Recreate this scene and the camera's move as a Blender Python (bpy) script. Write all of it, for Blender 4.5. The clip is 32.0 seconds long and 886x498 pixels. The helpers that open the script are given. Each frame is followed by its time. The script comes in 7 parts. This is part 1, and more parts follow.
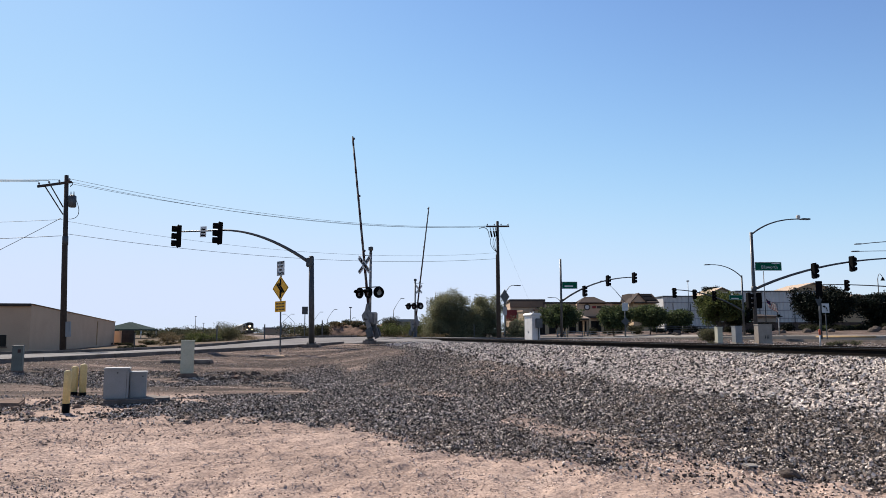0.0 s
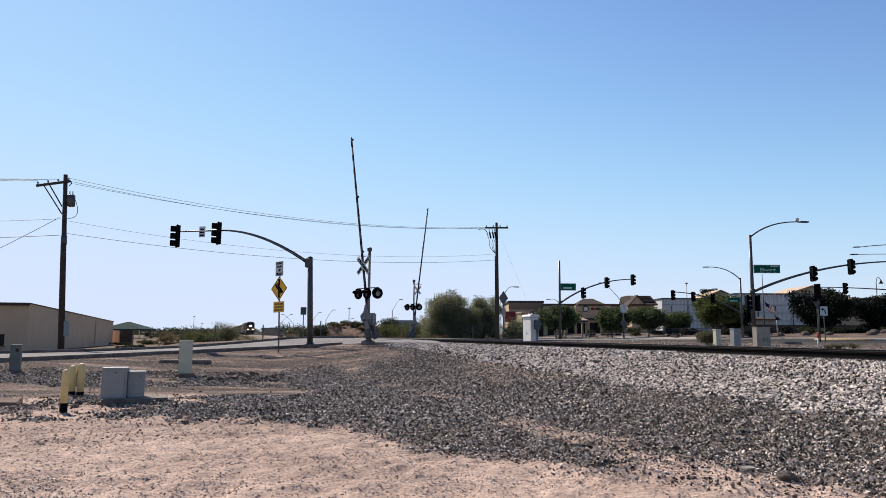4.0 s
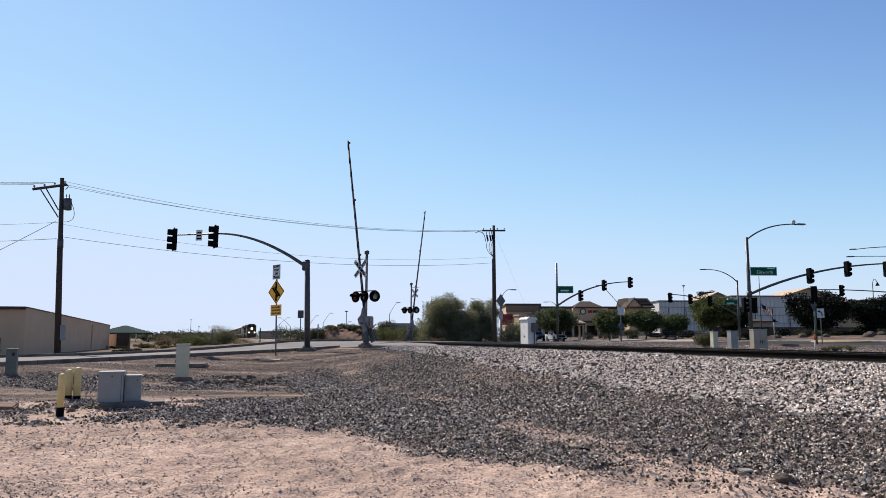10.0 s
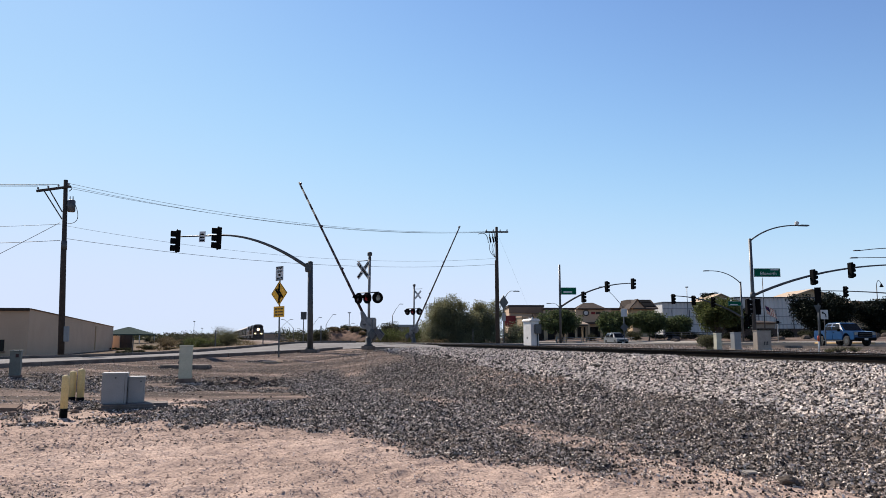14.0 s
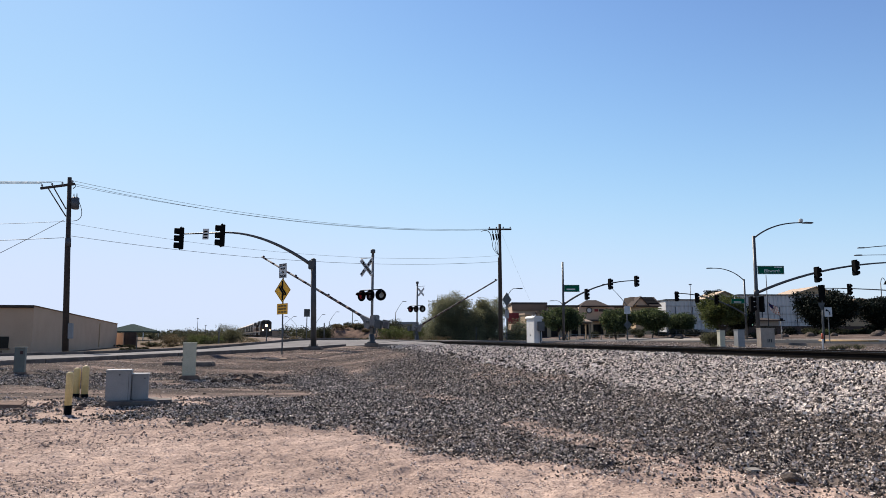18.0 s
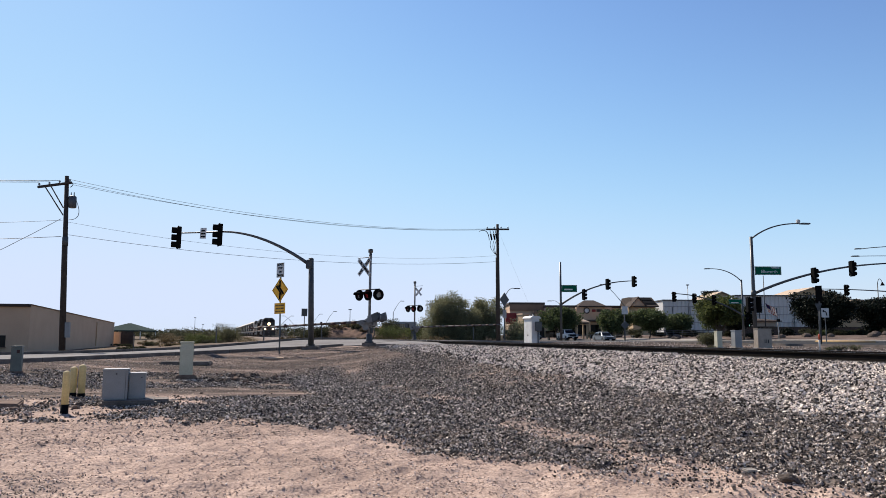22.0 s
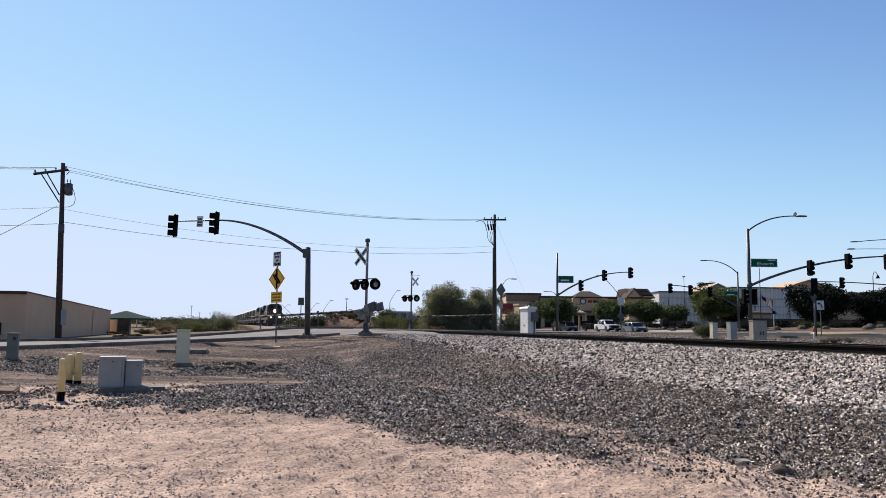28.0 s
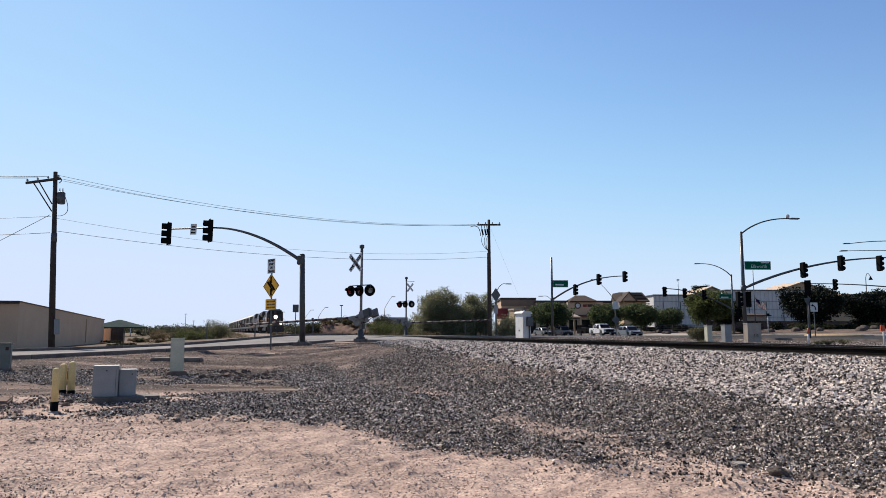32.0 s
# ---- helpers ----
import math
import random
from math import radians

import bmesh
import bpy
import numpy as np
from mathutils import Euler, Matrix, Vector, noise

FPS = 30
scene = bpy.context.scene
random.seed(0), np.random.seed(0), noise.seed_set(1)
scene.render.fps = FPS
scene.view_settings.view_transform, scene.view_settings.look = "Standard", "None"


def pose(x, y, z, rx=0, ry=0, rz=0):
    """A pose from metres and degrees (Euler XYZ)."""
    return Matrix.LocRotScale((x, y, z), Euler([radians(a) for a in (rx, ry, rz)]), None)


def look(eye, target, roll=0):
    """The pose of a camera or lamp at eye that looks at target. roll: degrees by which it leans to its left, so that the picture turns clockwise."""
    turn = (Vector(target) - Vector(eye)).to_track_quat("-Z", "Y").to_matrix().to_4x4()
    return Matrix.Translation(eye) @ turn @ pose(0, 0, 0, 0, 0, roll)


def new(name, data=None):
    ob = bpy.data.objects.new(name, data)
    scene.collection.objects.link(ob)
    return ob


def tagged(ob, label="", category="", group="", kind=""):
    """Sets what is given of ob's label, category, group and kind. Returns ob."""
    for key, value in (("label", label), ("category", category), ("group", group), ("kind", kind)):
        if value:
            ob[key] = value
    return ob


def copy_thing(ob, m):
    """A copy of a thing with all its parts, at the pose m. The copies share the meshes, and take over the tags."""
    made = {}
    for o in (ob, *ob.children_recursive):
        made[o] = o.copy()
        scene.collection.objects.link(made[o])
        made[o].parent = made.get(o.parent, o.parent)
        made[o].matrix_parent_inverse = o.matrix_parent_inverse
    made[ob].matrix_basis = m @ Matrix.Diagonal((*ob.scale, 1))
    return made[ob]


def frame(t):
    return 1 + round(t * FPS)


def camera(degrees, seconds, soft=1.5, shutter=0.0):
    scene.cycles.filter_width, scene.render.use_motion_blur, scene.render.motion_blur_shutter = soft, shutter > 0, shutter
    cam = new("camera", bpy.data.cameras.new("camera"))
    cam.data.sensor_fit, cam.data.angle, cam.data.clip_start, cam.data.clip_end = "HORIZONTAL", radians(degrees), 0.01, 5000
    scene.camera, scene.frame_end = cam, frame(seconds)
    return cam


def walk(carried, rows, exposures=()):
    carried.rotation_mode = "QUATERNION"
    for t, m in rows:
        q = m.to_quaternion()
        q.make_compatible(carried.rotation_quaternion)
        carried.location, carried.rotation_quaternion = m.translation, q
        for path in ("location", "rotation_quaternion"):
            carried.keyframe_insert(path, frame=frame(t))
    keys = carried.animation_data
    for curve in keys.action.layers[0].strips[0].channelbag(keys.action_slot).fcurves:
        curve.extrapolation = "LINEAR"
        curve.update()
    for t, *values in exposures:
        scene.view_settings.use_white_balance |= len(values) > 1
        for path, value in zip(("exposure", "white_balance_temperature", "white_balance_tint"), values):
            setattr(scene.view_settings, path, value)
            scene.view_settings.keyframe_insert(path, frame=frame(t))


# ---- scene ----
cam = camera(64.0, 32.0, 0.7)
EYE = (0.0, 0.0, 1.65)
# seconds, heading to the left, upward tilt, lean (degrees): a hand-held camera that stays on one spot
SWAY = [
    (0, 0.001, 6.771, 0), (0.5, -0.01, 6.637, 0.053), (1, -0.092, 6.486, 0.138), (1.5, -0.239, 6.43, 0.218),
    (2, -0.329, 6.438, 0.242), (2.5, -0.283, 6.577, 0.241), (3, -0.194, 6.671, 0.164), (3.5, -0.079, 6.769, 0.217),
    (5.5, -0.208, 6.999, 0.404), (6, -0.199, 6.985, 0.389), (6.5, -0.138, 6.994, 0.262), (7, -0.08, 7.014, 0.103),
    (7.5, -0.076, 7.055, -0.006), (8, -0.119, 7.087, -0.088), (8.5, -0.186, 7.081, -0.088), (9, -0.263, 7.05, -0.015),
    (9.5, -0.322, 7.045, 0.081), (10, -0.31, 7.099, 0.129), (10.5, -0.225, 7.164, 0.16), (11, -0.139, 7.234, 0.175),
    (11.5, -0.041, 7.282, 0.23), (12, -0.008, 7.303, 0.192), (12.5, -0.009, 7.326, 0.162), (13, -0.015, 7.331, 0.141),
    (13.5, -0.078, 7.312, 0.132), (14, -0.078, 7.217, 0.125), (14.5, -0.079, 7.104, 0.132), (16.5, -0.017, 6.88, 0.191),
    (17, 0.046, 6.899, 0.208), (17.5, 0.108, 6.933, 0.242), (18, 0.176, 6.998, 0.165), (18.5, 0.194, 7.141, 0.156),
    (19, 0.218, 7.349, 0.143), (19.5, 0.231, 7.58, 0.132), (20, 0.243, 7.724, 0.191), (20.5, 0.205, 7.708, 0.231),
    (21, 0.183, 7.548, 0.296), (21.5, 0.085, 7.272, 0.293), (22, -0.008, 6.986, 0.299), (22.5, -0.078, 6.732, 0.32),
    (23, -0.079, 6.646, 0.267), (23.5, -0.079, 6.646, 0.267), (24, -0.018, 6.645, 0.159), (24.5, 0.044, 6.618, 0.149),
    (25, 0.054, 6.515, 0.136), (25.5, 0.105, 6.399, 0.189), (27.5, -0.146, 6.204, 0.573), (28, -0.259, 6.18, 0.668),
    (28.5, -0.293, 6.118, 0.668), (29, -0.329, 6.075, 0.583), (29.5, -0.325, 6.055, 0.484), (30, -0.337, 6.072, 0.314),
    (30.5, -0.405, 6.153, 0.132), (31, -0.524, 6.311, 0.037), (31.5, -0.634, 6.46, 0.023), (32, -0.709, 6.63, 0.095),
]
walk(cam, [(t, pose(*EYE, 90 + tilt, 0, yaw) @ pose(0, 0, 0, 0, 0, lean)) for t, yaw, tilt, lean in SWAY])

# ---- light ----
world = bpy.data.worlds.new("sky")
scene.world = world
world.use_nodes = True
wn, wl = world.node_tree.nodes, world.node_tree.links
sky = wn.new("ShaderNodeTexSky")
sky.sky_type = 'NISHITA'
sky.sun_disc = False
SUN_AZ, SUN_EL = -38.0, 43.0          # degrees from +Y towards +X, and above the horizon
sky.sun_elevation = radians(SUN_EL)
sky.sun_rotation = radians(SUN_AZ)
sky.air_density, sky.dust_density, sky.ozone_density = 1.0, 0.12, 1.5
wn["Background"].inputs["Strength"].default_value = 0.16
# dry air over pale desert: deep blue away from the sun, an even pale band at the horizon
apart, even = wn.new("ShaderNodeSeparateColor"), wn.new("ShaderNodeCombineColor")
wl.new(sky.outputs[0], apart.inputs[0])
for k, (power, knee, top) in enumerate(((1.59, 6.8, 3.15), (1.97, 11.8, 3.61), (2.2, 23.7, 4.64))):
    line = apart.outputs[k]
    for kind, value in (('POWER', power), ('DIVIDE', -knee), ('EXPONENT', None), ('MULTIPLY', -top), ('ADD', top)):
        step = wn.new("ShaderNodeMath")
        step.operation = kind
        if value is not None:
            step.inputs[1].default_value = value
        wl.new(line, step.inputs[0])
        line = step.outputs[0]
    wl.new(line, even.inputs[k])
wl.new(even.outputs[0], wn["Background"].inputs["Color"])
sun = new("sun", bpy.data.lights.new("sun", 'SUN'))
sun.data.energy, sun.data.angle, sun.data.color = 5.0, radians(0.53), (1.0, 0.885, 0.765)
SUN_WAY = Vector((math.sin(radians(SUN_AZ)) * math.cos(radians(SUN_EL)), math.cos(radians(SUN_AZ)) * math.cos(radians(SUN_EL)), math.sin(radians(SUN_EL))))
sun.matrix_basis = look(SUN_WAY * 60, (0, 0, 0))
scene.view_settings.exposure = 0.45


# ---- materials ----
def mat(name, colour, rough=0.6, other=None, scale=6.0, bump=0.0, metal=0.0, fine=40.0, speckle=0.0, spec=0.4, island=0.0):
    """A surface of two colours mixed by coarse stains, with fine grain in tone and relief."""
    m = bpy.data.materials.new(name)
    m.use_nodes = True
    n, l = m.node_tree.nodes, m.node_tree.links
    b = n["Principled BSDF"]
    b.inputs["Roughness"].default_value = rough
    b.inputs["Metallic"].default_value = metal
    b.inputs["Specular IOR Level"].default_value = spec
    other = other or tuple(c * 0.72 for c in colour)
    colour, other = tuple(c * 0.8 for c in colour), tuple(c * 0.8 for c in other)
    tc = n.new("ShaderNodeTexCoord")
    big = n.new("ShaderNodeTexNoise")
    big.inputs["Scale"].default_value, big.inputs["Detail"].default_value = scale, 6.0
    l.new(tc.outputs["Object"], big.inputs["Vector"])
    small = n.new("ShaderNodeTexNoise")
    small.inputs["Scale"].default_value, small.inputs["Detail"].default_value = fine, 4.0
    l.new(tc.outputs["Object"], small.inputs["Vector"])
    ramp = n.new("ShaderNodeValToRGB")
    ramp.color_ramp.elements[0].position, ramp.color_ramp.elements[1].position = 0.36, 0.66
    ramp.color_ramp.elements[0].color, ramp.color_ramp.elements[1].color = (*other, 1), (*colour, 1)
    l.new(big.outputs["Fac"], ramp.inputs["Fac"])
    grain = n.new("ShaderNodeMixRGB")
    grain.blend_type = 'OVERLAY'
    grain.inputs["Fac"].default_value = 0.25 + speckle
    l.new(ramp.outputs["Color"], grain.inputs["Color1"])
    l.new(small.outputs["Fac"], grain.inputs["Color2"])
    out = grain.outputs["Color"]
    if island:
        geo = n.new("ShaderNodeNewGeometry")
        vary = n.new("ShaderNodeMapRange")
        vary.inputs["To Min"].default_value, vary.inputs["To Max"].default_value = 1.0 - island, 1.0 + island
        l.new(geo.outputs["Random Per Island"], vary.inputs["Value"])
        hue = n.new("ShaderNodeHueSaturation")
        l.new(vary.outputs[0], hue.inputs["Value"])
        l.new(out, hue.inputs["Color"])
        out = hue.outputs["Color"]
    l.new(out, b.inputs["Base Color"])
    if bump:
        bp = n.new("ShaderNodeBump")
        bp.inputs["Strength"].default_value, bp.inputs["Distance"].default_value = min(1.0, bump), 0.02
        l.new(small.outputs["Fac"], bp.inputs["Height"])
        l.new(bp.outputs["Normal"], b.inputs["Normal"])
    return m


def glow_mat(name, colour, strength):
    m = bpy.data.materials.new(name)
    m.use_nodes = True
    b = m.node_tree.nodes["Principled BSDF"]
    b.inputs["Base Color"].default_value = (*colour, 1)
    b.inputs["Emission Color"].default_value = (*colour, 1)
    b.inputs["Emission Strength"].default_value = strength
    return m


def leaf_mat(name, colour, other, through_leaf=0.42, vary=0.45):
    m = mat(name, tuple(c * 1.25 for c in colour), 0.6, tuple(c * 1.25 for c in other), scale=0.8, fine=9.0, island=vary, spec=0.08)
    n, l = m.node_tree.nodes, m.node_tree.links
    b = n["Principled BSDF"]
    tr = n.new("ShaderNodeBsdfTranslucent")
    mix = n.new("ShaderNodeMixShader")
    mix.inputs["Fac"].default_value = through_leaf
    col = b.inputs["Base Color"].links[0].from_socket
    l.new(col, tr.inputs["Color"])
    l.new(b.outputs[0], mix.inputs[1])
    l.new(tr.outputs[0], mix.inputs[2])
    l.new(mix.outputs[0], n["Material Output"].inputs["Surface"])
    return m


GALV = mat("galvanised_steel", (0.115, 0.12, 0.124), 0.45, (0.08, 0.083, 0.087), scale=3, fine=60, metal=0.35, spec=0.4)
DARK_STEEL = mat("weathered_steel", (0.085, 0.09, 0.095), 0.55, (0.055, 0.06, 0.062), scale=2.5)
BLACK = mat("black_paint", (0.006, 0.006, 0.007), 0.75, (0.009, 0.009, 0.009), scale=8, spec=0.04)
RUBBER = mat("rubber", (0.025, 0.025, 0.026), 0.85, (0.04, 0.038, 0.035), scale=12)
WHITE = mat("white_paint", (0.78, 0.78, 0.76), 0.5, (0.66, 0.65, 0.62), scale=3)
RED = mat("red_paint", (0.3, 0.022, 0.02), 0.6, (0.2, 0.02, 0.02), scale=6)
# gate arm colours darkened to hold the shade of its backlit side
ARM_WHITE = mat("shade_dark_white_paint", (0.16, 0.15, 0.145), 0.75, (0.11, 0.103, 0.1), scale=3)
ARM_RED = mat("shade_dark_red_paint", (0.055, 0.018, 0.018), 0.75, (0.037, 0.014, 0.014), scale=3)
YELLOW = mat("sign_yellow", (1.15, 0.56, 0.012), 0.45, (1.06, 0.5, 0.012), scale=4)
SIGN_GREEN = mat("sign_green", (0.004, 0.13, 0.075), 0.8, (0.004, 0.11, 0.062), scale=3, spec=0.05)
KERB_YELLOW = mat("worn_kerb_yellow", (0.5, 0.34, 0.16), 0.85, (0.36, 0.26, 0.16), scale=1.5, spec=0.1)
BOLLARD_Y = mat("faded_yellow_paint", (0.76, 0.6, 0.27), 0.6, (0.66, 0.5, 0.22), scale=5, bump=0.2)
BOX_GREY = mat("grey_green_paint", (0.315, 0.33, 0.335), 0.5, (0.265, 0.28, 0.285), scale=2.2)
BOX_GREEN = mat("faded_green_paint", (0.14, 0.165, 0.155), 0.55, (0.11, 0.13, 0.12), scale=3)
BOX_PALE = mat("pale_green_paint", (0.62, 0.6, 0.46), 0.5, (0.54, 0.52, 0.39), scale=3)
BOX_TAN = mat("tan_paint", (0.4, 0.35, 0.29), 0.55, (0.33, 0.28, 0.23), scale=3)
CONCRETE = mat("concrete", (0.42, 0.38, 0.33), 0.85, (0.3, 0.27, 0.23), scale=3, bump=0.35, fine=30, speckle=0.2)
EARTH = mat("bare_red_earth", (0.25, 0.165, 0.125), 0.95, (0.1, 0.07, 0.055), scale=0.9, bump=0.6, fine=8, speckle=0.25, spec=0.05)
EARTH_SLAB = mat("dusty_broken_concrete", (0.26, 0.19, 0.15), 0.95, (0.15, 0.11, 0.09), scale=4, bump=0.5, fine=25, speckle=0.25, spec=0.05)
BROKEN = mat("broken_asphalt", (0.15, 0.122, 0.102), 0.95, (0.085, 0.07, 0.06), scale=8, bump=0.5, fine=50, speckle=0.3, spec=0.1)
# dirty concrete, its colour also lowered for the shade on the kerb faces
KERB = mat("dirty_shade_dark_concrete", (0.21, 0.178, 0.156), 0.9, (0.115, 0.097, 0.084), scale=2, bump=0.4, fine=25, speckle=0.2)
ASPHALT = mat("worn_asphalt", (0.275, 0.26, 0.25), 0.85, (0.19, 0.18, 0.172), scale=0.5, bump=0.3, fine=45, speckle=0.35, spec=0.1)
ASPHALT_DARK = mat("dark_asphalt", (0.05, 0.048, 0.047), 0.9, (0.036, 0.035, 0.034), scale=0.5, bump=0.3, fine=45, speckle=0.3, spec=0.1)
WOOD_POLE = mat("creosoted_wood", (0.07, 0.053, 0.043), 0.9, (0.045, 0.035, 0.029), scale=5, bump=0.4, fine=30)
BARK = mat("bark", (0.11, 0.085, 0.065), 0.95, (0.06, 0.05, 0.04), scale=9, bump=0.6)
STEEL_RAIL = mat("rusty_rail", (0.013, 0.01, 0.009), 0.85, (0.007, 0.006, 0.005), scale=5, spec=0.08)
RAIL_TOP = mat("polished_rail_head", (0.3, 0.28, 0.27), 0.45, (0.2, 0.18, 0.17), scale=4, metal=0.7)
TIE = mat("weathered_sleeper", (0.1, 0.085, 0.07), 0.95, (0.06, 0.05, 0.045), scale=6, bump=0.4)
STUCCO = mat("tan_stucco", (0.64, 0.45, 0.305), 0.9, (0.585, 0.41, 0.276), scale=0.5, bump=0.3, fine=20)
STUCCO_DARK = mat("brown_stucco", (0.26, 0.175, 0.12), 0.9, (0.22, 0.145, 0.1), scale=0.5, bump=0.3, fine=20)
STUCCO_PEACH = mat("peach_stucco", (0.56, 0.41, 0.25), 0.9, (0.5, 0.365, 0.222), scale=0.5, bump=0.3, fine=20)
ROOF_BROWN = mat("brown_roofing", (0.1, 0.08, 0.068), 0.9, (0.075, 0.06, 0.052), scale=1.5, spec=0.1)
ROOF_TAN = mat("pale_tile_roof", (0.62, 0.48, 0.34), 0.85, (0.55, 0.42, 0.3), scale=1.5)
ROOF_GREEN = mat("green_canopy", (0.046, 0.076, 0.072), 0.95, (0.038, 0.064, 0.06), scale=2, spec=0.05)
CORRUGATED = mat("white_corrugated", (0.66, 0.65, 0.625), 0.55, (0.58, 0.575, 0.555), scale=0.4)
GLASS_DARK = mat("dark_glass", (0.01, 0.012, 0.013), 0.18, (0.013, 0.015, 0.016), spec=0.14)
WIRE = mat("cable", (0.03, 0.03, 0.032), 0.6)
LENS_OFF = mat("dark_red_lens", (0.05, 0.004, 0.004), 0.15, spec=0.6)
LENS_ON = glow_mat("lit_red_lens", (0.3, 0.008, 0.012), 0.03)
LENS_CLEAR = mat("clear_lens", (0.3, 0.31, 0.3), 0.2, spec=0.6)
SILVER = mat("aluminium_paint", (0.36, 0.36, 0.36), 0.5, (0.26, 0.26, 0.26), scale=3)
CASE_GREY = mat("weathered_aluminium_case", (0.27, 0.268, 0.265), 0.6, (0.17, 0.168, 0.166), scale=4)
HEADLIGHT = glow_mat("headlight", (1.0, 0.72, 0.4), 4.0)
LEAF_MESQUITE = leaf_mat("mesquite_leaf", (0.25, 0.25, 0.145), (0.14, 0.145, 0.085), 0.45, 0.35)
LEAF_GREEN = leaf_mat("green_leaf", (0.1, 0.125, 0.055), (0.055, 0.074, 0.034))
LEAF_BRUSH = leaf_mat("olive_brush", (0.06, 0.062, 0.035), (0.033, 0.036, 0.021))
LEAF_OLIVE = leaf_mat("olive_leaf", (0.125, 0.122, 0.068), (0.075, 0.076, 0.043), 0.5)
LEAF_YELLOW = leaf_mat("yellow_green_leaf", (0.105, 0.122, 0.042), (0.055, 0.067, 0.025))
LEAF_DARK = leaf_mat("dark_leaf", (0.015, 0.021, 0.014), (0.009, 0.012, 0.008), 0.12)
LEAF_DRY = leaf_mat("dry_brush", (0.145, 0.112, 0.062), (0.09, 0.07, 0.042))


def stone_mat(name, stops):
    """Broken stone, each piece of its own tone."""
    m = bpy.data.materials.new(name)
    m.use_nodes = True
    n, l = m.node_tree.nodes, m.node_tree.links
    b = n["Principled BSDF"]
    b.inputs["Roughness"].default_value, b.inputs["Specular IOR Level"].default_value = 0.9, 0.15
    geo = n.new("ShaderNodeNewGeometry")
    r = n.new("ShaderNodeValToRGB")
    while len(r.color_ramp.elements) < len(stops):
        r.color_ramp.elements.new(0.5)
    for e, (at, c) in zip(r.color_ramp.elements, stops):
        e.position, e.color = at, (*c, 1)
    l.new(geo.outputs["Random Per Island"], r.inputs["Fac"])
    tc, t, mx = n.new("ShaderNodeTexCoord"), n.new("ShaderNodeTexNoise"), n.new("ShaderNodeMixRGB")
    t.inputs["Scale"].default_value = 60.0
    l.new(tc.outputs["Object"], t.inputs["Vector"])
    mx.blend_type = 'OVERLAY'
    mx.inputs["Fac"].default_value = 0.5
    l.new(r.outputs["Color"], mx.inputs["Color1"])
    l.new(t.outputs["Fac"], mx.inputs["Color2"])
    l.new(mx.outputs["Color"], b.inputs["Base Color"])
    return m


# the darkest stops also paint in the shadowed gaps between stones
STONE_PALE = stone_mat("pale_ballast_stone", [(0.0, (0.03, 0.025, 0.022)), (0.34, (0.08, 0.068, 0.058)), (0.42, (0.46, 0.395, 0.338)), (0.72, (0.71, 0.62, 0.538)), (1.0, (0.9, 0.81, 0.71))])
STONE_DARK = stone_mat("dark_gravel_stone", [(0.0, (0.016, 0.0135, 0.0115)), (0.42, (0.128, 0.108, 0.092)), (0.68, (0.378, 0.322, 0.274)), (0.9, (0.69, 0.592, 0.506)), (1.0, (0.9, 0.79, 0.67))])
CLOD = stone_mat("dirt_clod", [(0.0, (0.2, 0.147, 0.121)), (0.2, (0.35, 0.26, 0.21)), (0.7, (0.52, 0.4, 0.322)), (1.0, (0.74, 0.62, 0.53))])
STONE_TAN = stone_mat("tan_pebble", [(0.0, (0.1, 0.074, 0.06)), (0.3, (0.22, 0.163, 0.128)), (0.8, (0.36, 0.275, 0.215)), (1.0, (0.62, 0.52, 0.45))])


# ---- shapes ----
def thing(name, m, label, category, group="", kind=""):
    ob = new(name)
    ob.matrix_basis = m
    return tagged(ob, label, category, group, kind)


def part(name, bm, material, parent, label=""):
    me = bpy.data.meshes.new(name)
    bm.to_mesh(me)
    bm.free()
    me.materials.append(material)
    ob = new(name, me)
    ob.parent = parent
    return tagged(ob, label)


def solid(name, bm, material, m, label, category, group="", kind=""):
    """A thing of one mesh."""
    me = bpy.data.meshes.new(name)
    bm.to_mesh(me)
    bm.free()
    me.materials.append(material)
    ob = new(name, me)
    ob.matrix_basis = m
    return tagged(ob, label, category, group, kind)


def box(sx, sy, sz, x=0, y=0, z=0, bevel=0.0, bm=None, m=None):
    """A box whose base centre is at x, y, z."""
    bm = bm or bmesh.new()
    at = (m or Matrix()) @ Matrix.Translation((x, y, z + sz / 2)) @ Matrix.Diagonal((sx, sy, sz, 1))
    vs = bmesh.ops.create_cube(bm, size=1, matrix=at)["verts"]
    if bevel:
        es = list({e for v in vs for e in v.link_edges})
        bmesh.ops.bevel(bm, geom=es, offset=bevel, segments=2, affect='EDGES')
    return bm


def tube(points, radii, seg=10, bm=None, caps=True):
    """A round bar through points; radii is one number or one for each point."""
    bm = bm or bmesh.new()
    pts = [Vector(p) for p in points]
    rs = radii if isinstance(radii, (list, tuple)) else [radii] * len(pts)
    rings = []
    side = None
    for i, p in enumerate(pts):
        a = (pts[min(i + 1, len(pts) - 1)] - pts[max(i - 1, 0)]).normalized()
        if side is None:
            side = a.orthogonal().normalized()
        side = (side - a * side.dot(a)).normalized()
        up = a.cross(side)
        rings.append([bm.verts.new(p + rs[i] * (math.cos(k * 2 * math.pi / seg) * side + math.sin(k * 2 * math.pi / seg) * up)) for k in range(seg)])
    for r0, r1 in zip(rings, rings[1:]):
        for k in range(seg):
            bm.faces.new((r0[k], r0[(k + 1) % seg], r1[(k + 1) % seg], r1[k])).smooth = True
    if caps:
        bm.faces.new(rings[0][::-1])
        bm.faces.new(rings[-1])
    return bm


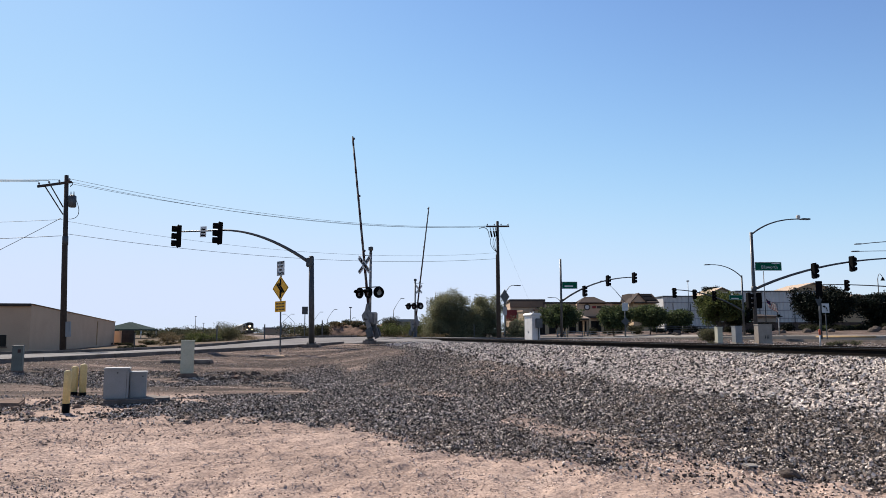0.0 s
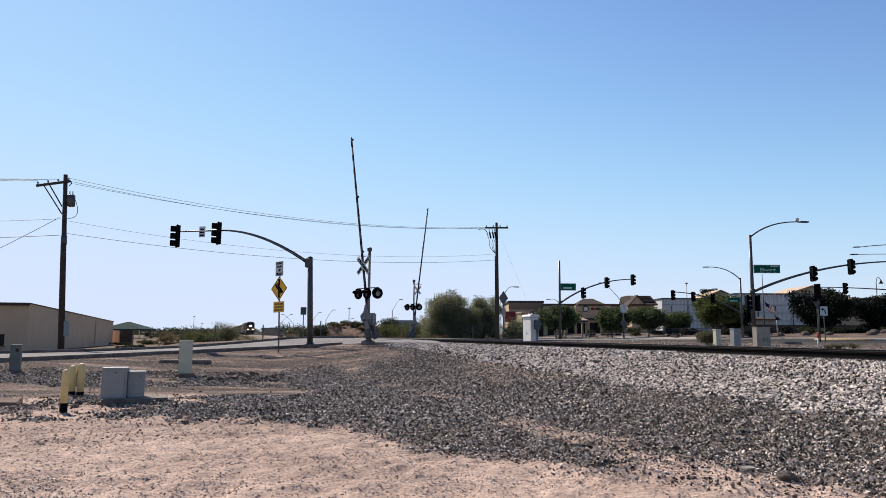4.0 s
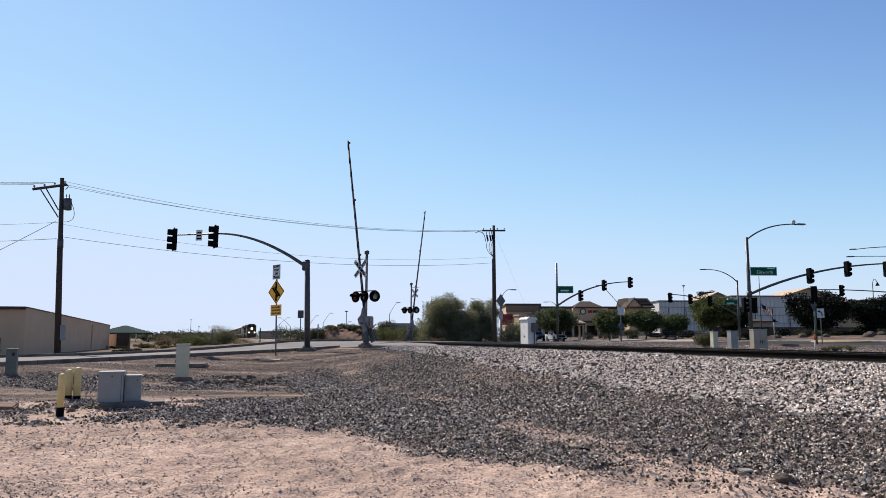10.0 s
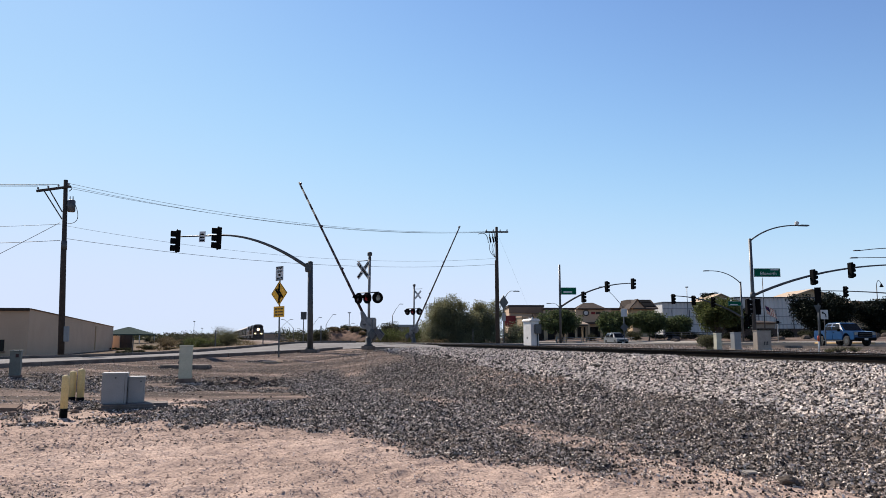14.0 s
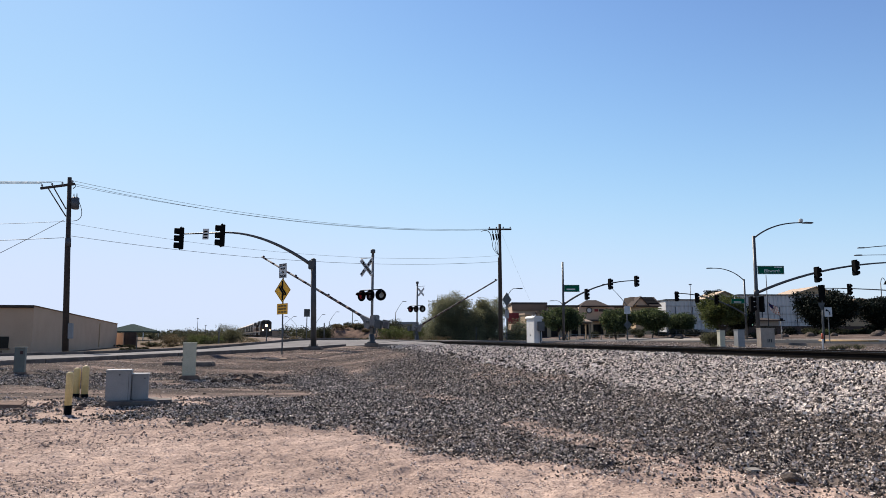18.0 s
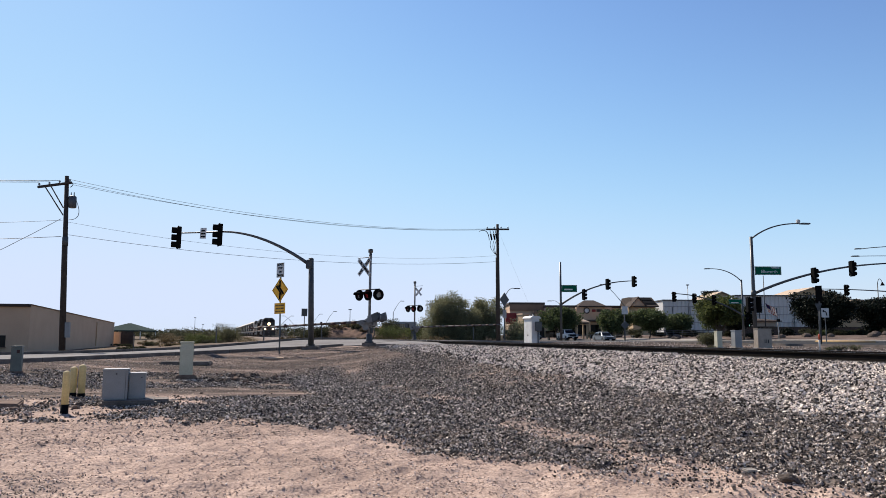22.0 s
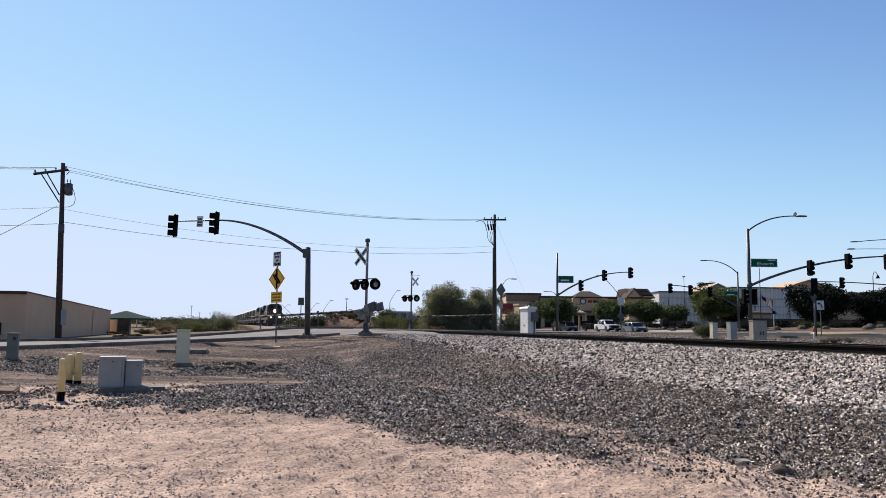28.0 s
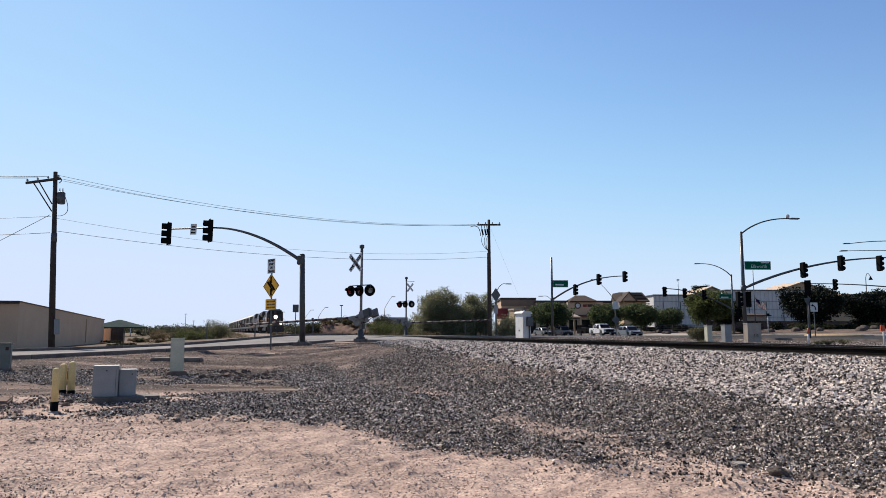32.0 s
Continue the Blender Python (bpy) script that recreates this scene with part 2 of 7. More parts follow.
def prism(outline, depth, m=None, bm=None, bevel=0.0):
    """A flat outline in x, z, pushed out along y from -depth/2 to depth/2."""
    bm = bm or bmesh.new()
    m = m or Matrix()
    a = [bm.verts.new(m @ Vector((x, -depth / 2, z))) for x, z in outline]
    b = [bm.verts.new(m @ Vector((x, depth / 2, z))) for x, z in outline]
    fs = [bm.faces.new(a), bm.faces.new(b[::-1])]
    k = len(a)
    for i in range(k):
        fs.append(bm.faces.new((a[i], b[i], b[(i + 1) % k], a[(i + 1) % k])))
    bmesh.ops.recalc_face_normals(bm, faces=fs)
    if bevel:
        bmesh.ops.bevel(bm, geom=list({e for f in fs for e in f.edges}), offset=bevel, segments=2, affect='EDGES')
    return bm


def arc(p0, p1, p2, k=10):
    """Points of a smooth bend from p0 by p1 to p2."""
    p0, p1, p2 = Vector(p0), Vector(p1), Vector(p2)
    return [(1 - t) ** 2 * p0 + 2 * t * (1 - t) * p1 + t * t * p2 for t in (i / k for i in range(k + 1))]


def soup(name, verts, faces, material, smooth=False):
    me = bpy.data.meshes.new(name)
    me.from_pydata(verts, [], faces)
    me.materials.append(material)
    if smooth:
        me.shade_smooth()
    else:
        me.shade_flat()
    me.update()
    return me


def words(text, height, material, parent, m, name="lettering", label="", width=0.0, bold=0.0):
    """Flat letters of the built-in font as a mesh part; m puts their centre, they face -y of m."""
    cu = bpy.data.curves.new(name, 'FONT')
    cu.body, cu.size, cu.align_x, cu.align_y, cu.extrude = text, height, 'CENTER', 'CENTER', 0.002
    cu.resolution_u, cu.offset = 2, bold
    tmp = bpy.data.objects.new(name, cu)
    scene.collection.objects.link(tmp)
    me = bpy.data.meshes.new_from_object(tmp.evaluated_get(bpy.context.evaluated_depsgraph_get()))
    bpy.data.objects.remove(tmp)
    me.name = name
    xs = [v.co.x for v in me.vertices]
    k = width / (max(xs) - min(xs)) if width else 1.0
    me.transform(m @ Matrix.Rotation(radians(90), 4, 'X') @ Matrix.Diagonal((k, 1, 1, 1)))
    me.materials.clear()
    me.materials.append(material)
    ob = new(name, me)
    ob.parent = parent
    return tagged(ob, label)

# ---- the plan: railway, crossing road, cross street ----
TRACK_TURN = 17.64                     # the line runs this far left of +Y
CT, ST = math.cos(radians(TRACK_TURN)), math.sin(radians(TRACK_TURN))
TRACK_N = 12.65                        # track centre, to the right of the camera
K0, RX, RY = (-7.9, 40.6), 0.616, 0.788   # a point on the crossing road's near kerb, and its way
ROAD_W = 9.3
STREET_N0, STREET_N1 = 44.5, 66.0      # the cross street lies parallel to the line


def to_line(x, y):
    """Across and along the railway."""
    return CT * x + ST * y, -ST * x + CT * y


def from_line(n, s):
    return CT * n - ST * s, ST * n + CT * s


def to_road(x, y):
    """Along the crossing road, and across it from its near kerb."""
    return (x - K0[0]) * RX + (y - K0[1]) * RY, -((x - K0[0]) * RY - (y - K0[1]) * RX)


def from_road(u, w):
    return K0[0] + u * RX - w * RY, K0[1] + u * RY + w * RX


def ramp(v, table):
    return np.interp(v, [a for a, b in table], [b for a, b in table])


def soft(v, a, b):
    t = np.clip((v - a) / (b - a), 0, 1)
    return t * t * (3 - 2 * t)


ROAD_Z = [(-120, 0.1), (-45, 0.15), (-16, 0.48), (-6, 0.72), (0, 0.88), (3, 1.0), (6, 1.2), (8, 1.32), (17.5, 1.33), (24, 1.25), (32, 1.2), (45, 1.15), (400, 1.15)]
BANK_Z = [(-60, -0.05), (3.5, 0.0), (6.2, 0.1), (9.6, 0.74), (10.6, 1.04), (11.2, 1.16), (14.1, 1.16), (14.8, 1.03), (16.5, 0.93), (40, 0.93), (44, 1.0), (66, 1.25), (72, 1.5), (90, 2.1), (140, 2.2), (5000, 2.2)]


def street_drop(s):
    """The cross street falls gently beyond the crossing."""
    return 0.32 * soft(np.asarray(s, float), 66, 96)


def road_z(u):
    return ramp(u, ROAD_Z)


def road_fall(u, w):
    """The road's crossfall towards its far kerb, level again at the railway."""
    return 0.1 * soft(u, -14, -6) * (1 - soft(u, -2, 4)) * np.clip(np.asarray(w, float) / ROAD_W, 0, 1)


def ripple(x, y):
    return (np.sin(x * 1.7 + np.sin(y * 0.9) * 1.3) * np.sin(y * 1.3 + x * 0.4) * 0.5 + np.sin(x * 4.1 + 1.2 * np.sin(y * 2.3)) * np.sin(y * 3.7 - x) * 0.25 + np.sin(x * 9.3 + y * 3.1) * np.sin(y * 8.1 - x * 2.7) * 0.12)


def bare_z(x, y):
    """The banks of the road and of the railway, run into each other."""
    n, s = to_line(x, y)
    u, w = to_road(x, y)
    bank = ramp(n + 3.0 * soft(s, 20, 36) * (1 - soft(s, 52, 64)) * (1 - soft(n, 9, 11)), BANK_Z)
    bank = bank + 0.22 * soft(s, 46, 62) * soft(n, 16, 24) * (1 - soft(n, 40, 44)) - street_drop(s) * soft(n, 40, 44.3) * (1 - soft(n, 68, 78))
    zr = road_z(u) - road_fall(u, w)
    side = zr - 0.02 - (0.075 - 0.035 * soft(u, -5, -1)) * np.maximum(-w - 0.4, 0)
    side = np.where(w > ROAD_W, zr - 0.02 - 0.035 * np.maximum(w - ROAD_W - 1.5, 0), side)
    yard = soft(-x / np.maximum(y, 1), 0.36, 0.43) * soft(y, 54, 62) * (1 - soft(y, 104, 122))   # lower ground before the warehouse
    side = np.maximum(side - 0.5 * yard, np.where(w > ROAD_W, 0.2 + 0.7 * soft(y, 70, 160) - 0.7 * yard, -0.2))
    k = 0.34
    h = np.clip(0.5 + 0.5 * (bank - side) / k, 0, 1)
    z = side + (bank - side) * h + k * h * (1 - h)
    return np.where(n > 14.5, bank, z)


def land_z(x, y):
    """Height of the ground."""
    n, s = to_line(x, y)
    u, w = to_road(x, y)
    bank = ramp(n, BANK_Z) - street_drop(s)
    zr = road_z(u) - road_fall(u, w)
    z = bare_z(x, y)
    # the trodden slope between the signal pole and the gate has no crease
    worn = soft(s, 26, 32) * (1 - soft(n, 8.6, 9.8)) * soft(n, -4, 1) * soft(-w, 0.3, 1.6)
    spread = sum(bare_z(x + dx, y + dy) for dx in (-2.4, -0.8, 0.8, 2.4) for dy in (-2.0, 0.0, 2.0)) / 12
    z = z + worn * (np.minimum(spread, np.maximum(z, zr - 0.1) + 0.25) - z)
    on_bed = soft(n, 10.6, 11.2) * (1 - soft(n, 14.1, 14.8))
    z = z + ripple(x, y) * 0.03 * (1 - on_bed)
    trodden = (1 - soft(y, 13, 17)) * soft(y, 3, 5) * (np.abs(x) < 12) * (1 - soft(n, 8, 9))
    z = z + trodden * (0.03 * clods(x, y, 0.5, 1) + 0.06 * clods(x, y, 0.25, 2) + 0.075 * clods(x + 3, y, 0.15, 3))
    on_road = (w > -0.15) & (w < ROAD_W + 0.15) & (n < 52)
    z = np.where(on_road, np.minimum(z, zr - 0.07), z)
    beside = (u > 2.9) & (w < 0.2) & (w > -8.0) & (n < 11.95) & (n > 5)
    z = np.where(beside, np.minimum(z, 1.14 - 0.2 * soft(w, -4, -1.5) * (1 - soft(u, 4, 7))), z)
    at_crossing = on_road & (n > 8.5) & (n < 17)
    z = np.where(at_crossing, zr - 0.09, z)
    on_street = (n > STREET_N0 - 0.2) & (n < STREET_N1 + 0.2)
    z = np.where(on_street, bank - 0.08, z)
    return z


def ground_at(x, y):
    return float(land_z(np.array([x]), np.array([y]))[0])


def spaced(lo, near_lo, fine_lo, fine_hi, near_hi, hi, step, cap=0.42):
    """Grid lines: finest between fine_lo and fine_hi, at most cap apart out to the near limits, then wider and wider."""
    mid = list(np.arange(fine_lo, fine_hi, step))

    def outward(v, sign, near, end):
        d, line = step, []
        while v * sign < end * sign:
            d = min(d * 1.07, cap) if v * sign < near * sign else d * 1.085
            v += d * sign
            line.append(v)
        return line
    return np.array(outward(fine_lo, -1, near_lo, lo)[::-1] + mid + outward(mid[-1], 1, near_hi, hi))


def clods(x, y, size, seed):
    """Smooth random relief of one grain size."""
    gx_, gy_ = x / size, y / size
    ix, iy = np.floor(gx_), np.floor(gy_)
    fx, fy = gx_ - ix, gy_ - iy
    fx, fy = fx * fx * (3 - 2 * fx), fy * fy * (3 - 2 * fy)

    def at(i, j):
        h = np.sin(i * 127.1 + j * 311.7 + seed * 74.7) * 43758.5453
        return h - np.floor(h)
    a, b_, c, d = at(ix, iy), at(ix + 1, iy), at(ix, iy + 1), at(ix + 1, iy + 1)
    return (a + (b_ - a) * fx) * (1 - fy) + (c + (d - c) * fx) * fy - 0.5


gx = spaced(-3500, -19, -6.6, 5.4, 17, 3500, 0.07)
gy = spaced(-3000, 3, 5.8, 12.6, 43, 4000, 0.07)
GX, GY = np.meshgrid(gx, gy)
GZ = land_z(GX, GY)
verts = np.stack([GX.ravel(), GY.ravel(), GZ.ravel()], 1)
nx, ny = len(gx), len(gy)
idx = np.arange(nx * ny).reshape(ny, nx)
quads = np.stack([idx[:-1, :-1].ravel(), idx[:-1, 1:].ravel(), idx[1:, 1:].ravel(), idx[1:, :-1].ravel()], 1)


def on_apron(x, y):
    """The asphalt beside the crossing, between the near gate and the rail."""
    n = to_line(x, y)[0]
    u, w = to_road(x, y)
    return (u > 1.5 + 0.1 * (-w - 4.3)) & (w < 0.2) & (w > -8.9) & (n < 11.95)


def gravel_cover(x, y):
    """How far dark gravel covers the dirt."""
    n, s = to_line(x, y)
    u, w = to_road(x, y)
    wob = ripple(x * 0.35, y * 0.35) * 1.1 + ripple(x * 1.3, y * 1.3) * 0.5
    rim = ramp(s, [(3.0, 7.4), (5.4, 6.4), (7.0, 5.3), (7.8, 4.3), (9.6, 3.1), (12.4, 2.5), (16, 2.6)])
    main = soft(n + wob * 0.5 - rim, -0.8, 0.7) * (1 - 0.55 * soft(n + wob * 0.5, 4.5, 5.1) * (1 - soft(n + wob * 0.5, 5.5, 6.2))) * (0.82 + 0.3 * ripple(x * 0.5, y * 0.5))
    main = main * (1 - 0.42 * soft(n + wob * 0.2, 6.9, 7.7) * soft(s + wob, 11, 15) * (1 - soft(s + wob * 2, 22, 28)))
    edge = soft(y + wob * 1.5, 12.4, 14.6) * (1 - soft(y + wob * 1.6, 18.6, 20.2)) * soft(x + wob, -10.5, -7.6)
    strip = soft(y + wob, 21.6, 22.8) * (1 - soft(y + wob, 26.6, 28.4)) * 0.9
    far = 1 - soft(y + wob * 1.5, 27.5, 32) * 0.92 * (1 - soft(n + wob * 0.5 - 0.5 * soft(y, 34, 37), 7.4, 8.6))
    broken = soft(ripple(x * 0.8 + 2, y * 0.8) + 0.8 * ripple(x * 0.23, y * 0.31), -0.75, 0.0)
    past = soft(n, 14.8, 15.4) * (1 - soft(n, 43, 44)) * (0.55 + 0.4 * ripple(x * 0.4, y * 0.4))
    main = np.maximum(main, 0.31 * soft(n + wob * 0.8 - rim, -2.6, -0.4) * (1 - soft(s, 7.5, 9.5)))
    thin = (0.2 + 0.3 * clods(x, y, 0.7, 41)) * soft(y + wob, 10.8, 13.2) * (1 - soft(y, 19, 21))
    patch = 0.36 * (1 - soft(np.hypot((x + 4.9) * 0.8, y - 7.7) + wob * 0.5, 0.5, 1.9))
    return np.clip(np.maximum(np.maximum(main * far, edge * broken), np.maximum(strip * broken, np.maximum(patch, thin))), 0, 1) * (n < 14.5) * (w < 0) * ~on_apron(x, y) + np.clip(past, 0, 1)


def ballast_cover(x, y):
    n, s = to_line(x, y)
    u, w = to_road(x, y)
    wob = ripple(x * 0.5, y * 0.5) * 0.5 + ripple(x * 2, y * 2) * 0.25
    c = soft(n + wob * 0.7 + 0.6 * soft(s, 18, 31) + 0.82 * (1 - soft(s, 7, 26)), 9.1, 9.7) * (1 - soft(n + wob, 15.0, 15.8))
    return c * np.where((w > -1.2) & (w < ROAD_W + 1.2) | on_apron(x, y), 0, 1)


def land_material():
    m = bpy.data.materials.new("desert_ground")
    m.use_nodes = True
    n, l = m.node_tree.nodes, m.node_tree.links
    b = n["Principled BSDF"]
    b.inputs["Roughness"].default_value = 0.95
    b.inputs["Specular IOR Level"].default_value = 0.05
    tc = n.new("ShaderNodeTexCoord")

    def noise_of(scale, detail=6.0):
        t = n.new("ShaderNodeTexNoise")
        t.inputs["Scale"].default_value, t.inputs["Detail"].default_value = scale, detail
        l.new(tc.outputs["Object"], t.inputs["Vector"])
        return t.outputs["Fac"]

    def streaks(scale):
        mp, t = n.new("ShaderNodeMapping"), n.new("ShaderNodeTexNoise")
        mp.inputs["Scale"].default_value = (0.22, 1.1, 1.0)
        t.inputs["Scale"].default_value, t.inputs["Detail"].default_value = scale, 8.0
        l.new(tc.outputs["Object"], mp.inputs["Vector"])
        l.new(mp.outputs[0], t.inputs["Vector"])
        return t.outputs["Fac"]

    def ramp_of(value, stops):
        r = n.new("ShaderNodeValToRGB")
        while len(r.color_ramp.elements) < len(stops):
            r.color_ramp.elements.new(0.5)
        for e, (at, c) in zip(r.color_ramp.elements, stops):
            e.position, e.color = at, (*c, 1)
        l.new(value, r.inputs["Fac"])
        return r.outputs["Color"]

    def mix(fac, a, c, mode='MIX'):
        x = n.new("ShaderNodeMixRGB")
        x.blend_type = mode
        if isinstance(fac, float):
            x.inputs["Fac"].default_value = fac
        else:
            l.new(fac, x.inputs["Fac"])
        l.new(a, x.inputs["Color1"])
        l.new(c, x.inputs["Color2"])
        return x.outputs["Color"]

    def layer(name):
        a = n.new("ShaderNodeAttribute")
        a.attribute_name = name
        return a.outputs["Fac"]

    dirt = ramp_of(noise_of(0.35), [(0.3, (0.295, 0.222, 0.18)), (0.5, (0.41, 0.308, 0.249)), (0.72, (0.5, 0.386, 0.317))])
    dirt = mix(0.5, dirt, ramp_of(noise_of(1.7, 8.0), [(0.34, (0.33, 0.33, 0.34)), (0.62, (0.58, 0.57, 0.56))]), 'OVERLAY')
    dirt = mix(0.75, dirt, ramp_of(noise_of(28), [(0.35, (0.3, 0.3, 0.3)), (0.6, (0.6, 0.6, 0.6))]), 'OVERLAY')
    vor = n.new("ShaderNodeTexVoronoi")
    vor.inputs["Scale"].default_value = 22.0
    l.new(tc.outputs["Object"], vor.inputs["Vector"])
    grav = ramp_of(vor.outputs["Color"], [(0.1, (0.024, 0.02, 0.017)), (0.55, (0.08, 0.066, 0.057)), (0.95, (0.23, 0.19, 0.162))])
    vor2 = n.new("ShaderNodeTexVoronoi")
    vor2.inputs["Scale"].default_value = 15.0
    l.new(tc.outputs["Object"], vor2.inputs["Vector"])
    pale = ramp_of(vor2.outputs["Color"], [(0.1, (0.05, 0.041, 0.037)), (0.5, (0.2, 0.165, 0.148)), (0.9, (0.5, 0.415, 0.372))])
    # uneven edges between the layers
    def edged(name):
        add = n.new("ShaderNodeMath")
        add.operation = 'MULTIPLY_ADD'
        add.inputs[1].default_value = 1.0
        l.new(layer(name), add.inputs[0])
        sub = n.new("ShaderNodeMath")
        sub.operation = 'MULTIPLY_ADD'
        sub.inputs[1].default_value, sub.inputs[2].default_value = 1.2, -0.6
        l.new(noise_of(9.0, 8.0), sub.inputs[0])
        l.new(sub.outputs[0], add.inputs[2])
        st = n.new("ShaderNodeMapRange")
        st.inputs["From Min"].default_value, st.inputs["From Max"].default_value = 0.32, 0.62
        l.new(add.outputs[0], st.inputs["Value"])
        return st.outputs[0]
    brown = ramp_of(streaks(1.0), [(0.34, (0.055, 0.044, 0.038)), (0.48, (0.098, 0.076, 0.064)), (0.56, (0.165, 0.124, 0.102)), (0.66, (0.3, 0.226, 0.186))])
    scrub = ramp_of(noise_of(0.05), [(0.4, (0.17, 0.122, 0.09)), (0.62, (0.12, 0.1, 0.066))])
    col = mix(layer("far"), mix(edged("brown"), dirt, brown), scrub)
    col = mix(edged("gravel"), col, grav)
    col = mix(edged("ballast"), col, pale)
    l.new(col, b.inputs["Base Color"])
    bp = n.new("ShaderNodeBump")
    bp.inputs["Strength"].default_value, bp.inputs["Distance"].default_value = 0.8, 0.02
    hgt = mix(0.5, noise_of(31, 6.0), vor.outputs["Distance"])
    l.new(hgt, bp.inputs["Height"])
    rough = n.new("ShaderNodeBump")
    rough.inputs["Strength"].default_value, rough.inputs["Distance"].default_value = 0.55, 0.04
    l.new(noise_of(5.3, 12.0), rough.inputs["Height"])
    l.new(bp.outputs["Normal"], rough.inputs["Normal"])
    l.new(rough.outputs["Normal"], b.inputs["Normal"])
    return m


land_me = soup("ground", verts.tolist(), quads.tolist(), land_material(), True)
for key, cover in (("gravel", gravel_cover(GX, GY)), ("ballast", ballast_cover(GX, GY)), ("brown", np.clip(np.maximum(soft(GY + ripple(GX * 0.5, GY * 0.5) * 2, 15.5, 21) * 0.95 * (1 - 0.5 * soft(to_line(GX, GY)[0], 5.6, 6.6) * (1 - soft(GY, 27, 31))), soft(to_line(GX, GY)[0], 14.5, 15.5)), 0, 1)), ("far", np.maximum(soft(np.hypot(GX, GY - 20), 60, 140), 0.85 * soft(to_road(GX, GY)[1] - ROAD_W, 0.6, 3.0) * soft(GY, 50, 60)) * (to_line(GX, GY)[0] < 14))):
    land_me.attributes.new(key, 'FLOAT', 'POINT').data.foreach_set("value", np.ascontiguousarray(cover.ravel(), dtype=np.float32))
tagged(new("ground", land_me), "pinkish desert dirt with patches of dark gravel", "ground", kind="structure")


def ribbon(name, edge_a, edge_b, thick, material, label, category):
    """A slab between two edge lines (equal numbers of x, y, z points)."""
    k = len(edge_a)
    vs = [p for p in edge_a] + [p for p in edge_b] + [(x, y, z - thick) for x, y, z in edge_a] + [(x, y, z - thick) for x, y, z in edge_b]
    fs = []
    for i in range(k - 1):
        fs += [(k + i, k + i + 1, i + 1, i), (2 * k + i, 2 * k + i + 1, 3 * k + i + 1, 3 * k + i), (i, i + 1, 2 * k + i + 1, 2 * k + i), (k + i + 1, k + i, 3 * k + i, 3 * k + i + 1)]
    fs += [(0, 2 * k, 3 * k, k), (k - 1, 2 * k - 1, 4 * k - 1, 3 * k - 1)]
    return tagged(new(name, soup(name, vs, fs, material)), label, category, kind="structure")


def road_edge(w, us, dz=0.0):
    return [(*from_road(u, w), float(road_z(u) - road_fall(u, w)) + dz) for u in us]


US = [float(v) for v in np.arange(-90, 58.1, 1.5)]
apron = bmesh.new()
ring = [(*from_road(3.1, -0.02), 1.03), (-3.9, 39.6, 1.17), (-3.5, 39.05, 1.2), (-2.0, 38.1, 1.2), (0.2, 36.9, 1.2), (*from_line(11.85, 38.2), 1.29), (*from_road(8.6, -0.02), 1.335)]
apron_top = [apron.verts.new(p) for p in ring]
apron_low = [apron.verts.new((x, y, z - 0.2)) for x, y, z in ring]
apron.faces.new(apron_top)
apron.faces.new(apron_low[::-1])
for i in range(7):
    apron.faces.new((apron_top[i], apron_low[i], apron_low[(i + 1) % 7], apron_top[(i + 1) % 7]))
bmesh.ops.recalc_face_normals(apron, faces=apron.faces)
solid("apron", apron, ASPHALT, Matrix(), "worn grey asphalt beside the crossing", "road", "", "structure")
ribbon("road", road_edge(0, US), road_edge(ROAD_W, US), 0.2, ASPHALT, "worn grey asphalt road across the railway", "road")


def along(n, ss, z):
    return [(*from_line(n, s), z - float(street_drop(s))) for s in ss]


SS = [float(v) for v in np.arange(-60, 60, 12)] + [float(v) for v in np.arange(60, 108, 4)] + [float(v) for v in np.arange(108, 420, 12)]
ribbon("cross_street", along(STREET_N0, SS, 1.04), along(STREET_N1, SS, 1.29), 0.2, ASPHALT_DARK, "asphalt street parallel to the railway", "road")


def kerb(name, w, u0, u1, z_up, label):
    """A kerb in cast lengths along the crossing road."""
    ob = thing(name, Matrix(), label, "kerb", "kerbs of the crossing road", "structure")
    u = u0
    while u < u1:
        e = min(u + 2.96, u1)
        a, c = from_road(u, w), from_road(e, w)
        za, zc = float(road_z(u) - road_fall(u, w)), float(road_z(e) - road_fall(e, w))
        bm = bmesh.new()
        o = 0.075
        ring = []
        for (x, y), z in ((a, za), (c, zc)):
            px, py = RY * o, -RX * o
            ring.append([bm.verts.new(v) for v in ((x + px, y + py, z - 0.25), (x + px, y + py, z + z_up - 0.02), (x + px * 0.7, y + py * 0.7, z + z_up), (x - px * 0.7, y - py * 0.7, z + z_up), (x - px, y - py, z + z_up - 0.03), (x - px, y - py, z - 0.25))])
        for k in range(6):
            bm.faces.new((ring[0][k], ring[0][(k + 1) % 6], ring[1][(k + 1) % 6], ring[1][k]))
        bm.faces.new(ring[0][::-1])
        bm.faces.new(ring[1])
        bmesh.ops.recalc_face_normals(bm, faces=bm.faces)
        part("kerb_stone", bm, KERB, ob)
        u += 3.0
    return ob


kerb("kerb_near", -0.08, -80, 3.0, 0.15, "concrete kerb darkened for dirt and shade beside the asphalt road")
kerb("kerb_far", ROAD_W + 0.08, -80, 13.6, 0.15, "concrete kerb darkened for dirt and shade beside the asphalt road")


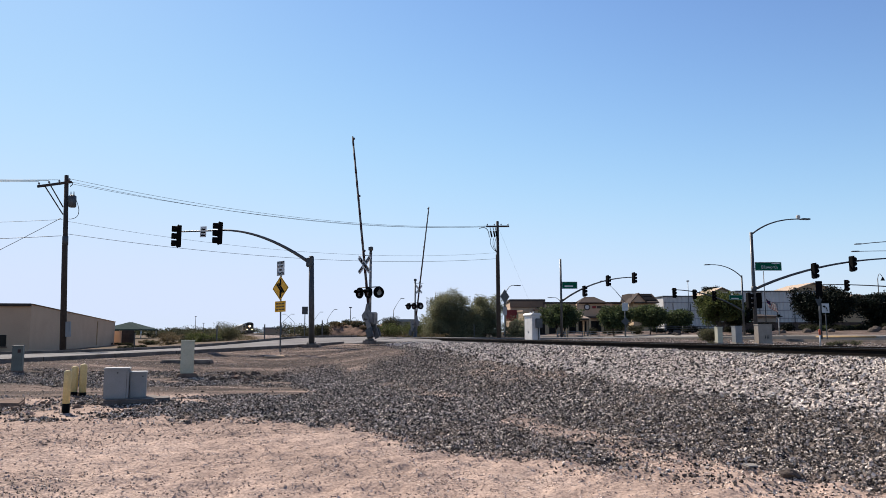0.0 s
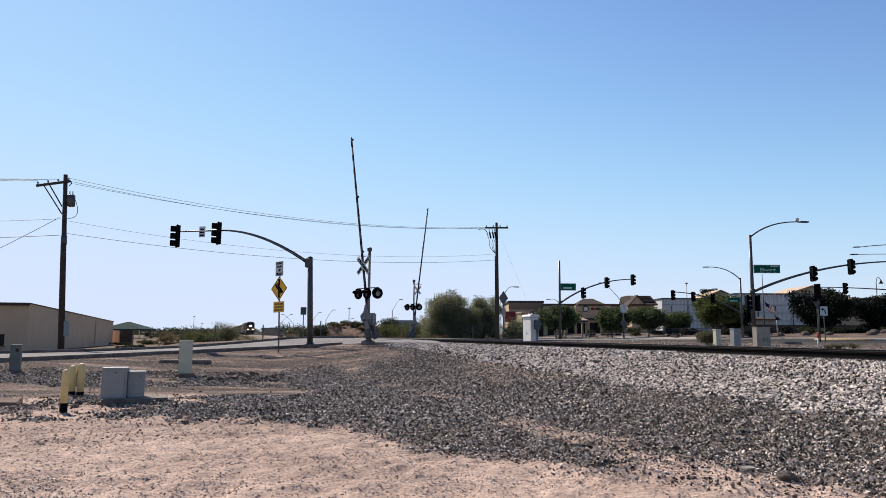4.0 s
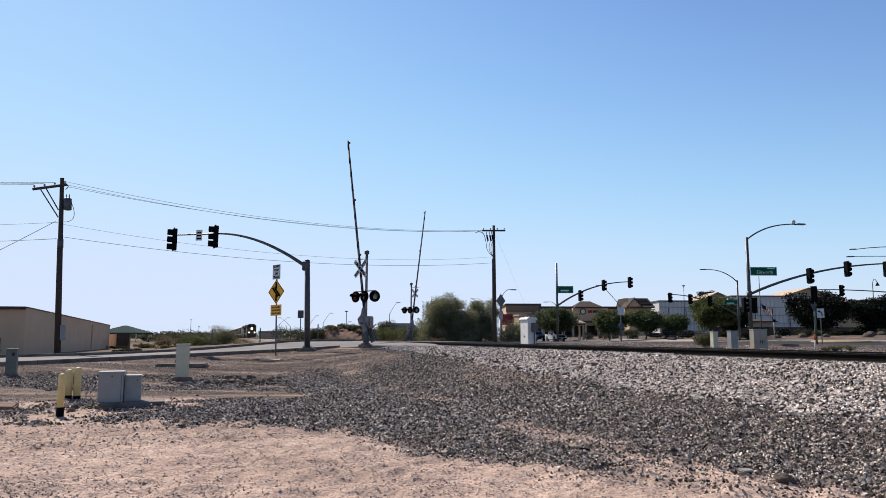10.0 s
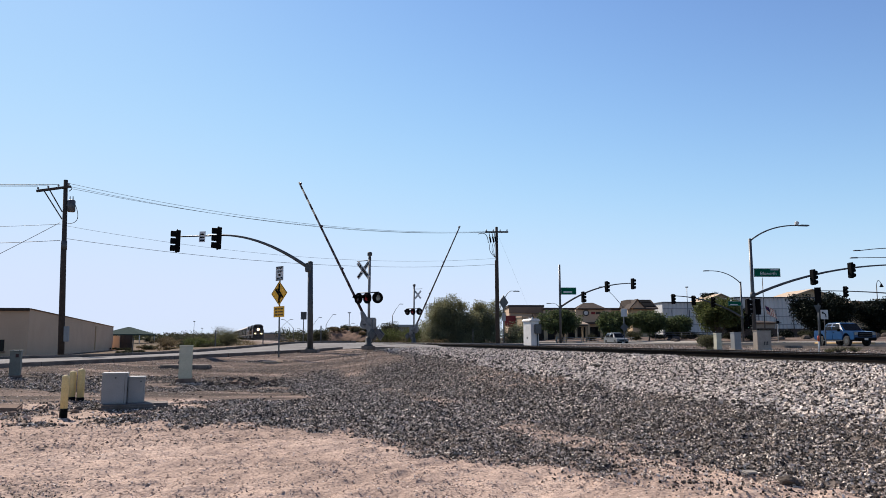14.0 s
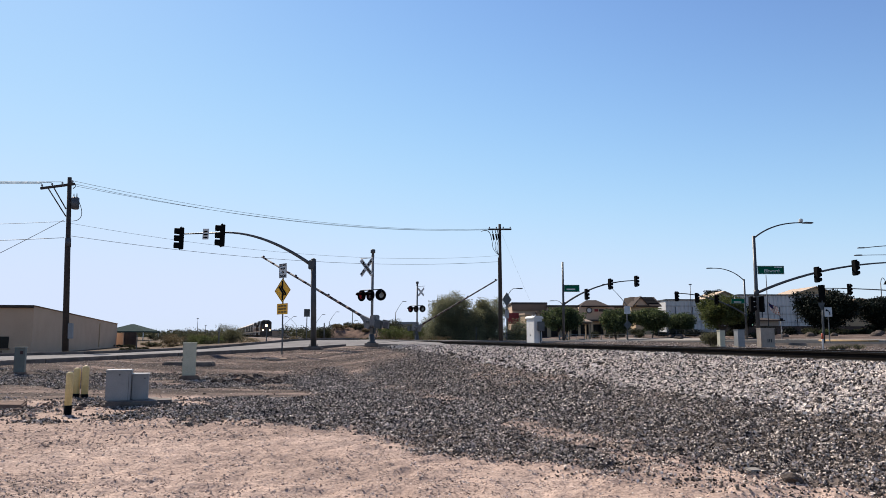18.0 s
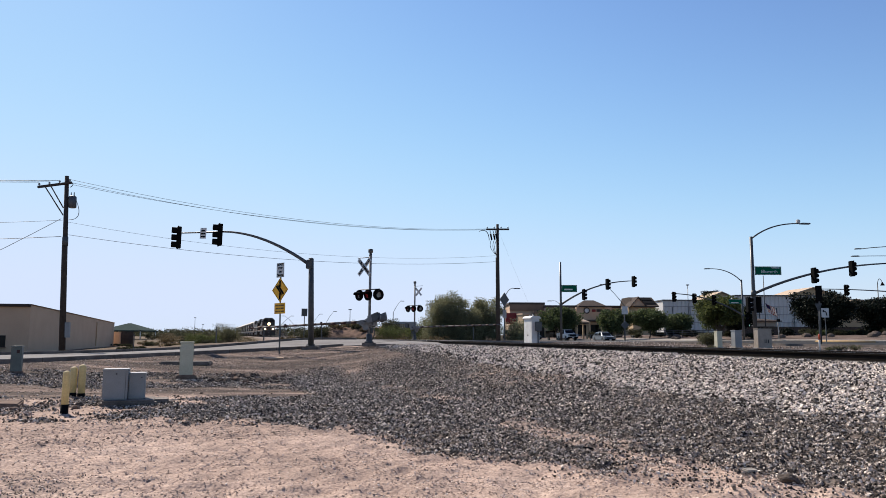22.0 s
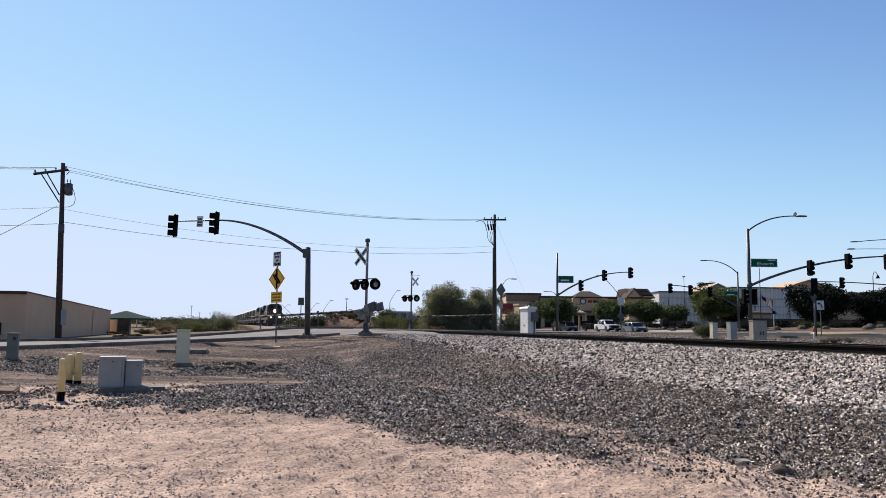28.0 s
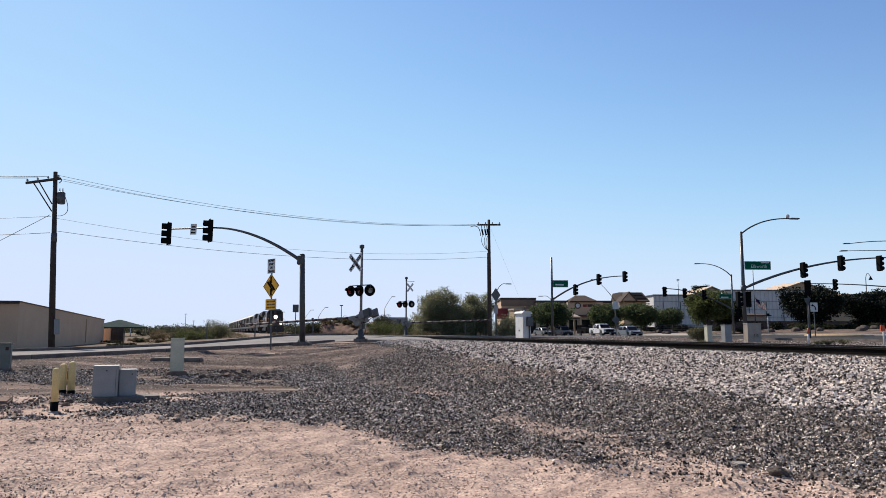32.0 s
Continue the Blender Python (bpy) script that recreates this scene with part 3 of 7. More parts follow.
# ---- the railway ----
def rail_profile(bm, n, s0, s1, z, steps):
    """Foot, web and head of a rail along the line."""
    prof = [(-0.07, 0), (0.07, 0), (0.07, 0.012), (0.012, 0.035), (0.012, 0.125), (0.036, 0.138), (0.036, 0.172), (-0.036, 0.172), (-0.036, 0.138), (-0.012, 0.125), (-0.012, 0.035), (-0.07, 0.012)]
    rings = []
    for i in range(steps + 1):
        s = s0 + (s1 - s0) * i / steps
        rings.append([bm.verts.new((*from_line(n + dx, s), z + dz)) for dx, dz in prof])
    for r0, r1 in zip(rings, rings[1:]):
        for k in range(len(prof)):
            bm.faces.new((r0[k], r1[k], r1[(k + 1) % len(prof)], r0[(k + 1) % len(prof)]))
    bm.faces.new(rings[0])
    bm.faces.new(rings[-1][::-1])
    bmesh.ops.recalc_face_normals(bm, faces=bm.faces)
    return bm


BED_Z = 1.13
RAIL_Z = BED_Z + 0.06
RAIL_TOP_Z = RAIL_Z + 0.172
track = thing("railway_track", Matrix(), "rusty steel rails on dark wooden sleepers in pale ballast", "railway track", kind="structure")
for off in (-0.7535, 0.7535):
    rail = part("rail", rail_profile(bmesh.new(), TRACK_N + off, -60, 700, RAIL_Z, 24), STEEL_RAIL, track, "rusty steel rail")
    bm = bmesh.new()
    for s0, s1 in ((-60, 300), (300, 700)):
        a = [(*from_line(TRACK_N + off - 0.03, s0), RAIL_TOP_Z + 0.003), (*from_line(TRACK_N + off + 0.03, s0), RAIL_TOP_Z + 0.003), (*from_line(TRACK_N + off + 0.03, s1), RAIL_TOP_Z + 0.003), (*from_line(TRACK_N + off - 0.03, s1), RAIL_TOP_Z + 0.003)]
        bm.faces.new([bm.verts.new(v) for v in a])
    part("running_band", bm, RAIL_TOP, rail, "polished running surface")
tie_me = None
for k in range(-40, 150):
    s = 5 + k * 0.56
    x, y = from_line(TRACK_N, s)
    if -0.8 < to_road(x, y)[1] < ROAD_W + 0.8:
        continue
    if tie_me is None:
        bm = box(2.6, 0.23, 0.17, 0, 0, -0.1, 0.012)
        tie = part("sleeper", bm, TIE, track)
        tie_me = tie.data
    else:
        tie = new("sleeper", tie_me)
        tie.parent = track
    tie.matrix_basis = pose(x, y, BED_Z, 0, 0, TRACK_TURN + random.uniform(-0.6, 0.6))
# rubber and asphalt crossing panels between the kerbs
for off, wd in ((-1.25, 0.85), (0.0, 1.32), (1.25, 0.85)):
    bm = bmesh.new()
    pts = []
    for n_off in (-wd / 2, wd / 2):
        n = TRACK_N + off + n_off
        for w in (-0.9, ROAD_W + 0.9):
            # where the line at n meets the road edge w
            a = from_line(n, 0.0)
            du, dw = to_road(*a)
            rate = to_road(*from_line(n, 1.0))[1] - dw
            pts.append((*from_line(n, (w - dw) / rate), RAIL_TOP_Z - 0.02))
    order = [pts[0], pts[1], pts[3], pts[2]]
    top = [bm.verts.new(p) for p in order]
    low = [bm.verts.new((x, y, z - 0.15)) for x, y, z in order]
    bm.faces.new(top)
    bm.faces.new(low[::-1])
    for i in range(4):
        bm.faces.new((top[i], low[i], low[(i + 1) % 4], top[(i + 1) % 4]))
    bmesh.ops.recalc_face_normals(bm, faces=bm.faces)
    part("crossing_panel", bm, ASPHALT, track, "concrete crossing panel between the rails")


# ---- crossing signals with gates ----
def lamp_unit(parent, m, lens):
    """A flashing lamp: round backboard, hood, dark red lens over a bulb, and an added shutter blade."""
    bb = bmesh.new()
    tube([m @ Vector((0, 0.0, 0)), m @ Vector((0, 0.03, 0))], 0.305, 24, bb)
    unit = part("backboard", bb, BLACK, parent, "round black backboard of a flashing lamp")
    hb = bmesh.new()
    k = 18
    # hood: upper three quarters of a sleeve, thick-walled
    rows = []
    for r in (0.165, 0.155):
        for y in (0.0, -0.3):
            rows.append([hb.verts.new(m @ Vector((r * math.cos(a), y if abs(a - math.pi / 2) < 1.6 else y * 0.45, r * math.sin(a)))) for a in (radians(-50 + 280 * i / k) for i in range(k + 1))])
    for a, c in ((0, 1), (3, 2), (1, 3), (2, 0)):
        for i in range(k):
            hb.faces.new((rows[a][i], rows[a][i + 1], rows[c][i + 1], rows[c][i])).smooth = True
    part("hood", hb, BLACK, unit)
    part("lens", tube([m @ Vector((0, -0.005, 0)), m @ Vector((0, -0.03, 0))], [0.152, 0.148], 20), lens, unit, "round lens over a bulb")
    # added hinged shutter under the hood covers and bares the lens to imitate flashing
    blade = part("shutter", tube([(0, -0.042, -0.15), (0, -0.034, -0.15)], 0.156, 20), LENS_OFF if lens is LENS_ON else LENS_CLEAR, unit, "added dark glossy shutter that imitates the lens going unlit")
    blade.matrix_basis = m @ pose(0, 0, 0.15)
    part("housing", tube([m @ Vector((0, 0.03, 0)), m @ Vector((0, 0.22, 0))], [0.16, 0.11], 16), BLACK, unit)
    return blade, m @ pose(0, 0, 0.15)


def crossing_signal(m, faces, mast_h, arm_len, label):
    """Mast with bell, crossbuck, lamps and a gate mechanism. Local -y faces the road users; the arm swings in the plane of arm_turn."""
    g = thing("crossing_signal", m, label, "crossing signal", "crossing signals")
    part("foundation", box(0.55, 0.55, 0.2, 0, 0, -0.14, 0.02), KERB, g, "concrete foundation")
    part("base", tube([(0, 0, 0.06), (0, 0, 0.12), (0, 0, 0.16), (0, 0, 0.5), (0, 0, 0.55)], [0.25, 0.25, 0.17, 0.15, 0.1], 16), DARK_STEEL, g, "cast base")
    part("mast", tube([(0, 0, 0.3), (0, 0, mast_h - 0.3)], 0.072, 14), CASE_GREY, g, "galvanised steel mast")
    bell = part("bell", tube([(0, 0, mast_h - 0.3), (0, 0, mast_h - 0.22), (0, 0, mast_h - 0.2), (0, 0, mast_h - 0.03), (0, 0, mast_h)], [0.07, 0.07, 0.13, 0.13, 0.07], 16), DARK_STEEL, g, "dark warning bell")
    part("bell_bracket", tube([(0, 0, mast_h - 0.42), (0, 0, mast_h - 0.3)], 0.08, 12), DARK_STEEL, bell)
    # crossbuck
    flip, size = 1, 0.8 if faces else 1.0
    part("sign_bracket", tube([(-0.95 * flip, 0, mast_h - 0.46), (0.05 * flip, 0, mast_h - 0.46)], 0.018, 6), DARK_STEEL, g)
    for a in (45, -45):
        bm = box(1.22, 0.02, 0.23, 0, 0, -0.115, 0.004, None, pose(-0.36 * flip, -0.1 - (0.025 if a > 0 else 0), mast_h - 0.98, 0, a, 0) @ Matrix.Scale(size, 4))
        blade = part("crossbuck_blade", bm, WHITE, g, "white crossbuck board")
        mm = pose(-0.36 * flip, -0.1 - (0.025 if a > 0 else 0) - 0.0135, mast_h - 0.98, 0, a, 0) @ Matrix.Scale(size, 4)
        if a > 0:
            words("CROSSING", 0.19, BLACK, blade, mm, "lettering", "black capitals", 1.02, 0.011)
        else:
            words("RAIL", 0.19, BLACK, blade, mm @ pose(-0.36, 0, 0), "lettering", "black capitals", 0.36, 0.011)
            words("ROAD", 0.19, BLACK, blade, mm @ pose(0.36, 0, 0), "lettering", "black capitals", 0.4, 0.011)
    # lamp crossarm
    z = mast_h - 2.52
    part("crossarm", tube([(-0.72, 0, z + 0.3), (0.72, 0, z + 0.3)], 0.03, 10), DARK_STEEL, g)
    lamps = []
    flip = -1 if faces else 1
    for x, y, turn, lens in ((-0.68 * flip, -0.14 * flip, faces, LENS_ON), (0.0, -0.16 * flip, faces, LENS_ON), (0.68 * flip, -0.05 * flip, faces + 62, LENS_CLEAR)):
        part("lamp_hanger", tube([(x, y * 0.2, z + 0.3), (x, y, z)], 0.025, 8), DARK_STEEL, g)
        lamps.append(lamp_unit(g, pose(x, y, z, 0, 0, turn), lens))
    # gate mechanism
    part("mechanism_case", box(0.42, 0.4, 0.62, 0.2, 0.02, 0.95, 0.06), CASE_GREY, g, "grey gate mechanism case")
    part("mechanism_door", box(0.34, 0.03, 0.48, 0.2, -0.19, 1.02, 0.01), CASE_GREY, g)
    part("clamp", tube([(0, 0, 0.85), (0, 0, 1.02)], 0.1, 12), GALV, g)
    part("junction_box", box(0.3, 0.22, 0.3, -0.04, 0.12, 0.56, 0.02), DARK_STEEL, g)
    part("conduit", tube(arc((0.25, 0.1, 0.95), (0.4, 0.1, 0.5), (0.15, 0.05, 0.2), 8), 0.025, 8), DARK_STEEL, g)
    # gate arm, its own space at the pivot: lies along +x, swings about y
    arm = part("gate_arm", tube([(0.35, 0, 0), (arm_len * 0.5, 0, 0), (arm_len, 0, 0)], [0.075, 0.065, 0.05], 10), ARM_WHITE, g, "red and white striped gate arm")
    band = 0.41
    k = 0
    x = 0.9
    while x < arm_len - 0.1:
        e = min(x + band, arm_len - 0.02)
        if k % 2 == 0:
            r0 = 0.0785 - 0.023 * x / arm_len
            part("stripe", tube([(x, 0, 0), (e, 0, 0)], [r0, 0.0785 - 0.023 * e / arm_len], 10, None, True), ARM_RED, arm, "red stripe")
        x += band
        k += 1
    for at in (0.36, 0.66, 0.985):
        part("arm_lamp", tube([(arm_len * at, 0, 0.02), (arm_len * at, 0, 0.13)], [0.07, 0.06], 12), LENS_OFF, arm, "small red arm lamp")
    part("arm_bracket", prism([(-0.1, 0.12), (0.45, 0.1), (0.85, 0.06), (0.85, -0.06), (0.5, -0.2), (0.3, -0.48), (-0.02, -0.42), (-0.12, -0.1)], 0.2, pose(0, 0.02, 0), None, 0.02), CASE_GREY, arm, "grey arm bracket")
    for sy in (-0.2, 0.24):
        bm = prism([(0.35, 0.08), (0.35, -0.08), (-0.25, -0.14), (-1.08, -0.18), (-1.08, 0.17), (-0.25, 0.16)], 0.04, pose(0, sy, 0, 0, 14, 0))
        part("counterweight_arm", bm, CASE_GREY, arm, "grey counterweight arm")
        part("counterweight", box(0.5, 0.12, 0.44, -0.8, sy * 1.35, -0.22, 0.03, None, pose(0, 0, 0, 0, 14, 0)), DARK_STEEL, arm, "grey cast counterweight")
    part("pivot_shaft", tube([(0, -0.36, 0), (0, 0.4, 0)], 0.05, 12), DARK_STEEL, arm)
    return g, arm, lamps


PIVOT = (0.0, -0.02, 1.2)
gate_near, arm_near, lamps_near = crossing_signal(pose(-3.95, 38.5, 1.2, 0, 0, -38), 0, 5.15, 10.5, "grey crossing signal with bell, crossbuck, flashing lamps and gate arm")
gate_far, arm_far, lamps_far = crossing_signal(pose(-2.55, 65, 1.22, 0, 0, 142), 180, 5.4, 10.8, "grey crossing signal beyond the track with crossbuck, lamps and gate")


# ---- traffic signals, lamps and signs ----
def signal_head(parent, m, lit=None):
    """A three-lamp vehicle signal with louvred backplate; local -y is its face."""
    m = m @ Matrix.Scale(1.17, 4)
    h = part("signal_head", box(0.36, 0.2, 1.07, 0, 0, -0.535, 0.02, None, m), BLACK, parent, "black three-lamp signal head")
    bm = bmesh.new()
    for x, z, sx, sz in ((-0.195, 0, 0.035, 1.15), (0.195, 0, 0.035, 1.15), (0, 0.555, 0.36, 0.035), (0, -0.555, 0.36, 0.035)):
        box(sx, 0.02, sz, x, -0.05, z - sz / 2, 0, bm, m)
    part("backplate", bm, BLACK, h)
    for i, z in enumerate((0.35, 0.0, -0.35)):
        bm = bmesh.new()
        rows = []
        for r in (0.146, 0.136):
            for y in (-0.1, -0.34):
                rows.append([bm.verts.new(m @ Vector((r * math.cos(a), y, z + r * math.sin(a)))) for a in (radians(-87 + 354 * j / 12) for j in range(13))])
        for a, c in ((0, 1), (3, 2), (1, 3), (2, 0)):
            for j in range(12):
                bm.faces.new((rows[a][j], rows[a][j + 1], rows[c][j + 1], rows[c][j]))
        part("visor", bm, BLACK, h)
        part("signal_lens", tube([m @ Vector((0, -0.09, z)), m @ Vector((0, -0.115, z))], 0.15, 14), GREEN_ON if lit == i else GLASS_DARK, h)
    return h


GREEN_ON = glow_mat("lit_green_lens", (0.45, 0.9, 0.75), 0.9)


def lamp_arm(parent, p0, p1, rise, r=0.05, straight=False):
    """A bent lamp bracket with a flat luminaire at its end."""
    p0, p1 = Vector(p0), Vector(p1)
    mid = p0 + (p1 - p0) * 0.4
    mid.z = p0.z + 0.55 * (p1.z - p0.z) if straight else p1.z + rise
    part("lamp_bracket", tube(arc(p0, mid, p1, 12), [r * (1 - 0.03 * i) for i in range(13)], 8), GALV, parent)
    way = (p1 - p0)
    way.z = 0
    way.normalize()
    m = Matrix.Translation(p1) @ Matrix.Rotation(math.atan2(way.y, way.x), 4, 'Z')
    part("luminaire", prism([(-0.1, -0.05), (0.7, -0.07), (0.78, -0.03), (0.7, 0.05), (0.1, 0.07), (-0.1, 0.03)], 0.3, m, None, 0.015), GALV, parent, "flat grey luminaire")


def street_lamp(x, y, z, height, dx, dy, rise, label, group="street lamps", lean=0.0, straight=False):
    ob = thing("street_lamp", pose(x, y, z, 0, lean, 0), label, "street lamp", group)
    part("base", box(0.5, 0.5, 0.2, 0, 0, -0.1, 0.02), CONCRETE, ob)
    part("post", tube([(0, 0, 0), (0, 0, height)], [0.11, 0.07], 12), GALV, ob)
    lamp_arm(ob, (0, 0, height - 0.15), (dx, dy, height + rise), 0.25 if rise > 0.4 else 0.5, 0.05, straight)
    return ob


# pole with a mast arm over the crossing road
signal = thing("traffic_signal", pose(-7.35, 40.0, 0.93), "dark grey signal pole with a bent mast arm over the road", "traffic signal", "traffic signals")
part("footing", box(0.95, 0.95, 0.5, 0, 0, -0.4, 0.03), KERB, signal, "square concrete footing")
part("base_plate", box(0.5, 0.5, 0.05, 0, 0, 0.1, 0.01), DARK_STEEL, signal)
for ax in (-0.18, 0.18):
    for ay in (-0.18, 0.18):
        part("bolt", tube([(ax, ay, 0.12), (ax, ay, 0.23)], 0.025, 6), DARK_STEEL, signal)
part("pole", tube([(0, 0, 0.12), (-0.12, 0, 5.02)], [0.165, 0.145], 18), DARK_STEEL, signal, "dark grey round pole")
part("pole_cap", tube([(-0.12, 0, 5.02), (-0.12, 0, 5.08)], [0.16, 0.05], 18), DARK_STEEL, signal)
part("arm_clamp", box(0.36, 0.4, 0.5, -0.2, 0, 4.45, 0.03), DARK_STEEL, signal)
bend = arc((-0.25, 0, 4.72), (-2.9, 0.2, 6.55), (-5.2, 0.35, 6.6), 12) + [Vector((-8.0, 0.5, 6.52))]
part("mast_arm", tube(bend, [0.1 - 0.004 * i for i in range(13)] + [0.035], 12), GALV, signal, "bent tapered mast arm")
signal_head(signal, pose(-5.42, 0.2, 6.4, 0, 3, -64))
signal_head(signal, pose(-7.8, 0.3, 6.24, 0, 3, -64))
plate = part("lane_sign", box(0.42, 0.02, 0.62, 0, 0, -0.31, 0.004, None, pose(-6.42, 0.32, 6.5, 0, 2, -20)), WHITE, signal, "small white sign with black lettering")
for i, wd in enumerate((0.26, 0.3, 0.3)):
    part("text_bar", box(wd, 0.004, 0.08, 0, -0.014, 0.14 - 0.17 * i, 0, None, pose(-6.42, 0.32, 6.46, 0, 2, -20)), BLACK, plate)

SIGN_INK = mat("faded_ink", (0.22, 0.11, 0.02), 0.6)
# warning signs on one post
sign = thing("road_sign", pose(-8.44, 37.0, 0.72, 0, -1.3, -38), "thin steel post with one white and two yellow signs", "road sign", "road signs")
part("post", box(0.055, 0.055, 4.6, 0, 0.03, -0.1), GALV, sign)
white_sign = part("white_plate", box(0.61, 0.012, 0.76, 0, 0, 3.93, 0.004, None, pose(0, 0, 0, 0, 0, 0)), WHITE, sign, "white plate with black lettering")
for i, text in enumerate(("DO NOT", "STOP", "ON", "TRACKS")):
    words(text, 0.15, BLACK, white_sign, pose(0, -0.0085, 4.59 - 0.185 * i), "lettering", "black capitals", (0.48, 0.36, 0.2, 0.5)[i], 0.009)
bm = bmesh.new()
for sx, sz, x, z in ((0.57, 0.012, 0, 3.95), (0.57, 0.012, 0, 4.655), (0.012, 0.72, -0.282, 3.947), (0.012, 0.72, 0.282, 3.947)):
    box(sx, 0.004, sz, x, -0.008, z, 0, bm)
part("border", bm, BLACK, white_sign)
diamond = part("diamond_plate", prism([(0, -0.645), (0.645, 0), (0, 0.645), (-0.645, 0)], 0.012, pose(0, 0, 3.27)), YELLOW, sign, "yellow diamond plate with a skewed track symbol")
bm = bmesh.new()
for a, c in (((0, -0.6), (0.6, 0)), ((0.6, 0), (0, 0.6)), ((0, 0.6), (-0.6, 0)), ((-0.6, 0), (0, -0.6))):
    ang = math.degrees(math.atan2(c[1] - a[1], c[0] - a[0]))
    box(0.84, 0.004, 0.02, 0, -0.008, -0.01, 0, bm, pose((a[0] + c[0]) / 2, 0, 3.27 + (a[1] + c[1]) / 2, 0, -ang, 0))
part("border", bm, BLACK, diamond)
bm = bmesh.new()
box(0.13, 0.004, 0.34, 0, -0.009, 0.16, 0, bm, pose(0, 0, 3.27))
box(0.13, 0.004, 0.34, 0, -0.009, -0.5, 0, bm, pose(0, 0, 3.27))
for dx in (-0.075, 0.075):
    box(0.11, 0.004, 0.62, 0, -0.0125, -0.31, 0, bm, pose(dx * 1.15, 0, 3.27, 0, -42, 0))
for k in range(6):
    box(0.24, 0.004, 0.035, 0, -0.009, -0.3 + k * 0.115, 0, bm, pose(0, 0, 3.27, 0, -42, 0))
part("track_symbol", bm, BLACK, diamond)
lower = part("lower_plate", box(0.86, 0.012, 0.56, 0, 0, 2.03, 0.004), YELLOW, sign, "small yellow plate with unreadable lettering")
for i, wd in enumerate((0.5, 0.46, 0.5)):
    for at, share in ((-0.5, 0.3), (-0.14, 0.24), (0.16, 0.34)):
        part("text_bar", box(wd * 1.35 * share, 0.004, 0.08, wd * 1.35 * (at + share / 2), -0.008, 2.42 - 0.155 * i), SIGN_INK, lower)

# back of a sign across the road
back = thing("road_sign", pose(-11.25, 58.0, 1.0), "dark back of a small road sign on a post", "road sign", "road signs")
part("post", box(0.06, 0.06, 2.9, 0, 0, -0.1), GALV, back)
part("plate", box(0.48, 0.015, 0.62, 0, -0.04, 2.18, 0.004), DARK_STEEL, back, "dark grey sign back")


def corner_signal(name_label, base, height, r, arm_from, arm_tip, heads, plate_at, plate_size, text, lamp=None, head_turn=0.0):
    """A tall pole with mast arm, heads and a green street-name plate; coordinates from its base."""
    ob = thing("traffic_signal", pose(*base), name_label, "traffic signal", "traffic signals")
    part("footing", box(0.9, 0.9, 0.3, 0, 0, -0.25, 0.03), CONCRETE, ob)
    part("pole", tube([(0, 0, 0), (0, 0, height)], [r, r * 0.75], 16), GALV, ob, "tall grey tapered pole")
    a, t = Vector((0.05, 0, arm_from)), Vector(arm_tip)
    mid = a + (t - a) * 0.45
    mid.z = t.z - 0.05
    part("mast_arm", tube(arc(a, mid, t, 14), [0.12 - 0.005 * i for i in range(15)], 10), GALV, ob, "bent tapered mast arm")
    part("arm_clamp", tube([(0, 0, arm_from - 0.25), (0, 0, arm_from + 0.25)], r * 1.25, 14), DARK_STEEL, ob)
    for hx, hy, hz, turn, lit in heads:
        signal_head(ob, pose(hx, hy, hz, 0, 0, turn), lit)
    if plate_at:
        p = part("street_name_plate", box(plate_size[0], 0.03, plate_size[1], plate_at[0], -0.2, plate_at[2] - plate_size[1] / 2, 0.006), SIGN_GREEN, ob, "green street-name plate with white lettering")
        bm = bmesh.new()
        for sx, sz, x, z in ((plate_size[0] - 0.06, 0.02, 0, 0.03), (plate_size[0] - 0.06, 0.02, 0, plate_size[1] - 0.05), (0.02, plate_size[1] - 0.06, -plate_size[0] / 2 + 0.04, 0.03), (0.02, plate_size[1] - 0.06, plate_size[0] / 2 - 0.04, 0.03)):
            box(sx, 0.004, sz, plate_at[0] + x, -0.218, plate_at[2] - plate_size[1] / 2 + z, 0, bm)
        part("border", bm, WHITE, p)
        if text:
            words(text, 0.4, WHITE, p, pose(plate_at[0] + 0.1, -0.219, plate_at[2] - 0.08), "lettering", "white lettering", plate_size[0] * 0.6)
            part("text_bar", box(plate_size[0] * 0.3, 0.004, 0.08, plate_at[0] + plate_size[0] * 0.28, -0.218, plate_at[2] + 0.2), WHITE, p)
        else:
            part("text_bar", box(plate_size[0] * 0.55, 0.004, plate_size[1] * 0.2, plate_at[0] - 0.1, -0.218, plate_at[2] - 0.2), WHITE, p)
    return ob


corner_signal("grey signal pole with long mast arm and green street sign", (26.32, 60.0, 1.0), 9.2, 0.17, 4.35, (13.4, 0.4, 7.05),
              [(5.13, -0.1, 5.9, 106, None), (8.38, -0.1, 6.5, 106, None), (11.73, -0.1, 6.5, 106, None), (-0.5, 0.0, 3.4, 95, None), (0.42, 0.15, 3.4, 140, None)], (1.22, 0, 6.27), (2.25, 0.72), "Ellsworth")
street = bpy.data.objects["traffic_signal.001"]
lamp_arm(street, (0, 0, 9.0), (4.35, 0, 10.35), 0.1, 0.07)
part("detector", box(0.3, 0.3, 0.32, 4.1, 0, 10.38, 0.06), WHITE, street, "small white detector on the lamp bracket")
corner_signal("grey signal pole with mast arm beyond the crossing", (14.15, 85.0, 1.05), 9.5, 0.15, 4.4, (8.9, 0.3, 7.3),
              [(2.75, 0, 5.6, 112, None), (5.6, 0, 6.85, 112, None), (8.75, 0, 7.2, 112, None)], (1.0, 0, 6.3), (1.85, 0.85), "")
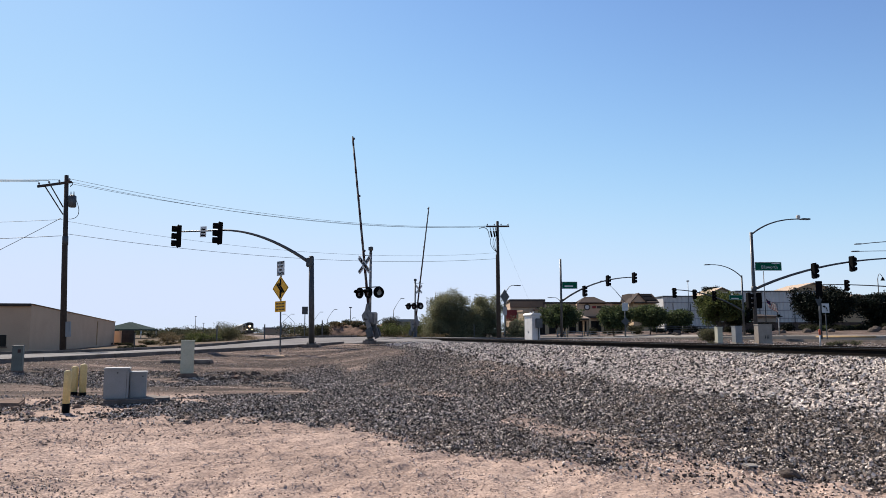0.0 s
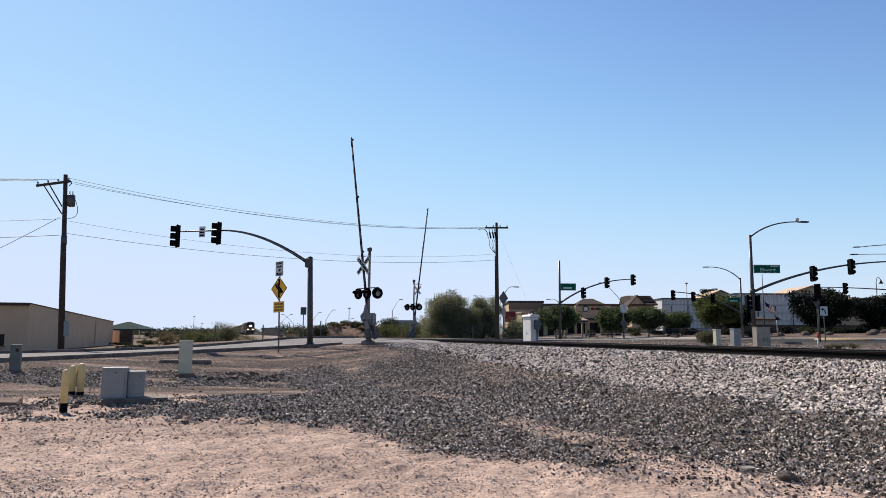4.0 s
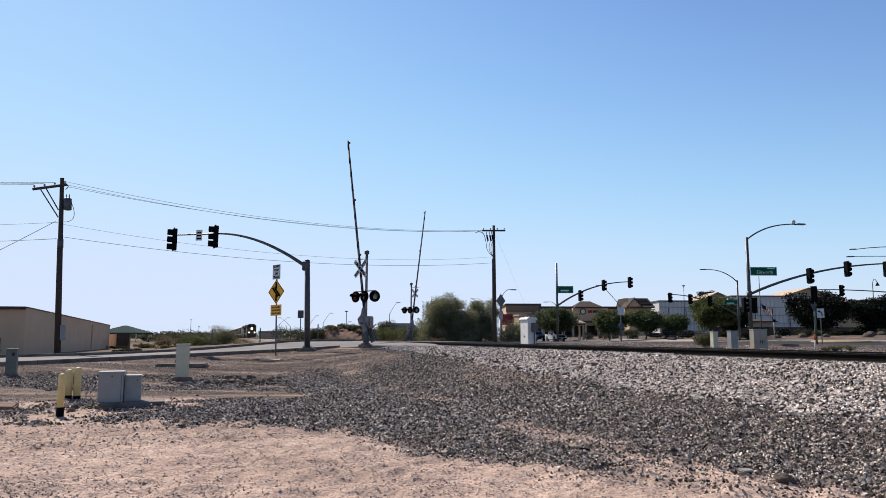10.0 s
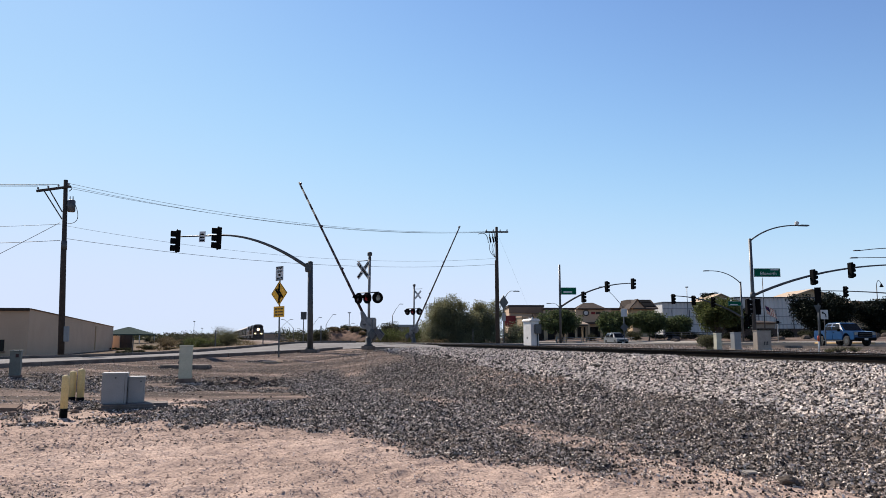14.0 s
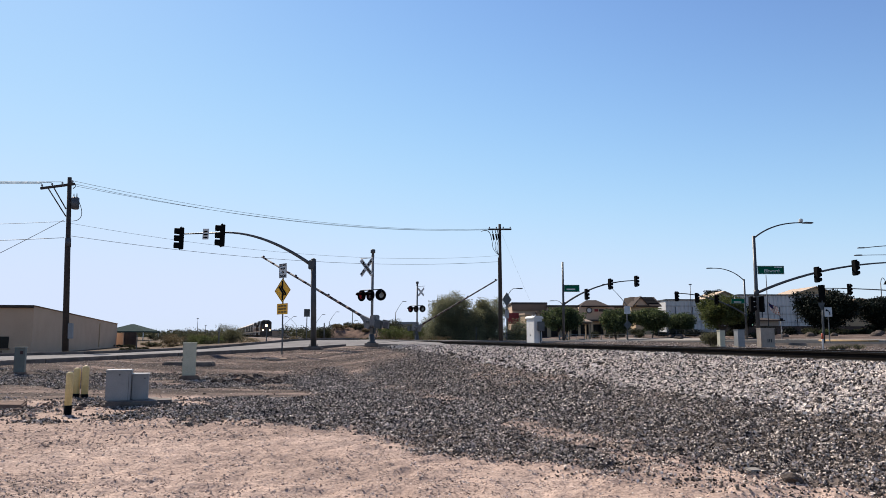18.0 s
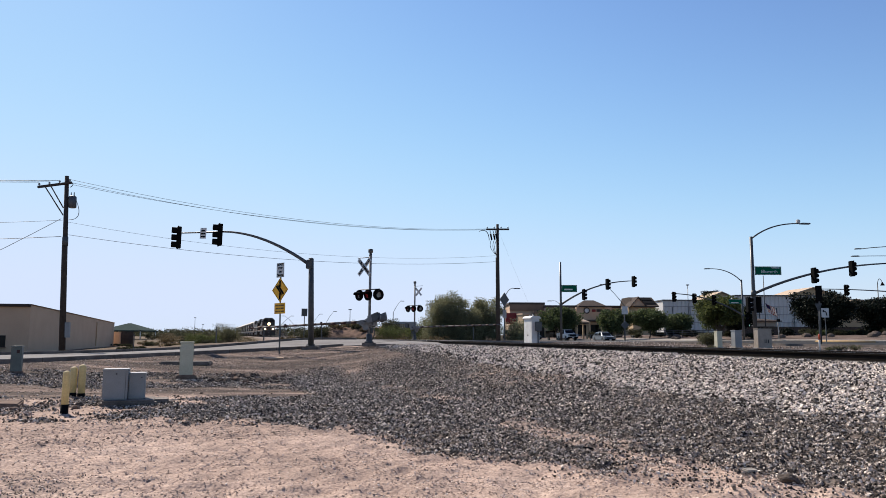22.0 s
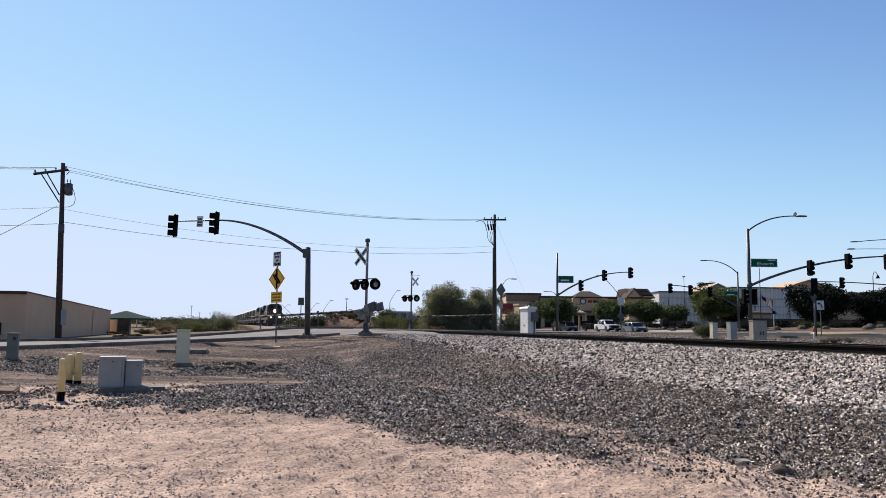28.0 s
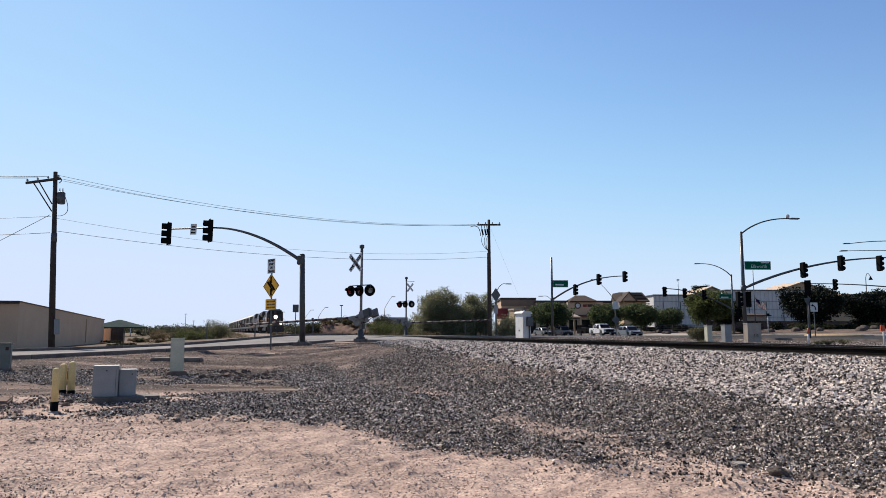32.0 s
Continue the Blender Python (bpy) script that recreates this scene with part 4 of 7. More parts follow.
sigD = corner_signal("grey signal pole with mast arm on the far corner", (40.1, 95.0, 1.05), 8.3, 0.15, 3.5, (-9.4, 0.2, 6.4),
              [(-9.15, 0, 5.95, 20, None), (-6.45, 0, 5.75, 20, None), (-3.85, 0, 5.55, 20, None), (0.5, -0.3, 2.6, 20, 2)], (-1.0, 0, 5.35), (1.8, 0.65), "")
lamp_arm(sigD, (0, 0, 8.1), (-4.2, 0, 9.75), 0.1, 0.07)
# near side pole with a head on top, and the far arm to the right
sigC = thing("traffic_signal", pose(31.3, 59.0, 1.0), "dark post with a signal head on the street corner", "traffic signal", "traffic signals")
part("post", tube([(0, 0, 0), (0, 0, 4.0)], [0.055, 0.05], 12), DARK_STEEL, sigC)
signal_head(sigC, pose(0, 0, 4.3, 0, 0, 150))
sigE = thing("traffic_signal", pose(66.0, 85.0, 1.05), "grey signal pole with mast arm over the street", "traffic signal", "traffic signals")
part("pole", tube([(0, 0, 0), (0, 0, 8.5)], [0.16, 0.12], 14), GALV, sigE)
part("mast_arm", tube(arc((0, 0, 3.9), (-7, 0, 6.4), (-20.7, 0, 6.42), 14), [0.13 - 0.006 * i for i in range(15)], 10), GALV, sigE)
signal_head(sigE, pose(-17.6, 0, 6.29, 0, 0, 10))
lamp_arm(sigE, (0, 0, 9.4), (-15.5, 0, 11.3), 1.2, 0.07)
street_lamp(60.0, 78.0, 1.05, 9.0, -14.0, 0, 0.6, "grey street lamp with a long bracket")

# turn sign and give-way sign on the corner
turn_sign = thing("road_sign", pose(31.2, 58.0, 1.0), "white left-turn sign on a thin post", "road sign", "road signs")
part("post", box(0.06, 0.06, 3.0, 0, 0.03, -0.1), GALV, turn_sign)
tp = part("plate", box(0.61, 0.012, 0.76, 0, 0, 2.3, 0.004), WHITE, turn_sign, "white plate with a black bent arrow")
bm = tube(arc((0.12, -0.01, 2.45), (0.12, -0.01, 2.8), (-0.12, -0.01, 2.82), 8), 0.035, 6)
prism([(-0.24, 2.82), (-0.08, 2.93), (-0.08, 2.71)], 0.02, pose(0, -0.01, 0), bm)
part("arrow", bm, BLACK, tp)
give = thing("road_sign", pose(30.45, 57.6, 1.0), "grey back of a triangular sign", "road sign", "road signs")
part("post", box(0.06, 0.06, 3.3, 0, 0, -0.1), GALV, give)
part("plate", prism([(-0.3, 0.72), (0.3, 0.72), (0, 0)], 0.015, pose(0, -0.04, 2.7)), DARK_STEEL, give, "bare metal back of a triangle")
dia = thing("road_sign", pose(6.75, 78.0, 1.0, 0, 0, 42), "grey back of a diamond sign on a post", "road sign", "road signs")
part("post", box(0.07, 0.07, 4.7, 0, 0, -0.1), GALV, dia)
part("plate", prism([(0, -0.8), (0.75, 0), (0, 0.8), (-0.75, 0)], 0.015, pose(0, -0.05, 4.65)), GALV, dia, "grey diamond sign back")
part("lower_plate", box(0.6, 0.02, 0.9, 0, -0.06, 2.6, 0.004), SILVER, dia, "pale lower plate")
two = thing("road_sign", pose(25.6, 100.0, 1.0), "post with a white plate and a small diamond back", "road sign", "road signs")
part("post", box(0.08, 0.08, 4.9, 0, 0, -0.1), GALV, two)
part("plate", box(0.85, 0.02, 1.1, 0, -0.06, 3.8, 0.005), WHITE, two, "pale rectangular plate")
part("small_diamond", prism([(0, -0.6), (0.6, 0), (0, 0.6), (-0.6, 0)], 0.02, pose(0, -0.06, 2.3)), GALV, two)
street_lamp(27.6, 108.0, 1.05, 5.4, -2.9, 0, 3.1, "slim grey street lamp with an angled bracket", straight=True)
street_lamp(8.3, 95.0, 1.0, 5.9, 1.35, 0, 1.1, "grey street lamp with a short bracket")
street_lamp(21.5, 130.0, 1.0, 6.5, -1.6, 0, 0.6, "small grey street lamp with a short bracket")

# marker posts beside the track
ORANGE = mat("orange_plastic", (0.7, 0.12, 0.05), 0.5)
for x, y, h, lab in ((20.05, 38.0, 0.85, "slim white utility marker post with an orange cap"), (22.85, 36.0, 1.0, "white utility marker post with an orange sign box")):
    mk = thing("marker_post", pose(x, y, ground_at(x, y)), lab, "marker post", "marker posts beside the track")
    part("stake", tube([(0, 0, -0.1), (0, 0, h)], 0.045, 10), WHITE, mk)
    if h < 0.9:
        part("cap", tube([(0, 0, 0.62), (0, 0, 0.9), (0, 0, 0.93)], [0.052, 0.052, 0.02], 10), ORANGE, mk, "orange-red cap")
    else:
        part("cap", box(0.2, 0.12, 0.3, -0.05, 0, 0.78, 0.02), ORANGE, mk, "orange-red sign box")


# ---- wooden utility poles and their wires ----
def utility_pole(x, y, z, height, lean, arm_span, arm_off, label, droop=0.0):
    ob = thing("utility_pole", pose(x, y, z, 0, lean, 0), label, "utility pole", "wooden utility poles")
    part("pole", tube([(0, 0, -0.3), (0, 0, height * 0.5), (0, 0, height)], [0.2, 0.165, 0.13], 14), WOOD_POLE, ob, "dark creosoted wooden pole")
    tilt = pose(0, 0, height - 0.55, 0, droop, 0) @ pose(0, 0, -height + 0.55)
    a = part("crossarm", box(arm_span, 0.12, 0.16, arm_off, -0.16, height - 0.62, 0.01, None, tilt), WOOD_POLE, ob)
    for k in range(4):
        px = arm_off - arm_span / 2 + 0.12 + k * (arm_span - 0.24) / 3
        part("insulator", tube([tilt @ Vector((px, -0.16, height + dz)) for dz in (-0.48, -0.42, -0.4, -0.28)], [0.025, 0.025, 0.07, 0.05], 10), BOX_GREY, a)
    return ob


UP1 = utility_pole(-24.95, 47.0, 0.5, 11.75, -2.4, 2.3, -0.72, "tall dark wooden utility pole with crossarm and transformer", -5.5)
for dx, down in ((-1.38, 2.05), (-1.0, 1.55)):
    part("arm_brace", tube([(dx, -0.17, 11.2 + dx * 0.09), (-0.1, -0.17, 11.1 - down)], 0.042, 6), WOOD_POLE, UP1)
tr = part("transformer", tube([(0.42, 0, 9.55), (0.42, 0, 9.6), (0.42, 0, 10.3), (0.42, 0, 10.36)], [0.2, 0.25, 0.25, 0.18], 16), GALV, UP1, "grey cylindrical transformer")
for dx in (-0.1, 0.1):
    part("bushing", tube([(0.42 + dx, 0, 10.34), (0.42 + dx, 0, 10.62)], [0.04, 0.025], 8), DARK_STEEL, tr)
part("mount", box(0.3, 0.14, 0.1, 0.2, 0, 9.95), DARK_STEEL, UP1)
part("loop_cable", tube(arc((0.6, 0, 10.2), (1.3, 0, 8.7), (0.2, 0, 8.75), 12), 0.02, 6), WIRE, UP1)
part("insulator_ring", tube(arc((0.2, -0.1, 11.35), (0.7, -0.1, 11.2), (0.3, -0.1, 10.95), 8), 0.03, 6), DARK_STEEL, UP1)
part("riser_clamps", tube([(0, 0, 7.0), (0, 0, 7.6)], [0.19, 0.19], 12), DARK_STEEL, UP1)
part("meter_box", box(0.3, 0.2, 1.0, 0.32, 0, 0.9, 0.02), BOX_GREY, UP1)
part("conduit", tube([(-0.17, -0.06, 0), (-0.15, -0.06, 7.0)], 0.03, 8), WOOD_POLE, UP1)
UP2 = utility_pole(5.5, 70.0, 1.0, 11.75, -0.3, 2.3, 0.0, "tall dark wooden utility pole with crossarm and fuses")
for dx in (-0.72, -0.42, -0.2):
    fuse = part("fuse", tube([(dx, -0.25, 10.75), (dx + 0.12, -0.32, 10.15)], 0.085, 8), BLACK, UP2, "dark cutout fuse")
    part("fuse_bracket", tube([(dx - 0.05, -0.2, 11.1), (dx, -0.25, 10.8)], 0.035, 6), DARK_STEEL, fuse)
    part("lead", tube(arc((dx + 0.1, -0.3, 10.2), (dx - 0.35, -0.3, 9.3), (-0.1, -0.2, 8.6), 8), 0.025, 6), WIRE, UP2)
part("jumper_cable", tube(arc((-1.85, -0.2, 11.0), (-0.9, -0.2, 11.4), (-0.85, -0.2, 10.1), 10), 0.035, 6), WIRE, UP2)
part("conduit", tube([(-0.19, -0.06, 0), (-0.17, -0.06, 8.4)], 0.05, 8), WOOD_POLE, UP2)


def cable(p0, p1, sag, r, label="black overhead cable sagging between wooden poles"):
    p0, p1 = Vector(p0), Vector(p1)
    pts = []
    for i in range(25):
        t = i / 24
        p = p0.lerp(p1, t)
        p.z -= sag * 4 * t * (1 - t)
        pts.append(p)
    return solid("overhead_cable", tube(pts, r, 5), WIRE, Matrix(), label, "cable", "overhead cables")


T1 = (-25.45, 46.85)
cable((T1[0] + 0.2, T1[1], 12.0), (4.3, 69.8, 12.25), 1.08, 0.012)
cable((T1[0] + 0.1, T1[1] + 0.3, 11.86), (5.0, 69.9, 12.25), 1.17, 0.012)
cable((T1[0] + 0.6, T1[1], 11.6), (5.6, 70.1, 12.25), 1.05, 0.012)
cable((T1[0] + 0.2, T1[1], 9.1), (5.4, 70.0, 9.6), 1.1, 0.009)
cable((T1[0] + 0.2, T1[1], 8.25), (5.4, 70.0, 9.0), 0.92, 0.014)
cable((T1[0] - 1.75, T1[1], 11.78), (-62, 38.0, 11.0), 0.3, 0.016)
cable((T1[0] - 0.45, T1[1], 11.9), (-62, 39.0, 11.3), 0.3, 0.016)
cable((T1[0] - 1.1, T1[1], 11.85), (-62, 38.4, 11.15), 0.3, 0.016)
cable((T1[0], T1[1], 9.2), (-62, 38.5, 9.3), 0.9, 0.012)
cable((T1[0], T1[1], 8.1), (-62, 38.5, 8.3), 0.9, 0.018)
cable((T1[0] - 0.1, T1[1], 9.3), (-35.0, 42.5, 2.55), 0.15, 0.018, "guy wire slanting from a wooden pole")
cable((5.6, 70.0, 11.9), (12.0, 84, 1.2), 0.1, 0.005, "guy wire slanting from a wooden pole")


# ---- utility boxes and bollards on the near lot ----
def bollard(x, y, h, r, dark, label, lean=0.0):
    z = ground_at(x, y)
    ob = thing("bollard", pose(x, y, z, lean, lean * 0.5, 0), label, "bollard", "yellow bollards")
    part("post", tube([(0, 0, -0.4), (0, 0, h - 0.07), (0, 0, h - 0.03), (0, 0, h - 0.008), (0, 0, h)], [r, r, r * 0.88, r * 0.5, r * 0.1], 18), BOLLARD_Y, ob, "faded yellow steel post")
    part("dark_foot", tube([(0, 0, -0.35), (0, 0, dark)], r + 0.006, 18), BLACK, ob, "black worn foot band")
    return ob


bollard(-7.83, 15.0, 0.88, 0.071, 0.19, "faded yellow steel bollard with a black foot")
bollard(-9.68, 18.9, 0.77, 0.085, 0.1, "short faded yellow steel bollard")
bollard(-9.48, 18.95, 0.82, 0.088, 0.08, "short faded yellow steel bollard")

zb = ground_at(-7.5, 17.2)
pad = thing("concrete_pad", pose(-7.45, 17.2, zb, 0, 0, 20), "low grey concrete pad under utility boxes", "concrete pad")
part("slab", box(1.2, 1.12, 0.26, 0.01, -0.05, -0.15, 0.05), KERB, pad)
part("step_slab", box(0.6, 0.66, 0.2, 0.62, 0.05, -0.1, 0.05), KERB, pad)
ub = thing("utility_cabinet", pose(-7.72, 17.05, zb + 0.11, 0, 0, 20), "grey steel utility cabinet on a concrete pad", "utility cabinet", "utility cabinets")
part("body", box(0.54, 0.5, 0.66, 0, 0, 0, 0.012), BOX_GREY, ub, "grey painted steel body")
part("lid", box(0.57, 0.53, 0.05, 0, 0, 0.66, 0.012), BOX_GREY, ub)
part("lock", tube([(0.02, -0.24, 0.6), (0.02, -0.27, 0.6)], 0.02, 10), DARK_STEEL, ub)
part("hinge_seam", box(0.008, 0.006, 0.6, 0.22, -0.253, 0.02), DARK_STEEL, ub)
ub2 = thing("utility_cabinet", pose(-7.33, 17.33, zb + 0.11, 0, 0, 20), "smaller grey steel utility cabinet on a concrete pad", "utility cabinet", "utility cabinets")
part("body", box(0.36, 0.45, 0.56, 0, 0, 0, 0.012), BOX_GREY, ub2)
part("lid", box(0.39, 0.48, 0.05, 0, 0, 0.56, 0.012), BOX_GREY, ub2)
part("lock", tube([(0.1, -0.22, 0.5), (0.1, -0.245, 0.5)], 0.018, 10), DARK_STEEL, ub2)

zm = ground_at(-9.25, 26.0)
mb = thing("utility_pedestal", pose(-9.27, 26.0, zm - 0.05, 0, 0, 19), "tall pale green utility pedestal on a concrete footing", "utility pedestal", "utility pedestals")
part("footing", box(0.68, 0.56, 0.4, 0.02, 0, -0.2, 0.03), EARTH_SLAB, mb)
part("body", box(0.46, 0.36, 1.2, 0, 0, 0.12, 0.015), BOX_PALE, mb, "pale green painted body")
part("lid", box(0.49, 0.39, 0.06, 0, 0, 1.32, 0.015), BOX_PALE, mb)
part("door_seam", box(0.4, 0.006, 1.05, 0, -0.182, 0.2), BOX_PALE, mb)
part("latch", box(0.03, 0.03, 0.1, -0.25, 0, 0.7), DARK_STEEL, mb)
zl = ground_at(-15.6, 26.0)
lb = thing("utility_pedestal", pose(-15.42, 26.0, zl, 0, 0, 20), "faded green utility pedestal in the dirt", "utility pedestal", "utility pedestals")
part("footing", box(0.44, 0.44, 0.2, 0, 0, -0.16, 0.02), EARTH_SLAB, lb)
part("body", box(0.34, 0.34, 0.88, 0, 0, 0.0, 0.015), BOX_GREEN, lb, "faded green painted body")
part("lid", box(0.37, 0.37, 0.06, 0, 0, 0.88, 0.015), BOX_GREEN, lb)
part("label_plate", box(0.1, 0.005, 0.12, 0.06, -0.173, 0.68), ARM_RED, lb)
sl = ground_at(-11.0, 31.0)
solid("concrete_slab", box(2.05, 0.9, 0.2, 0, 0, -0.07, 0.05), KERB, pose(-11.05, 31.0, sl, 0, 0, 8), "low concrete slab lying in the dirt", "concrete slab", "concrete slabs")
solid("concrete_slab", box(1.5, 1.1, 0.2, 0, 0, -0.06, 0.03), EARTH_SLAB, pose(-10.3, 16.2, ground_at(-10.3, 16.2), 0, 3, 25), "broken concrete slab lying in the dirt", "concrete slab", "concrete slabs")
solid("concrete_slab", box(0.95, 0.4, 0.08, 0, 0, -0.01, 0.02), STUCCO, pose(-8.05, 34.2, ground_at(-8.05, 34.2), 3, 0, 8), "thin pale slab lying on the gravel", "concrete slab", "concrete slabs")
solid("flat_stone", box(0.17, 0.12, 0.03, 0, 0, 0, 0.012), CONCRETE, pose(3.5, 8.3, ground_at(3.5, 8.3) + 0.01, 6, 2, 20), "flat pale stone on the dirt", "stone")
clump = bmesh.new()
bmesh.ops.create_icosphere(clump, subdivisions=3, radius=0.1)
for vv in clump.verts:
    vv.co *= 1 + 0.5 * noise.noise(vv.co * 14)
    vv.co.z *= 0.6
solid("rock", clump, BROKEN, pose(3.75, 7.9, ground_at(3.75, 7.9) + 0.035, 0, 0, 30), "dark lump of broken asphalt on the gravel", "rock", "rocks on the dirt")
solid("dark_debris", box(0.16, 0.06, 0.03, 0, 0, 0, 0.008), BLACK, pose(2.09, 10.4, ground_at(2.09, 10.4) + 0.02, 0, 6, -12), "small black scrap on the gravel", "debris")
# broken asphalt and rocks lying about
ch = random.Random(9)
for k in range(46):
    cx, cy = -7.3 + ch.uniform(-1.3, 1.6), 26.2 + ch.uniform(-1.5, 1.5)
    size = 0.13 * ch.uniform(0.35, 1.15)
    pr = [(size * ch.uniform(0.6, 1.4) * math.cos(a), size * ch.uniform(0.6, 1.4) * math.sin(a)) for a in (radians(52 * j + ch.uniform(-18, 18)) for j in range(7))]
    bm = prism(pr, size * ch.uniform(0.6, 1.0), pose(0, 0, 0, 90, 0, 0))
    for vv in bm.verts:
        vv.co += 0.3 * size * Vector((ch.uniform(-1, 1), ch.uniform(-1, 1), ch.uniform(-1, 1)))
    solid("asphalt_chunk", bm, BROKEN if k % 3 else EARTH_SLAB, pose(cx, cy, ground_at(cx, cy) + 0.03, ch.uniform(-20, 20), ch.uniform(-20, 20), ch.uniform(0, 360)), "broken dark asphalt chunk on the dirt" if k % 3 else "broken dusty concrete chunk on the dirt", "rubble", "broken asphalt chunks")
for k in range(22):
    if k < 9:
        cx, cy, r = ch.uniform(-9.6, -7.9), ch.uniform(15.2, 17.6), ch.uniform(0.05, 0.13)
    else:
        cy = ch.uniform(15, 32)
        cx, r = cy * ch.uniform(-0.5, 0.1), ch.uniform(0.02, 0.06)
    bm = bmesh.new()
    bmesh.ops.create_icosphere(bm, subdivisions=2, radius=r)
    for vv in bm.verts:
        vv.co *= 1 + 0.45 * noise.noise(vv.co * (2.2 / r) * 0.5 + Vector((k * 3, 0, 0)))
        vv.co.z *= 0.65
    solid("rock", bm, EARTH_SLAB if k % 3 else BROKEN, pose(cx, cy, ground_at(cx, cy) + r * 0.3, 0, 0, k * 50), "small rough rock on the dirt" if k % 3 else "small dark rock on the dirt", "rock", "rocks on the dirt")

# relay case beyond the track
wc = thing("relay_cabinet", pose(5.0, 40.0, ground_at(5.0, 40.0), 0, 0, 15), "white railway relay cabinet with a grey meter box", "relay cabinet")
part("footing", box(0.7, 1.35, 0.2, 0, 0, -0.12, 0.02), CONCRETE, wc)
part("body", box(0.46, 1.15, 1.62, 0, 0, 0.08, 0.012), WHITE, wc, "white painted steel body")
part("lid", prism([(-0.3, 0), (0.3, 0), (0.3, 0.06), (0.2, 0.15), (-0.2, 0.15), (-0.3, 0.06)], 1.28, pose(0, 0, 1.7), None, 0.01), WHITE, wc)
part("vent", box(0.02, 0.12, 0.08, -0.235, 0, 0.75), DARK_STEEL, wc)
part("meter_box", box(0.36, 0.2, 0.52, 0.12, -0.69, 1.02, 0.02), GALV, wc, "grey meter box")
part("conduit", tube([(0.12, -0.64, 0), (0.12, -0.64, 1.04)], 0.04, 8), DARK_STEEL, wc)
for dx in (-0.2, 0.25):
    part("lid_knob", tube([(0, dx, 1.84), (0, dx, 1.93)], 0.04, 8), WHITE, wc)

# cabinets on the street corner
for x, y, sx, sy, sz, mt, lab in ((19.3, 50.0, 0.38, 0.4, 1.15, BOX_PALE, "pale green utility pedestal on the street corner"), (20.58, 50.0, 0.52, 0.5, 1.2, BOX_GREY, "grey steel utility cabinet on the street corner"), (22.42, 50.0, 1.08, 0.5, 1.33, BOX_TAN, "tan traffic signal cabinet with vents")):
    ob = thing("street_cabinet", pose(x, y, ground_at(x, y), 0, 0, 12), lab, "utility cabinet", "utility cabinets on the corner")
    part("footing", box(sx + 0.12, sy + 0.12, 0.2, 0, 0, -0.12, 0.02), CONCRETE, ob)
    part("body", box(sx, sy, sz - 0.1, 0, 0, 0.06, 0.015), mt, ob)
    part("lid", box(sx + 0.05, sy + 0.05, 0.07, 0, 0, sz - 0.05, 0.015), mt, ob)
    if sx > 1:
        for k in range(3):
            part("vent", box(0.07, 0.02, 0.24, -0.02 + k * 0.13, -sy / 2, 0.35), BLACK, ob)
        part("door_panel", box(0.86, 0.02, 0.95, 0, -sy / 2, 0.25, 0.004), mt, ob)


# ---- buildings ----
def block(parent, x0, x1, y0, y1, z0, z1, material, name="wall", label="", cornice=None):
    p = part(name, box(x1 - x0, y1 - y0, z1 - z0, (x0 + x1) / 2, (y0 + y1) / 2, z0), material, parent, label)
    if cornice:
        part("cornice", box(x1 - x0 + 0.5, y1 - y0 + 0.5, 0.55, (x0 + x1) / 2, (y0 + y1) / 2, z1 - 0.35, 0.05), cornice, parent)
    return p


def hip_roof(parent, x0, x1, y0, y1, z, rise, over, material, ridge=0.35):
    bm = bmesh.new()
    a = [bm.verts.new(v) for v in ((x0 - over, y0 - over, z), (x1 + over, y0 - over, z), (x1 + over, y1 + over, z), (x0 - over, y1 + over, z))]
    lw = [bm.verts.new((v.co.x, v.co.y, z - 0.2)) for v in a]
    cx, cy, hx = (x0 + x1) / 2, (y0 + y1) / 2, (x1 - x0) / 2 * ridge
    r0, r1 = bm.verts.new((cx - hx, cy, z + rise)), bm.verts.new((cx + hx, cy, z + rise))
    bm.faces.new((a[0], a[1], r1, r0))
    bm.faces.new((a[1], a[2], r1))
    bm.faces.new((a[2], a[3], r0, r1))
    bm.faces.new((a[3], a[0], r0))
    bm.faces.new(lw)
    for i in range(4):
        bm.faces.new((lw[i], lw[(i + 1) % 4], a[(i + 1) % 4], a[i]))
    bmesh.ops.recalc_face_normals(bm, faces=bm.faces)
    return part("roof", bm, material, parent)


def gable_roof(parent, x0, x1, y0, y1, z, rise, over, material):
    """Ridge along y, gable ends to the front."""
    cx = (x0 + x1) / 2
    t = 0.22
    pr = [(x0 - over, z - over * rise / (cx - x0)), (cx, z + rise), (x1 + over, z - over * rise / (cx - x0)), (x1 + over, z - over * rise / (cx - x0) + t), (cx, z + rise + t), (x0 - over, z - over * rise / (cx - x0) + t)]
    return part("roof", prism(pr, y1 - y0 + 2 * over, pose(0, (y0 + y1) / 2, 0)), material, parent)


# long tan building on the far side of the crossing road
lbld = thing("warehouse", Matrix(), "long low tan stucco warehouse with a brown roof edge", "building", "buildings")
bm = bmesh.new()
c0, c1 = Vector((-35.9, 62, 0)), Vector((-46.0, 100, 0))
back_w = Vector((-42, -6, 0))
ring = [c0, c1, c1 + back_w, c0 + back_w]
tops = [4.15, 3.2, 3.2, 4.15]
lo = [bm.verts.new((p.x, p.y, -0.9)) for p in ring]
hi = [bm.verts.new((p.x, p.y, t)) for p, t in zip(ring, tops)]
bm.faces.new(hi)
for i in range(4):
    bm.faces.new((lo[i], lo[(i + 1) % 4], hi[(i + 1) % 4], hi[i]))
bmesh.ops.recalc_face_normals(bm, faces=bm.faces)
part("wall", bm, STUCCO, lbld, "tan stucco wall")
way = (c1 - c0).normalized()
